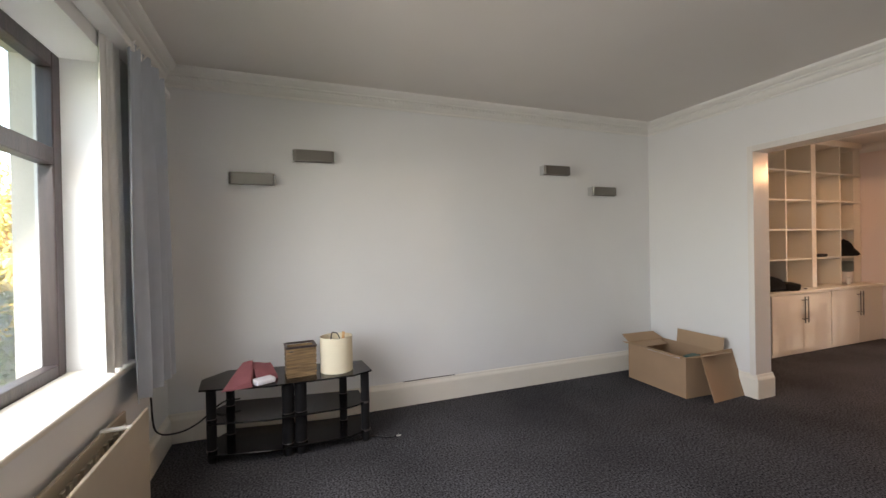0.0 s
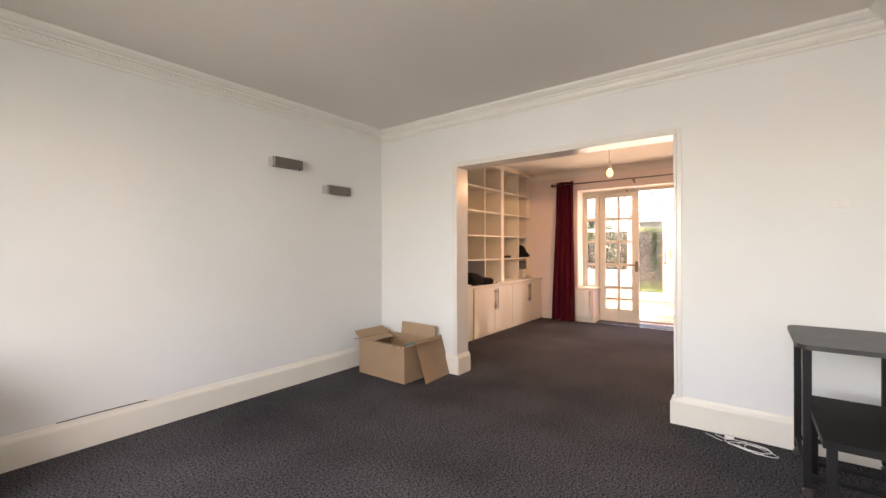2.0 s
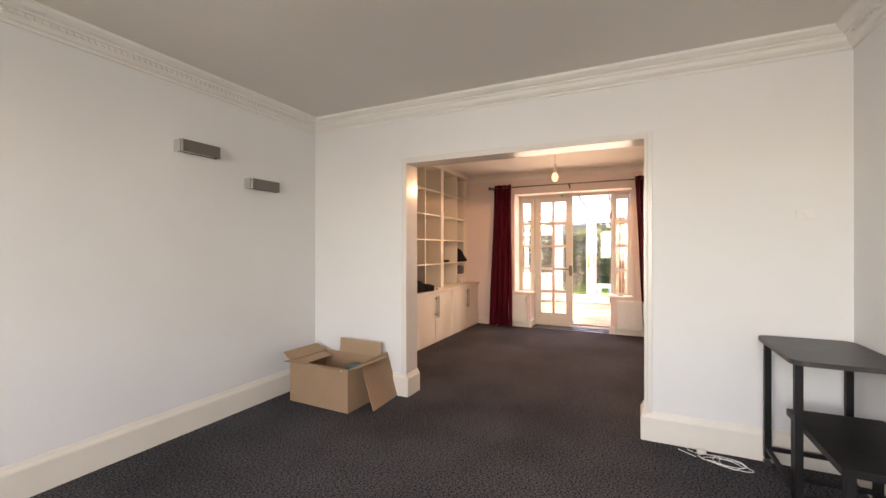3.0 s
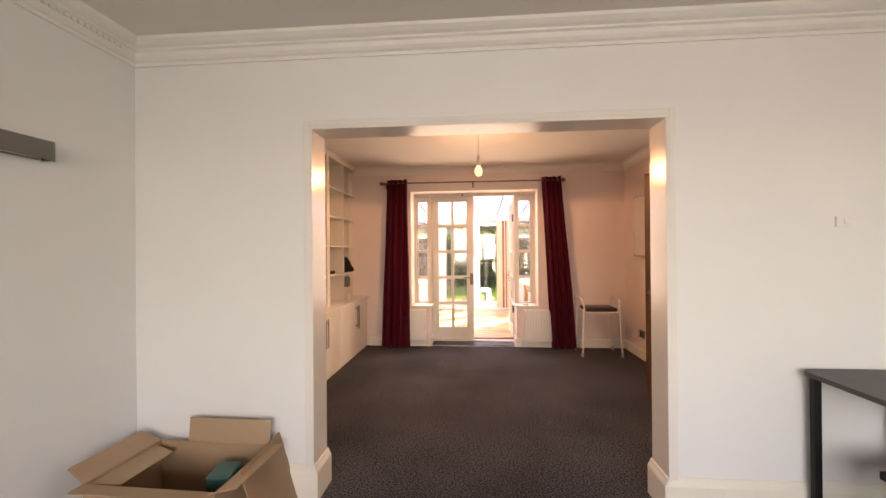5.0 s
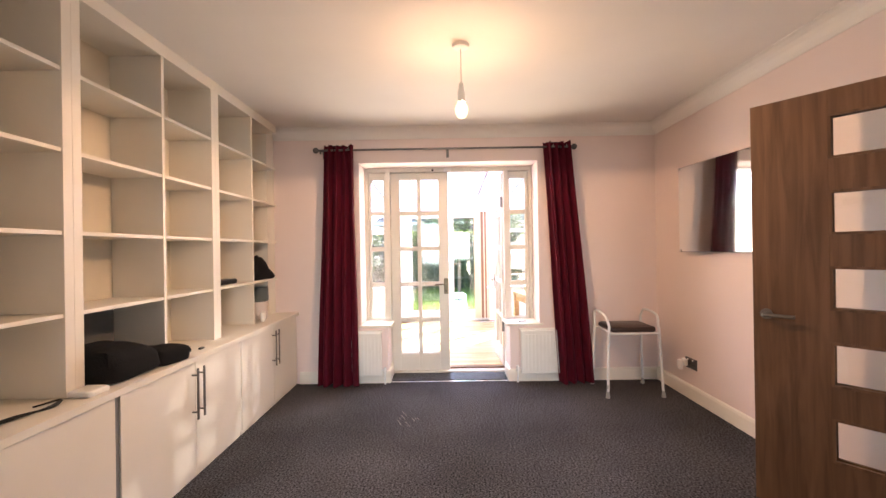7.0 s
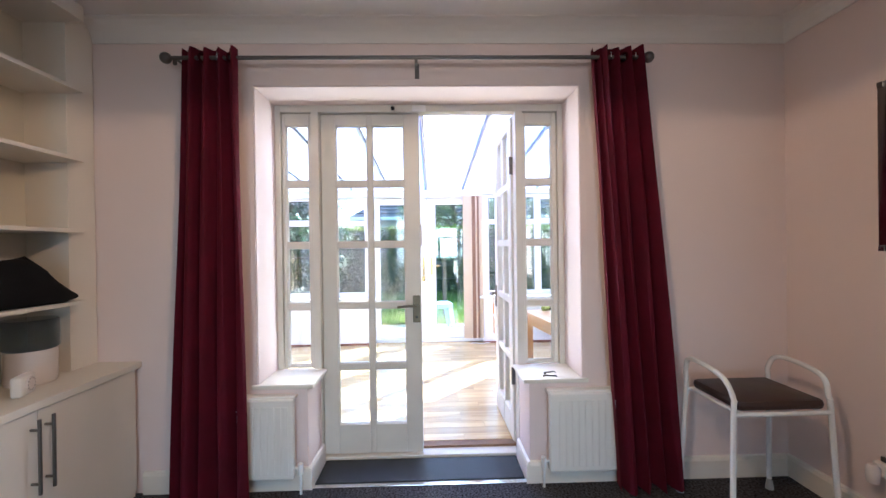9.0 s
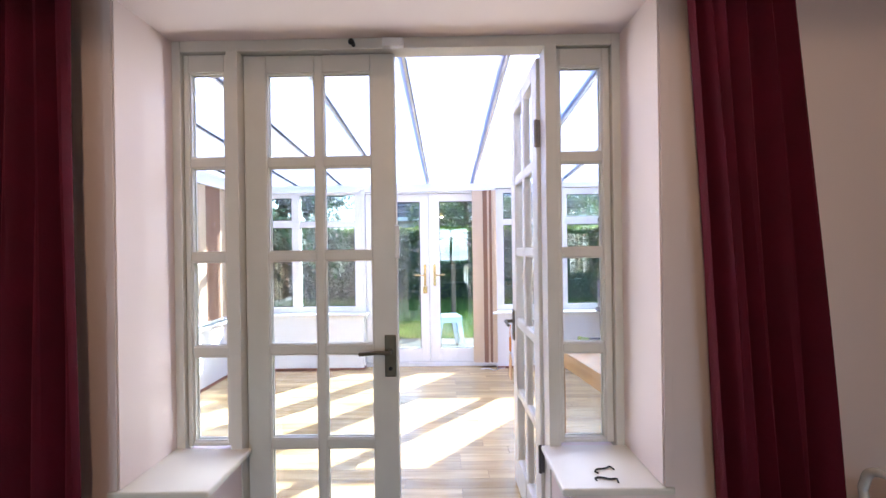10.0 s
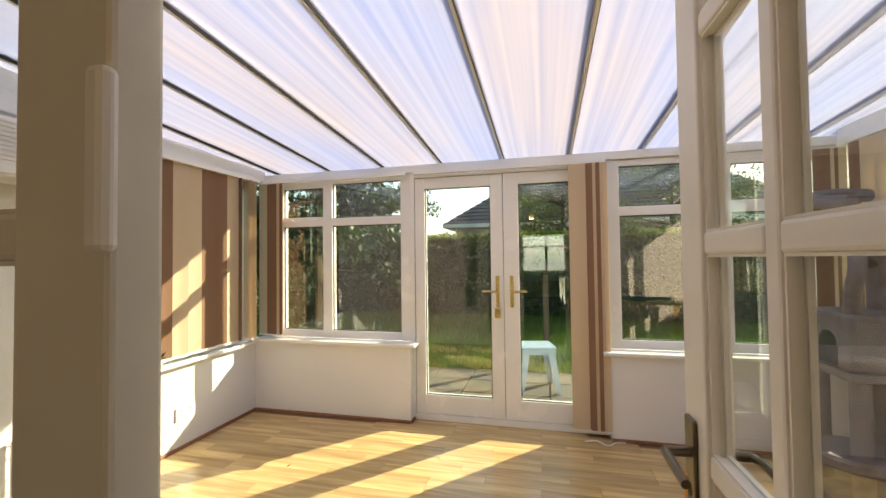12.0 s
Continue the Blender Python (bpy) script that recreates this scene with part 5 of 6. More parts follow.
def heap(name, label, category, at, size, material, seed, turn=0, rough=0.25, lift=0.0):
    bm = bmesh.new()
    crumple(bm, *size, seed, rough=rough)
    ob = tagged(part(name, bm, material, smooth=True), label, category)
    ob.matrix_world = pose(*at, 0, 0, turn)
    return ob


def soft_hull(name, label, category, at, corners, material, turn=0, crease=0.008):
    """A slumped cloth thing: the hull of its corners, rounded off and slightly creased."""
    bm = bmesh.new()
    for c in corners:
        bm.verts.new(c)
    bmesh.ops.convex_hull(bm, input=bm.verts)
    bmesh.ops.subdivide_edges(bm, edges=bm.edges[:], cuts=4, use_grid_fill=True)
    for _ in range(3):
        bmesh.ops.smooth_vert(bm, verts=bm.verts[:], factor=0.5, use_axis_x=True, use_axis_y=True, use_axis_z=True)
    low = min(v.co.z for v in bm.verts)
    for v in bm.verts:
        v.co.z = max(v.co.z - low - 0.004, 0.0)
        if v.co.z > 0.004:
            v.co += crease * noise.noise_vector(v.co * 16)
    ob = tagged(part(name, bm, material, smooth=True), label, category)
    ob.matrix_world = pose(*at, 0, 0, turn)
    return ob


soft_hull("black_bag", "limp black cloth bag lying on the worktop", "bag", (5.0, 2.97, WT + 0.001), [(-0.19, -0.14, 0), (0.15, -0.15, 0), (-0.19, 0.14, 0), (0.16, 0.13, 0), (-0.19, -0.13, 0.17), (0.02, -0.14, 0.165), (0.14, -0.13, 0.10), (-0.19, 0.12, 0.19), (0.05, 0.12, 0.18), (0.17, 0.1, 0.11)], M_BLACKCLOTH, 0)
soft_hull("black_bag", "small black folded strap bag on the worktop edge", "bag", (5.24, 2.90, WT + 0.001), [(-0.12, -0.09, 0), (0.10, -0.10, 0), (-0.12, 0.09, 0), (0.11, 0.07, 0), (-0.10, -0.08, 0.10), (0.11, -0.10, 0.085), (-0.1, 0.08, 0.11), (0.12, 0.06, 0.09)], M_BLACKCLOTH, -10)
bm = bmesh.new()
tube(bm, smooth_line([(5.3, 2.87, WT + 0.03), (5.37, 2.85, WT + 0.05), (5.41, 2.86, WT + 0.02), (5.36, 2.88, WT + 0.012)]), 0.007, 6)
tagged(part("bag_strap", bm, M_BLACKPLASTIC, smooth=True), "black webbing strap with a buckle on the worktop", "strap")
bm = bmesh.new()
for k in range(3):
    tube(bm, smooth_line([(4.42, 2.93 + 0.01 * k, WT + 0.006), (4.5, 2.90 + 0.012 * k, WT + 0.01), (4.6, 2.90 - 0.008 * k, WT + 0.006), (4.68, 2.93, WT + 0.006), (4.6, 2.96, WT + 0.006)]), 0.004, 6)
tagged(part("cable", bm, M_BLACKPLASTIC, smooth=True), "loose dark cable coiled on the worktop", "cable")
bm = bmesh.new()
box(bm, (4.70, 2.825, WT + 0.0005), (4.80, 2.925, WT + 0.028), 0.008)
tagged(part("junction_box", bm, M_PLASTIC), "small white plastic box at the foot of the bookcase", "box")
bm = bmesh.new()
box(bm, (6.0, 3.0, 1.051), (6.25, 3.10, 1.088), 0.012)
tagged(part("black_case", bm, M_BLACKPLASTIC), "long flat black case on the bookcase shelf", "case")
soft_hull("black_jacket", "crumpled black garment heaped on the bookcase shelf", "garment", (6.60, 3.02, 1.051), [(-0.20, -0.10, 0), (0.15, -0.13, 0), (-0.20, 0.13, 0), (0.14, 0.12, 0), (0.23, -0.09, 0.01), (-0.17, -0.02, 0.13), (-0.05, -0.04, 0.25), (0.06, 0.02, 0.26), (0.10, 0.0, 0.19), (0.16, -0.05, 0.09)], M_BLACKCLOTH, 0, 0.02)
heap("paper_bundle", "crumpled cream paper bundle behind the black garment", "paper", (6.72, 3.12, 1.051), (0.08, 0.08, 0.10), M_SHADE, 8.1)
bm = bmesh.new()
box(bm, (5.52, 2.86, WT + 0.0005), (5.56, 2.88, WT + 0.012), 0.004)
tagged(part("small_clip", bm, M_BLACKPLASTIC), "small dark clip lying on the worktop", "clip")
jug = thing("water_filter", "cloudy plastic storage container with a white band on the worktop", "container", (6.70, 3.06, WT))
bm = bmesh.new()
lathe(bm, [(0.085, 0.0), (0.09, 0.01), (0.092, 0.15), (0.088, 0.15), (0.086, 0.012), (0.0, 0.01)], n=28)
part("tub", bm, M_FROST, jug, smooth=True)
bm = bmesh.new()
lathe(bm, [(0.09, 0.151), (0.1, 0.16), (0.10, 0.275), (0.092, 0.285), (0.0, 0.285)], n=28)
part("clear_lid", bm, M_CLEARPLASTIC, jug, "cloudy clear lid", smooth=True)
timer = thing("timer", "white plastic dial timer standing on the worktop", "timer", (6.53, 2.93, WT), turn=20)
bm = bmesh.new()
box(bm, (-0.055, -0.02, 0.001), (0.055, 0.02, 0.085), 0.012)
part("case", bm, M_PLASTIC, timer)
bm = bmesh.new()
lathe(bm, [(0.03, 0.0), (0.03, 0.006), (0.024, 0.008), (0.0, 0.008)], n=20)
dial = part("dial", bm, M_FROST, timer)
dial.matrix_local = pose(0, -0.02, 0.045, 90)
for k in range(12):
    bm = bmesh.new()
    a = k * math.pi / 6
    box(bm, (0.025 * math.cos(a) - 0.0022, 0.025 * math.sin(a) - 0.0022, 0.0065), (0.025 * math.cos(a) + 0.0022, 0.025 * math.sin(a) + 0.0022, 0.0085))
    part("minute_mark", bm, M_GREY, dial)
solid("picture_frame", [((6.30, 3.19, WT + 0.001), (6.345, 3.21, WT + 0.16)), ((6.2, 3.19, WT + 0.14), (6.30, 3.21, WT + 0.16)), ((6.2, 3.19, WT + 0.001), (6.30, 3.21, WT + 0.02))], M_BLACKPLASTIC)
tagged(bpy.data.objects["picture_frame"], "thin black open frame standing on the worktop", "frame")

# pendant bulb
pd = thing("pendant_light", "bare warm bulb on a white ceiling flex", "ceiling light", (5.395, 1.252, CEIL2))
bm = bmesh.new()
lathe(bm, [(0.0, -0.026), (0.03, -0.026), (0.045, -0.02), (0.05, -0.001)], n=24)
part("ceiling_rose", bm, M_PLASTIC, pd, smooth=True)
bm = bmesh.new()
rod(bm, (0, 0, -0.025), (0, 0, -0.24), 0.003, n=8)
part("flex", bm, M_PLASTIC, pd)
bm = bmesh.new()
lathe(bm, [(0.0, -0.255), (0.012, -0.26), (0.016, -0.30), (0.021, -0.31), (0.021, -0.365), (0.014, -0.37)], n=16)
part("lamp_holder", bm, M_PLASTIC, pd, smooth=True).matrix_local = pose(0, 0, 0.035)
bm = bmesh.new()
lathe(bm, [(0.013, -0.366), (0.024, -0.376), (0.034, -0.394), (0.038, -0.415), (0.034, -0.437), (0.024, -0.454), (0.011, -0.462), (0.0, -0.463)], n=20)
ob = part("bulb", bm, M_BULB, pd, "glowing warm bulb", smooth=True)
ob.matrix_local = pose(0, 0, 0.035)
ob.visible_shadow = False

# curtain pole and maroon curtains
RODX, RODZ = 6.90, 2.246
pole = thing("curtain_pole", "dark metal curtain pole with ball finials", "curtain pole", (RODX, 1.33, RODZ))
inv = pole.matrix_world.inverted()
bm = bmesh.new()
rod(bm, (RODX, 0.14, RODZ), (RODX, 2.555, RODZ), 0.010, n=14)
part("pole", bm, M_DARKSTEEL, pole, smooth=True).data.transform(inv)
for y in (0.123, 2.57):
    bm = bmesh.new()
    ball(bm, (RODX, y, RODZ), 0.028, n=18)
    part("finial", bm, M_DARKSTEEL, pole, smooth=True).data.transform(inv)
for y in (0.165, 1.32, 2.525):
    bm = bmesh.new()
    rod(bm, (RODX, y, RODZ), (X2 - 0.004, y, RODZ - 0.004), 0.006)
    box(bm, (X2 - 0.006, y - 0.012, RODZ - 0.06), (X2 - 0.0005, y + 0.012, RODZ + 0.02), 0.002)
    box(bm, (RODX - 0.008, y - 0.008, RODZ - 0.035), (RODX + 0.008, y + 0.008, RODZ - 0.008), 0.003)
    part("bracket", bm, M_DARKSTEEL, pole).data.transform(inv)
for y0, y1, fl, ln, sd in ((2.215, 2.49, 1.42, 0.03, 4), (0.155, 0.41, 1.3, -0.15, 9)):
    cu = thing("curtain", "maroon velvet eyelet curtain hanging to the carpet, gathered open", "curtain", (RODX, (y0 + y1) / 2, 0.01), "maroon curtains")
    inv = cu.matrix_world.inverted()
    drape("cloth", "", ((RODX, y0), (RODX, y1)), 0.012, RODZ + 0.045, M_MAROON, 0.060, 4, fl, parent=cu, lean=ln, seed=sd).data.transform(inv)
    for k in range(4):
        y = y0 + (y1 - y0) * (k + 0.5) / 4
        bm = bmesh.new()
        lathe(bm, [(0.016, -0.002), (0.026, -0.002), (0.026, 0.002), (0.016, 0.002), (0.016, -0.002)], n=18)
        ob = part("eyelet", bm, M_CHROME, cu)
        ob.matrix_local = inv @ pose(RODX, y, RODZ, 90, 0, 30 if k % 2 else -30)

# walnut door, standing open
dr = thing("internal_door", "walnut veneer door with five frosted panes, standing open", "door", (4.53, -0.665, 0.0), turn=math.degrees(math.atan2(0.44, 0.585)))
DW, DH = 0.745, 1.985
gz = [0.30 + 0.343 * k for k in range(5)]
g0, g1 = 0.235, 0.455
bm = bmesh.new()
box(bm, (0, -0.02, 0.008), (g0, 0.02, DH), 0.002)
box(bm, (g1, -0.02, 0.008), (DW, 0.02, DH), 0.002)
zs = [0.008] + [v for z in gz for v in (z, z + 0.2)] + [DH]
for k in range(0, len(zs), 2):
    box(bm, (g0, -0.02, zs[k]), (g1, 0.02, zs[k + 1]))
part("leaf", bm, M_WALNUT, dr)
for z in gz:
    bm = bmesh.new()
    box(bm, (g0 - 0.003, -0.003, z - 0.003), (g1 + 0.003, 0.003, z + 0.203))
    part("pane", bm, M_GLASS, dr).visible_shadow = False
    bm = bmesh.new()
    for s in (-1, 1):
        for lo, hi in (((g0, 0.012, z), (g0 + 0.012, 0.024, z + 0.2)), ((g1 - 0.012, 0.012, z), (g1, 0.024, z + 0.2)), ((g0, 0.012, z), (g1, 0.024, z + 0.012)), ((g0, 0.012, z + 0.188), (g1, 0.024, z + 0.2))):
            box(bm, (lo[0], s * lo[1], lo[2]), (hi[0], s * hi[1], hi[2]), 0.001)
    part("glazing_bead", bm, M_WALNUT, dr)
for s in (-1, 1):
    bm = bmesh.new()
    lx = DW - 0.055
    rod(bm, (lx, s * 0.02, 0.945), (lx, s * 0.028, 0.945), 0.026, n=20)
    tube(bm, smooth_line([(lx, s * 0.028, 0.945), (lx, s * 0.062, 0.945), (lx - 0.02, s * 0.068, 0.945), (lx - 0.12, s * 0.066, 0.945)], 4), 0.0095)
    part("lever_handle", bm, M_STEEL, dr, "brushed steel lever", smooth=True)
structure(solid("trim_doorway", [((3.68, YS + 0.001, 0), (3.75, YS + 0.018, 2.07)), ((4.53, YS + 0.001, 0), (4.58, YS + 0.018, 2.07)), ((3.75, YS + 0.001, 2.0), (4.53, YS + 0.018, 2.07))], M_TRIM, bev=0.004), "cream painted door architrave", "door frame")

# frameless mirror on the south wall
mr = thing("mirror", "frameless rectangular wall mirror with small corner clips", "mirror", (6.10, YS + 0.034, 1.59), turn=5)
solid("backing", [((-0.385, 0.001, -0.352), (0.385, 0.012, 0.352))], M_DARKFRAME, mr)
solid("mirror_glass", [((-0.38, 0.0125, -0.348), (0.38, 0.017, 0.348))], M_MIRROR, mr)
for x in (-0.37, 0.37):
    for z in (-0.34, 0.34):
        solid("corner_clip", [((x - 0.012, 0.0172, z - 0.012), (x + 0.012, 0.021, z + 0.012))], M_CHROME, mr, 0.002)

# socket with a plug
wall_plate("wall_socket", "double metal wall socket with a white plug above the skirting", "socket", (6.47, YS, 0.30), (0.15, 0.088), (0, 1, 0), M_DARKSTEEL, 2)
pl = thing("air_freshener", "white plastic plug-in fragrance unit in the wall socket", "plug", (6.52, YS + 0.018, 0.30))
bm = bmesh.new()
box(bm, (-0.028, 0.0, -0.03), (0.028, 0.03, 0.03), 0.008)
part("plug_body", bm, M_PLASTIC, pl)
bm = bmesh.new()
lathe(bm, [(0.0, -0.055), (0.02, -0.055), (0.024, -0.03), (0.024, 0.01), (0.015, 0.022), (0.0, 0.022)], n=16)
part("bottle", bm, M_FROST, pl, smooth=True).matrix_local = pose(0, 0.055, 0)

# shower stool
st = thing("shower_stool", "white tubular steel stool with a brown padded seat and arm loops", "stool", (6.70, -0.25, 0.0))
sw, sd_, sz = 0.205, 0.14, 0.545
bm = bmesh.new()
box(bm, (-sd_ - 0.025, -sw + 0.012, sz + 0.006), (sd_ + 0.02, sw - 0.012, sz + 0.056), 0.024)
part("padded_seat", bm, M_BROWNVINYL, st, smooth=True)
for s in (-1, 1):
    bm = bmesh.new()
    tube(bm, smooth_line([(-sd_ - 0.035, s * (sw + 0.03), 0.055), (-sd_ - 0.02, s * (sw + 0.01), sz), (-sd_ - 0.015, s * (sw + 0.005), sz + 0.06), (-sd_ + 0.04, s * (sw + 0.02), sz + 0.145), (sd_ - 0.03, s * (sw + 0.02), sz + 0.165), (sd_ + 0.03, s * (sw + 0.01), sz + 0.10), (sd_ + 0.03, s * (sw + 0.01), sz), (sd_ + 0.055, s * (sw + 0.03), 0.055)], 8), 0.0115, 10)
    loop = part("leg_loop", bm, M_WHITETUBE, st, smooth=True)
    for x in (-sd_ - 0.036, sd_ + 0.056):
        bm = bmesh.new()
        rod(bm, (x, s * (sw + 0.031), 0.035), (x, s * (sw + 0.031), 0.11), 0.009)
        lathe(bm, [(0.019, 0.0), (0.018, 0.012), (0.013, 0.045)], (x, s * (sw + 0.032), 0.0005), n=14)
        part("rubber_foot", bm, mat("grey_rubber", (0.3, 0.3, 0.29), 0.7) if s == -1 and x < 0 else bpy.data.materials["grey_rubber"], loop, "grey rubber ferrule", smooth=True)
bm = bmesh.new()
for x in (-sd_ - 0.02, sd_ + 0.03):
    rod(bm, (x, -sw - 0.01, sz - 0.004), (x, sw + 0.01, sz - 0.004), 0.010)
for s in (-1, 1):
    rod(bm, (-sd_ - 0.02, s * (sw - 0.02), sz - 0.004), (sd_ + 0.03, s * (sw - 0.02), sz - 0.004), 0.008)
part("seat_frame", bm, M_WHITETUBE, st, smooth=True)

# small hooks left on the right sill
for k, (x, y, a) in enumerate(((7.12, 0.60, 10), (7.06, 0.61, -20))):
    bm = bmesh.new()
    tube(bm, smooth_line([(-0.035, 0.012, 0.0035), (-0.03, -0.008, 0.0035), (-0.01, 0.0, 0.0035), (0.02, 0.0, 0.0035), (0.035, 0.012, 0.0035), (0.03, 0.024, 0.0035)]), 0.003, 6)
    tagged(part("curtain_hook", bm, M_BLACKPLASTIC, smooth=True), "small dark metal hook lying on the sill", "hook").matrix_world = pose(x, y, 0.560, 0, 0, a + 90)
bm = bmesh.new()
rnd = random.Random(5)
for k in range(9):
    x, y = 6.0 + rnd.uniform(0, 0.22), 1.58 + rnd.uniform(0, 0.16)
    box(bm, (x, y, 0.0005), (x + rnd.uniform(0.03, 0.10), y + 0.004, 0.002), 0, Matrix.Rotation(0.45, 3, "Z"))
tagged(part("carpet_scuff", bm, mat("worn_carpet_fibre", (0.16, 0.15, 0.14), 0.9)), "pale worn scuff marks on the carpet", "scuff mark", kind="stuff")

# ---- conservatory furnishings ----
built_before = set(scene.objects)
tb = thing("desk_table", "beech veneer table standing against the house wall", "table", (7.87, -0.03, 0), turn=7)
TX0, TX1, TY0, TY1, TZ = -0.36, 0.32, -0.55, 0.52, 0.72
solid("tabletop", [((TX0, TY0, TZ - 0.03), (TX1, TY1, TZ))], M_BEECH, tb, 0.003)
for x in (TX0 + 0.035, TX1 - 0.035):
    for y in (TY0 + 0.035, TY1 - 0.035):
        solid("leg", [((x - 0.03, y - 0.03, 0.0), (x + 0.03, y + 0.03, TZ - 0.03))], M_BEECH, tb, 0.003)
solid("apron", [((TX0 + 0.04, TY1 - 0.045, TZ - 0.10), (TX1 - 0.04, TY1 - 0.025, TZ - 0.03))], M_BEECH, tb)
wand = thing("cordless_trimmer", "dark handheld garden tool with a lime green collar on the table", "garden tool", (8.02, 0.15, TZ), turn=5)
bm = bmesh.new()
rod(bm, (0, 0.2, 0.035), (0, -0.55, 0.03), 0.021, n=14)
part("shaft", bm, M_BLACKPLASTIC, wand, smooth=True)
bm = bmesh.new()
rod(bm, (0, 0.195, 0.034), (0, 0.245, 0.038), 0.023, 0.028, n=14)
part("collar", bm, M_LIMEGREEN, wand, "lime green collar", smooth=True)
solid("foot", [((-0.03, -0.3, 0.0005), (0.03, -0.1, 0.02)), ((-0.03, 0.08, 0.0005), (0.03, 0.14, 0.02))], M_BLACKPLASTIC, wand, 0.004)

ct = thing("cat_tree", "grey plush cat tree with a den and a raised perch", "cat tree", (9.62, -0.52, 0))
solid("base", [((-0.25, -0.22, 0.0), (0.25, 0.20, 0.05))], M_PLUSH, ct, 0.015)
for x, y in ((-0.13, 0.09), (0.17, 0.09), (-0.13, -0.18), (0.17, -0.18)):
    bm = bmesh.new()
    rod(bm, (x, y, 0.05), (x, y, 0.636), 0.042, n=14)
    part("post", bm, M_PLUSH, ct, smooth=True)
solid("platform", [((-0.19, -0.25, 0.635), (0.245, 0.155, 0.676))], M_PLUSH, ct, 0.015)
bm = bmesh.new()
lathe(bm, [(0.0, 0.24), (0.17, 0.24), (0.185, 0.255), (0.185, 0.285), (0.17, 0.30), (0.15, 0.285), (0.0, 0.28)], (-0.10, 0.10, 0), n=24)
part("lower_platform", bm, M_PLUSH, ct, smooth=True)
bm = bmesh.new()
box(bm, (-0.17, -0.24, 0.675), (0.23, 0.14, 0.955), 0.02)
den = part("den", bm, M_PLUSH, ct)
# thin black plate on the solid den, for the shade inside its opening
bm = bmesh.new()
slab(bm, [(-0.07, 0), (0.07, 0), (0.07, 0.10)] + [(0.07 * math.cos(a), 0.10 + 0.07 * math.sin(a)) for a in (0.5, 1.0, 1.57, 2.1, 2.6)] + [(-0.07, 0.10)], 0.0, 0.002)
part("den_opening_shade", bm, M_BLACKCLOTH, den, "dark arched plate for the den's shaded opening").matrix_local = Matrix(((1, 0, 0, 0.0), (0, 0, 1, 0.1405), (0, 1, 0, 0.69), (0, 0, 0, 1)))
bm = bmesh.new()
rod(bm, (0.1, -0.14, 0.955), (0.1, -0.14, 1.45), 0.045, n=14)
part("post", bm, M_PLUSH, ct, smooth=True)
bm = bmesh.new()
tube(bm, smooth_line([(-0.11, 0.10, 0.955), (-0.14, 0.11, 1.07), (-0.19, 0.12, 1.16), (-0.16, 0.10, 1.24), (-0.06, 0.04, 1.26), (0.08, -0.1, 1.2)]), 0.035, 10)
part("arched_tunnel", bm, M_PLUSH, ct, smooth=True)
bm = bmesh.new()
box(bm, (-0.13, -0.28, 1.45), (0.25, 0.09, 1.485), 0.015)
tube(bm, smooth_line([(-0.12, -0.27, 1.51), (0.05, -0.29, 1.53), (0.23, -0.27, 1.56), (0.26, -0.09, 1.58), (0.23, 0.08, 1.56), (0.05, 0.10, 1.52), (-0.10, 0.08, 1.50)], 5), 0.036, 10)
part("perch", bm, M_PLUSH, ct)

rack = thing("shoe_rack", "white wire shoe rack standing against the wall", "shoe rack", (8.70, 3.27, 0))
for x in (-0.25, 0.25):
    for y in (-0.11, 0.11):
        bm = bmesh.new()
        rod(bm, (x, y, 0.0), (x, y, 0.44), 0.007, n=10)
        part("upright", bm, M_WHITETUBE, rack, smooth=True)
for z in (0.10, 0.25, 0.40):
    for y in (-0.11, -0.04, 0.04, 0.11):
        bm = bmesh.new()
        rod(bm, (-0.25, y, z + (0.03 if y > 0 else 0)), (0.25, y, z + (0.03 if y > 0 else 0)), 0.0042, n=8)
        part("rail", bm, M_WHITETUBE, rack)
bm = bmesh.new()
rnd = random.Random(12)
for k in range(46):
    a, b = rnd.uniform(0, 6.28), rnd.uniform(0.1, 1.2)
    r = rnd.uniform(0.03, 0.09)
    c = Vector((rnd.uniform(-0.07, 0.07), rnd.uniform(-0.015, 0.015), 0.055))
    d = Vector((math.cos(a) * math.cos(b) * 1.3, math.sin(a) * math.cos(b) * 0.5, math.sin(b) * 0.6)) * r
    s = Vector((-d.y, d.x, 0.004)).normalized() * 0.012
    vs = [bm.verts.new(p) for p in (c, c + d * 0.5 + s, c + d, c + d * 0.5 - s)]
    bm.faces.new(vs)
plant = thing("sill_plant", "small dark green succulent in a white trough on the sill", "plant", (9.06, 3.335, 0.588))
part("leaves", bm, M_LEAFDARK, plant)
solid("trough", [((-0.085, -0.02, 0.0), (0.085, 0.025, 0.055))], M_PLASTIC, plant, 0.006)

ac = thing("air_conditioner", "white wall mounted air conditioner unit with a louvred front", "air conditioner", (8.60, CYN, 1.74))
bm = bmesh.new()
box(bm, (-0.40, -0.20, -0.13), (0.40, -0.001, 0.13), 0.02)
part("casing", bm, M_PLASTIC, ac)
for k in range(9):
    solid("louvre", [((-0.38, -0.206, -0.06 + k * 0.02), (0.38, -0.199, -0.05 + k * 0.02))], M_PLASTIC, ac, 0.002)
solid("outlet_flap", [((-0.36, -0.207, -0.115), (0.36, -0.199, -0.08))], M_PLASTIC, ac, 0.002)
solid("badge", [((0.22, -0.2085, -0.104), (0.30, -0.2072, -0.096))], M_GREY, ac)
bm = bmesh.new()
rod(bm, (8.97, CYN - 0.02, 0.60), (8.97, CYN - 0.02, 1.90), 0.011, n=10)
tagged(part("conduit_pipe", bm, M_PLASTIC), "white plastic conduit running up the wall", "conduit")
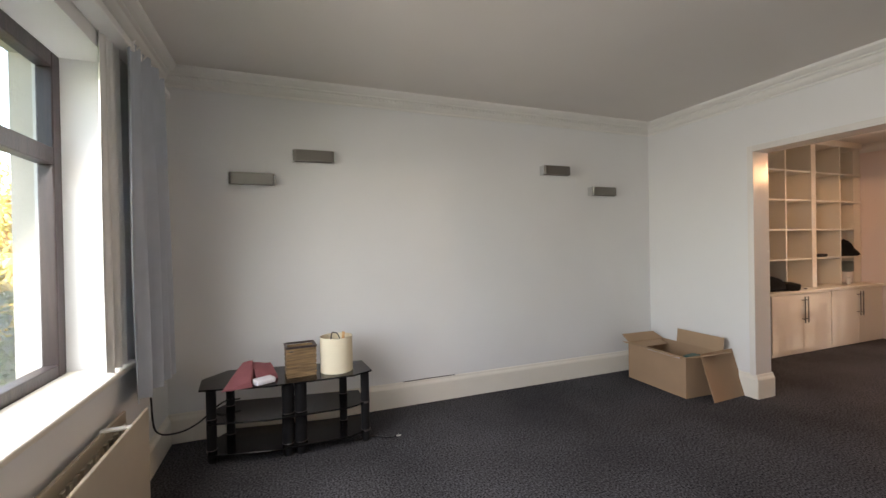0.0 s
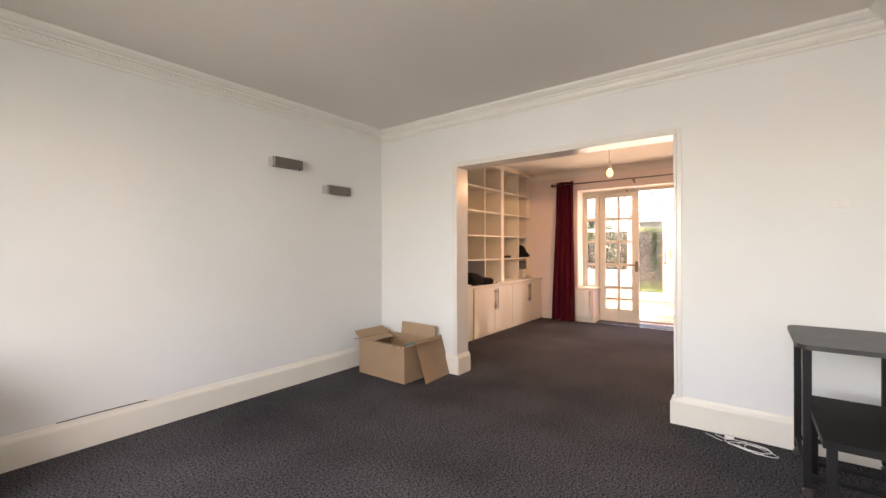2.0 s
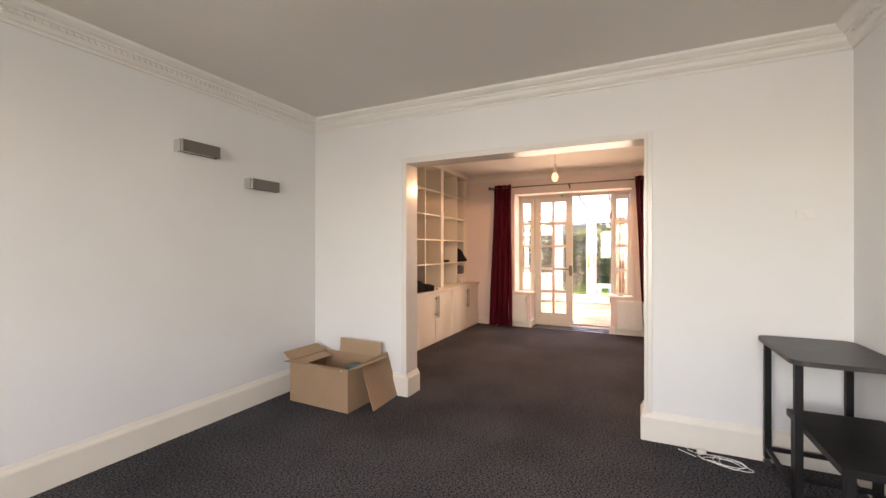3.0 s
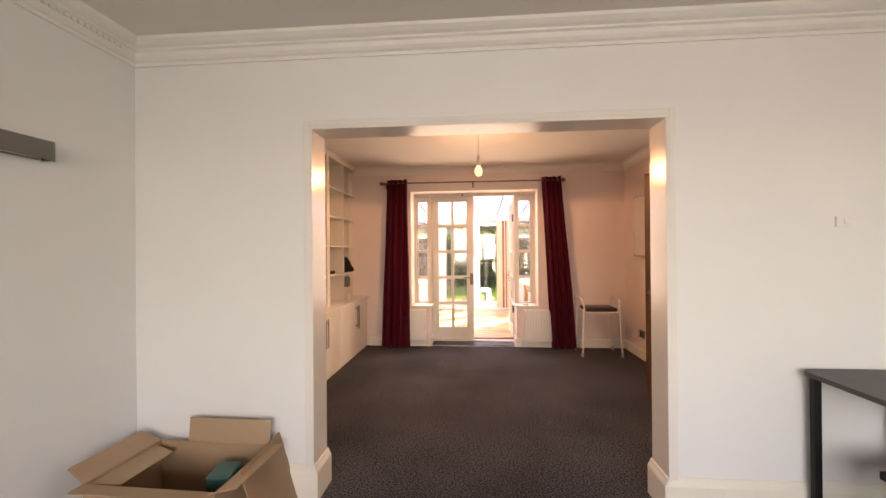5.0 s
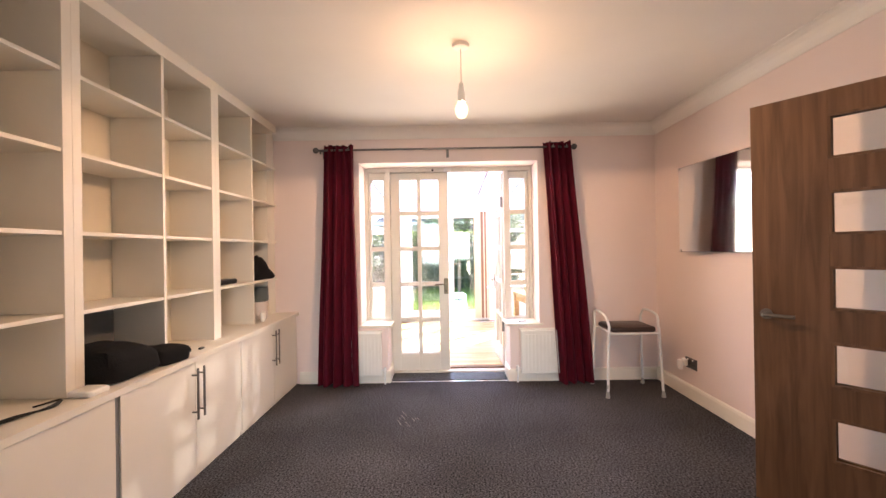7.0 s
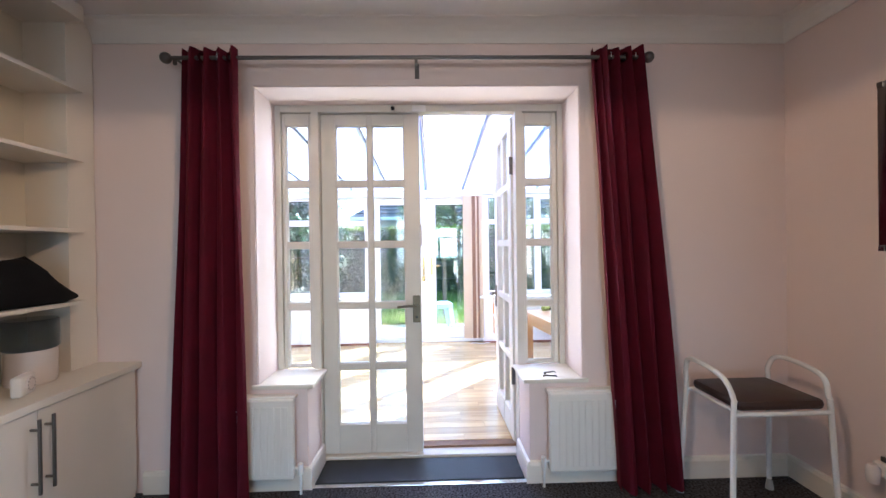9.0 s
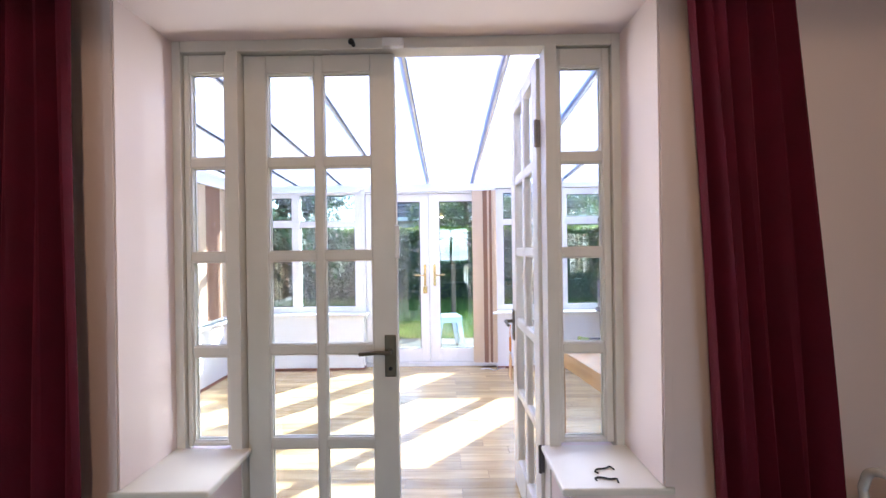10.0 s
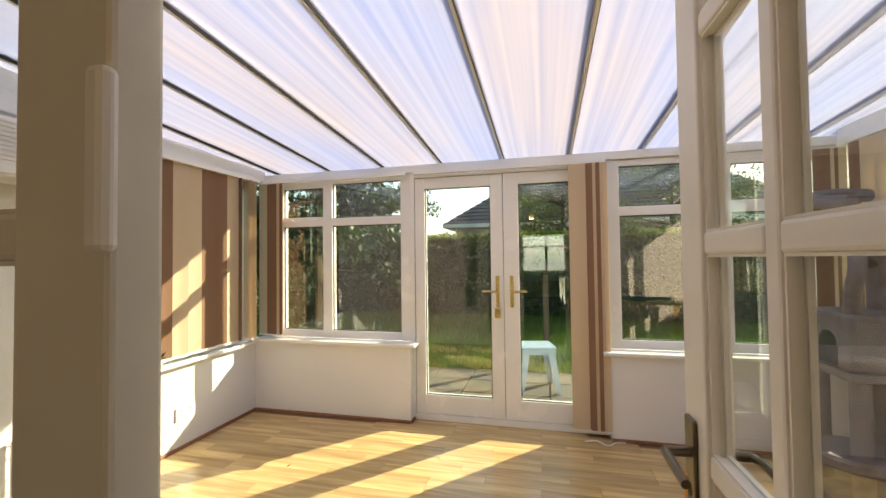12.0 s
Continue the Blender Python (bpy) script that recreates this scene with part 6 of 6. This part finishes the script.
wall_plate("wall_socket", "white double wall socket low on the conservatory wall", "socket", (9.385, CYN, 0.235), (0.15, 0.088), (0, -1, 0), M_PLASTIC, 2)
bm = bmesh.new()
tube(bm, smooth_line([(10.03, 0.78, 0.008), (10.05, 0.70, 0.008), (9.99, 0.64, 0.008), (10.05, 0.58, 0.008), (10.06, 0.52, 0.008)]), 0.004, 6)
tagged(part("blind_chain", bm, M_PLASTIC), "white bead chain of the blind trailing on the floor", "chain")
bm = bmesh.new()
for x, y, a in ((8.62, 1.55, 0.3), (8.66, 1.57, 1.4), (9.3, 2.55, 0.0)):
    box(bm, (x, y, 0.0005), (x + 0.03, y + 0.006, 0.003), 0, Matrix.Rotation(a, 3, "Z"))
tagged(part("floor_crumbs", bm, M_BLACKPLASTIC), "a few dark crumbs on the laminate floor", "crumbs", kind="stuff")

raise_new()

# ---- gardens ----


def leaf_material(name, a, b):
    m = mat(name, a, 0.5, var=0.3, scale=2.0, bump=0)
    nt = m.node_tree
    g, mix = nt.nodes.new("ShaderNodeNewGeometry"), nt.nodes.new("ShaderNodeMix")
    mix.data_type = "RGBA"
    mix.inputs[6].default_value, mix.inputs[7].default_value = (*a, 1), (*b, 1)
    nt.links.new(g.outputs["Random Per Island"], mix.inputs[0])
    for n in nt.nodes:
        if n.bl_idname == "ShaderNodeHueSaturation":
            nt.links.new(mix.outputs[2], n.inputs["Color"])
    return translucent(m, 0.4)


L_HEDGE = leaf_material("privet_leaf", (0.028, 0.06, 0.016), (0.11, 0.16, 0.03))
L_CONIFER = leaf_material("cypress_spray", (0.012, 0.03, 0.014), (0.04, 0.075, 0.03))
L_TREE = leaf_material("broad_leaf", (0.03, 0.065, 0.018), (0.13, 0.17, 0.05))
L_AUTUMN = leaf_material("yellowing_leaf", (0.20, 0.20, 0.03), (0.50, 0.32, 0.06))
# privet leaf with the sunlit yellow-green put into its colour
L_SUNLIT = leaf_material("sunlit_privet_leaf", (0.12, 0.20, 0.03), (0.34, 0.36, 0.06))
L_GRASS = leaf_material("lawn_blade", (0.07, 0.15, 0.02), (0.20, 0.28, 0.05))


def leaves(name, centres, size, material, parent=None, seed=1, droop=0.0, stretch=1.6):
    """Many small folded leaves at the given places, in one mesh."""
    rg = np.random.default_rng(seed)
    n = len(centres)
    d = rg.normal(size=(n, 3))
    d[:, 2] -= droop
    d /= np.linalg.norm(d, axis=1)[:, None]
    s = np.cross(d, rg.normal(size=(n, 3)))
    s /= np.linalg.norm(s, axis=1)[:, None]
    u = np.cross(d, s)
    sz = size * rg.uniform(0.6, 1.3, (n, 1))
    v = np.stack([centres, centres + d * sz * stretch * 0.5 + s * sz * 0.5 + u * sz * 0.12, centres + d * sz * stretch, centres + d * sz * stretch * 0.5 - s * sz * 0.5 + u * sz * 0.12], 1).reshape(-1, 3)
    f = np.arange(4 * n).reshape(-1, 4)
    me = bpy.data.meshes.new(name)
    me.from_pydata(v.tolist(), [], np.concatenate([f[:, [0, 1, 2]], f[:, [0, 2, 3]]]).tolist())
    me.materials.append(material)
    ob = new(name, me)
    ob.parent = parent
    return ob


def hedge(name, label, lo, hi, n, size, material, seed, core=0.75, wavy=1.0, sunlit_top=0):
    """A clipped hedge: leaves thickest near its faces, round stems and a dark block for its shaded inside."""
    rg = np.random.default_rng(seed)
    ob = thing(name, label, "hedge", ((lo[0] + hi[0]) / 2, (lo[1] + hi[1]) / 2, lo[2]))
    inv = ob.matrix_world.inverted()
    lo, hi = np.array(lo), np.array(hi)
    p = rg.uniform(0, 1, (n, 3))
    face = rg.integers(0, 3, n)
    depth = np.abs(rg.normal(0, 0.10, n))
    pick = rg.uniform(0, 1, n) < 0.8
    for k, ax in ((0, 0), (1, 2), (2, 1)):
        sel = (face == k) & pick
        side = np.where(rg.uniform(0, 1, n) < (0.75 if k != 1 else 0.0), 0.0, 1.0)
        p[sel, ax] = np.abs(side[sel] - np.minimum(depth[sel], 0.5))
    pts = lo + p * (hi - lo)
    wob = 0.12 * np.sin(pts[:, 1] * 1.7 + seed) + 0.08 * np.sin(pts[:, 1] * 5.1) + 0.05 * np.sin(pts[:, 0] * 6)
    pts[:, 2] += wob * wavy * p[:, 2]
    pts[:, 0] += 0.10 * np.sin(pts[:, 1] * 2.3 + pts[:, 2] * 3)
    leaves("leaves", pts, size, material, ob, seed).data.transform(inv)
    # paler leaves along the top, their colour standing in for sunlight there
    if sunlit_top:
        q = np.stack([rg.uniform(lo[0] - 0.05, hi[0], sunlit_top), rg.uniform(lo[1], hi[1], sunlit_top), hi[2] - 0.03 + np.abs(rg.normal(0, 0.045, sunlit_top))], 1)
        leaves("sunlit_top_leaves", q, size, L_SUNLIT, ob, seed + 1).data.transform(inv)
    bm = bmesh.new()
    rnd = random.Random(seed)
    for k in range(int((hi[1] - lo[1]) * 3)):
        y = rnd.uniform(lo[1], hi[1])
        x = (lo[0] + hi[0]) / 2 + rnd.uniform(-0.2, 0.2)
        rod(bm, (x, y, lo[2] - 0.02), (x + rnd.uniform(-0.2, 0.2), y + rnd.uniform(-0.3, 0.3), hi[2] - 0.15), 0.03, 0.008, n=6)
    part("stems", bm, M_BARK, ob).data.transform(inv)
    # solid dark block gives the shaded depth behind the leaves
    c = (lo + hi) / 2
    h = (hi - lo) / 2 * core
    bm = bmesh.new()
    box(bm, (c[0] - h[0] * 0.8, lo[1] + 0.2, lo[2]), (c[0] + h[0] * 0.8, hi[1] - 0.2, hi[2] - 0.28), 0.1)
    part("shaded_core", bm, M_LEAFDARK, ob).data.transform(inv)
    return ob


def tree(name, label, at, height, crown_r, n, size, material, seed, crown_z=0.62, droop=0.0, squash=0.8, bare=0.3):
    """A tapered trunk with limbs, and a crown of leaf clumps set at the limbs' ends."""
    rnd = random.Random(seed)
    ob = thing(name, label, "tree", at)
    bm = bmesh.new()
    tube_pts = [(0, 0, 0), (0.05, 0.03, height * 0.25), (-0.03, 0.06, height * 0.5), (0.02, 0.0, height * 0.8)]
    for a, b, r, r2 in zip(tube_pts, tube_pts[1:], (0.14, 0.10, 0.06), (0.10, 0.06, 0.02)):
        rod(bm, a, b, r * height / 4, r2 * height / 4, n=8)
    ends = []
    for k in range(30):
        z = height * rnd.uniform(bare, 0.85)
        a = rnd.uniform(0, 6.283)
        reach = crown_r * rnd.uniform(0.45, 1.0) * (1.0 - 0.75 * max(0, (z / height - crown_z)) / (1 - crown_z))
        e = Vector((math.cos(a) * reach, math.sin(a) * reach, z + height * rnd.uniform(0.02, 0.16) - droop * reach * 0.4))
        rod(bm, (0, 0, z), e, 0.03 * height / 4, 0.006, n=5)
        ends.append(e)
    part("trunk", bm, M_BARK, ob)
    rg = np.random.default_rng(seed)
    pts = []
    per = n // len(ends)
    for e in ends:
        r = crown_r * rg.uniform(0.22, 0.42)
        q = rg.normal(size=(per, 3))
        q /= np.linalg.norm(q, axis=1)[:, None]
        q *= (rg.uniform(0.25, 1, (per, 1)) ** 0.5) * r
        q[:, 2] *= squash
        pts.append(q + np.array(e))
    leaves("crown", np.concatenate(pts), size, material, ob, seed, droop)
    return ob


GZ = -0.15
structure(solid("ground", [((-400, -400, GZ - 0.3), (400, 400, GZ))], M_SOIL), "rough lawn and soil round the house", "ground")
hedge("garden_hedge", "tall clipped dark green hedge across the garden", (17.2, -10, GZ), (18.2, 12, 1.86), 66000, 0.06, L_HEDGE, 3, wavy=0.2, sunlit_top=9000)
hedge("side_hedge", "dense dark green hedge along the garden side", (10.6, 6.0, GZ), (17.2, 7.0, 2.2), 26000, 0.06, L_CONIFER, 5)
for k, (at, h, r, n, sz, m, sd, lab, sq, dr_) in enumerate((
        ((19.6, 6.2, GZ), 5.6, 2.0, 9000, 0.07, L_CONIFER, 11, "dark cypress tree with drooping sprays behind the hedge", 0.5, 0.8),
        ((12.9, 4.4, GZ), 4.2, 1.35, 9000, 0.07, L_CONIFER, 14, "dark cypress tree with drooping sprays beside the lawn", 0.5, 0.8),
        ((19.8, 9.6, GZ), 6.0, 2.2, 7000, 0.08, L_CONIFER, 12, "dark cypress tree with drooping sprays behind the hedge", 0.5, 0.8),
        ((19.8, 0.4, GZ), 5.4, 2.0, 9000, 0.055, L_TREE, 21, "green broadleaved tree behind the hedge", 0.8, 0.0),
        ((19.3, -2.4, GZ), 4.8, 1.8, 9000, 0.05, L_TREE, 22, "green broadleaved tree behind the hedge", 0.8, 0.0))):
    tree("tree", lab, at, h, r, n, sz, m, sd, droop=dr_, squash=sq)
hedge("garden_shrub", "loose low shrub at the foot of the hedge", (16.3, -5.0, GZ), (17.2, 0.7, 0.75), 7000, 0.045, L_TREE, 8, 0.4)

# neighbouring house beyond the hedge
nb = thing("neighbour_house", "single storey house with a dark slate hipped roof", "house", (25, -2, GZ))
solid("wall", [((-3, -5.5, 0), (3, 6.2, 2.75))], M_RENDER, nb)
bm = bmesh.new()
e0, e1, y0, y1, ze, zr, hip = -3.4, 3.4, -5.9, 6.6, 2.7, 5.2, 3.3
quads = [[(e0, y0, ze), (e0, y1, ze), (0, y1 - hip, zr), (0, y0 + hip, zr)], [(e1, y1, ze), (e1, y0, ze), (0, y0 + hip, zr), (0, y1 - hip, zr)], [(e0, y1, ze), (e1, y1, ze), (0, y1 - hip, zr), (0, y1 - hip, zr)], [(e1, y0, ze), (e0, y0, ze), (0, y0 + hip, zr), (0, y0 + hip, zr)]]
n = 16
for q in quads:
    a, b, c, d = (Vector(v) for v in q)
    nrm = (b - a).cross(d - a).normalized()
    if nrm.z < 0:
        nrm = -nrm
    for k in range(n):
        t0, t1 = k / n, (k + 1.15) / n
        p = [a.lerp(d, t0) + nrm * 0.05, b.lerp(c, t0) + nrm * 0.05, b.lerp(c, min(t1, 1)), a.lerp(d, min(t1, 1))]
        vs = [bm.verts.new(v) for v in p] + [bm.verts.new(v) for v in (a.lerp(d, t0), b.lerp(c, t0))]
        bm.faces.new(vs[:4]), bm.faces.new((vs[0], vs[4], vs[5], vs[1]))
part("roof", bm, M_SLATE, nb, "dark slate courses")
solid("fascia", [((-3.42, -5.9, 2.58), (-3.38, 6.6, 2.72)), ((-3.4, 6.58, 2.58), (3.4, 6.62, 2.72))], M_UPVC, nb)
for y in (-3.0, 0.5, 3.8):
    w = solid("window", [((-3.03, y - 0.6, 1.0), (-2.98, y + 0.6, 2.1))], M_UPVC, nb)
    for s in (-1, 1):
        solid("pane", [((-3.045, y + s * 0.29 - 0.25, 1.06), (-3.035, y + s * 0.29 + 0.25, 2.04))], M_BLACKGLASS, w)

# pale blue plastic stool on the patio
ps = thing("plastic_stool", "pale blue moulded plastic stool standing on the patio", "stool", (11.66, 1.13, GZ + 0.032), turn=12)
bm = bmesh.new()
box(bm, (-0.18, -0.18, 0.445), (0.18, 0.18, 0.475), 0.014)
part("seat", bm, M_BLUEPLASTIC, ps)
bm = bmesh.new()
for a, b in (((-0.17, -0.17), (0.17, -0.17)), ((0.17, -0.17), (0.17, 0.17)), ((0.17, 0.17), (-0.17, 0.17)), ((-0.17, 0.17), (-0.17, -0.17))):
    lo, hi = (min(a[0], b[0]) - 0.006, min(a[1], b[1]) - 0.006, 0.395), (max(a[0], b[0]) + 0.006, max(a[1], b[1]) + 0.006, 0.447)
    box(bm, lo, hi, 0.003)
part("skirt", bm, M_BLUEPLASTIC, ps)
for sx in (-1, 1):
    for sy in (-1, 1):
        bm = bmesh.new()
        a, b = Vector((sx * 0.165, sy * 0.165, 0.44)), Vector((sx * 0.215, sy * 0.215, 0.0))
        vs = []
        for p, w in ((a, 0.075), (b, 0.046)):
            vs.append([bm.verts.new(p + Vector(o)) for o in ((0, 0, 0), (-sx * w, 0, 0), (-sx * w, -sy * 0.006, 0), (-sx * 0.006, -sy * 0.006, 0), (-sx * 0.006, -sy * w, 0), (0, -sy * w, 0))])
        for k in range(6):
            bm.faces.new((vs[0][k], vs[0][(k + 1) % 6], vs[1][(k + 1) % 6], vs[1][k]))
        bm.faces.new(vs[0]), bm.faces.new(vs[1])
        part("leg", bm, M_BLUEPLASTIC, ps)

# bird table
bt = thing("bird_table", "weathered wooden bird table with a small pitched roof", "bird table", (12.85, 1.02, GZ), turn=8)
solid("post", [((-0.035, -0.035, 0.0), (0.035, 0.035, 1.28))], M_TIMBER, bt, 0.004)
solid("tray", [((-0.2, -0.24, 1.28), (0.2, 0.24, 1.30)), ((-0.2, -0.25, 1.29), (0.2, -0.23, 1.335)), ((-0.2, 0.23, 1.29), (0.2, 0.25, 1.335)), ((-0.21, -0.25, 1.29), (-0.19, 0.25, 1.335)), ((0.19, -0.25, 1.29), (0.21, 0.25, 1.335))], M_TIMBER, bt, 0.002)
for sx in (-1, 1):
    for sy in (-1, 1):
        solid("upright", [((sx * 0.17 - 0.014, sy * 0.2 - 0.014, 1.30), (sx * 0.17 + 0.014, sy * 0.2 + 0.014, 1.56))], M_TIMBER, bt)
for s in (-1, 1):
    bm = bmesh.new()
    vs = [bm.verts.new((x, y, z + d)) for d in (0, 0.014) for x, y, z in ((-0.26, s * 0.31, 1.52), (0.26, s * 0.31, 1.52), (0.26, 0, 1.72), (-0.26, 0, 1.72))]
    for q in ((3, 2, 1, 0), (4, 5, 6, 7), (0, 1, 5, 4), (1, 2, 6, 5), (2, 3, 7, 6), (3, 0, 4, 7)):
        bm.faces.new([vs[k] for k in q])
    part("roof_board", bm, M_TIMBER, bt)
wc = thing("wind_chime", "metal tube wind chime hanging from the bird table", "wind chime", (12.70, 0.80, 1.02))
for k in range(5):
    bm = bmesh.new()
    a = k * 1.257
    rod(bm, (0.03 * math.cos(a), 0.03 * math.sin(a), -0.22 - 0.03 * k), (0.03 * math.cos(a), 0.03 * math.sin(a), 0.0), 0.008, n=8)
    part("chime_tube", bm, M_CHROME, wc)
bm = bmesh.new()
lathe(bm, [(0.045, 0.0), (0.045, 0.012), (0.0, 0.014)], n=14)
tube(bm, smooth_line([(0, 0, 0.01), (0.02, 0.05, 0.10), (0.06, 0.03, 0.14)]), 0.003, 6)
part("hanger", bm, M_TIMBER, wc)

# lawn
rg = np.random.default_rng(4)
n = 60000
gx = np.stack([12.3 + 5.0 * rg.uniform(0, 1, n) ** 1.5, rg.uniform(-5.0, 7.0, n), np.full(n, GZ)], 1)
hgt = rg.uniform(0.05, 0.22, (n, 1)) * (0.7 + 0.5 * np.sin(gx[:, :1] * 3.1 + gx[:, 1:2] * 2.3) ** 2)
lean = rg.normal(0, 0.05, (n, 3)) * np.array([1, 1, 0])
sd3 = rg.normal(size=(n, 3)) * np.array([1, 1, 0])
sd3 *= 0.006 / np.linalg.norm(sd3, axis=1)[:, None]
v = np.stack([gx - sd3, gx + sd3, gx + lean + np.array([0, 0, 1]) * hgt], 1).reshape(-1, 3)
me = bpy.data.meshes.new("grass")
me.from_pydata(v.tolist(), [], np.arange(3 * n).reshape(-1, 3).tolist())
me.materials.append(L_GRASS)
tagged(new("grass", me), "rough green lawn grass before the hedge", "grass", kind="stuff")

# front garden seen through the dark framed window
hedge("front_hedge", "yellowing autumn hedge in the front garden", (-7.0, 3.5, GZ), (-5.8, 12, 1.75), 16000, 0.08, L_AUTUMN, 31)
for at, h, r, m, sd in (((-4.3, 7.4, GZ), 2.3, 1.3, L_AUTUMN, 41), ((-6.0, 9.6, GZ), 2.9, 1.8, L_AUTUMN, 43)):
    tree("tree", "yellow and orange autumn tree in the front garden", at, h, r, 8000, 0.08, m, sd, bare=0.12)
hedge("front_shrub", "low green shrub border in the front garden", (-4.6, 3.2, GZ), (-3.0, 8.6, 0.75), 12000, 0.06, L_TREE, 33, 0.5)
structure(solid("wall_outer_west", [((-1.13, 2.36, GZ), (X0 - 0.3, 4.0, 3.0)), ((-1.13, -2, GZ), (X0 - 0.3, -0.40, 3.0)), ((-1.13, -0.4, GZ), (X0 - 0.3, 2.36, 0.69)), ((-1.13, -0.4, 2.16), (X0 - 0.3, 2.36, 3.0))], M_RENDER), "beige rendered outer wall round the window", "wall")
structure(solid("roof_cover", [((-1.6, YS - 1.4, 2.70), (X2 + 0.0, 4.2, 2.78))], M_SLATE), "flat dark roof covering over the rooms", "roof")

# ---- pieces of floors and pavements ----
fl = bpy.data.objects["floor_conservatory"]
PW, PL, TH = 0.0925, 0.62, 0.0035


def plank_mesh(length):
    bm = bmesh.new()
    box(bm, (0, 0, -TH), (PW - 0.0012, length - 0.0012, 0.0))
    return mesh_of("plank", bm, M_OAK)


cache = {}
rnd = random.Random(77)
x, row = X2B + 0.052, 0
while x < X3 - 0.02:
    y = CYS + 0.0
    first = True
    while y < CYN - 0.01:
        ln = PL * (0.25 + 0.25 * ((row * 5) % 4)) if first and row % 4 else PL
        ln = round(min(ln, CYN - y), 3)
        first = False
        if x + PW > 10.09 and (y > 2.03 - 0.3 or y < 0.3):
            if y + ln > 2.03:
                ln = round(2.03 - y, 3)
            if y < 0.60:
                y += ln
                continue
        if ln < 0.03:
            break
        if ln not in cache:
            cache[ln] = plank_mesh(ln)
        ob = new("plank", cache[ln])
        ob.parent = fl
        ob.location = (x, y, 0.0)
        y += ln
        if x + PW > 10.09 and y >= 2.03:
            break
    x += PW
    row += 1

patio = structure(solid("pavement", [((X3 + 0.12, -4, GZ - 0.1), (12.35, 7, GZ + 0.004))], M_SOIL), "weathered patio of square paving slabs", "pavement")
bm = bmesh.new()
box(bm, (0, 0, 0), (0.437, 0.437, 0.028), 0.006)
slab_me = mesh_of("paving_slab", bm, M_SLAB)
for i in range(4):
    for j in range(20):
        ob = new("paving_slab", slab_me)
        ob.parent = patio
        ob.matrix_world = pose(10.50 + 0.45 * i, -2.6 + 0.45 * j, GZ + 0.004 + rnd.uniform(0, 0.004), rnd.uniform(-0.4, 0.4), rnd.uniform(-0.4, 0.4), rnd.uniform(-0.5, 0.5))
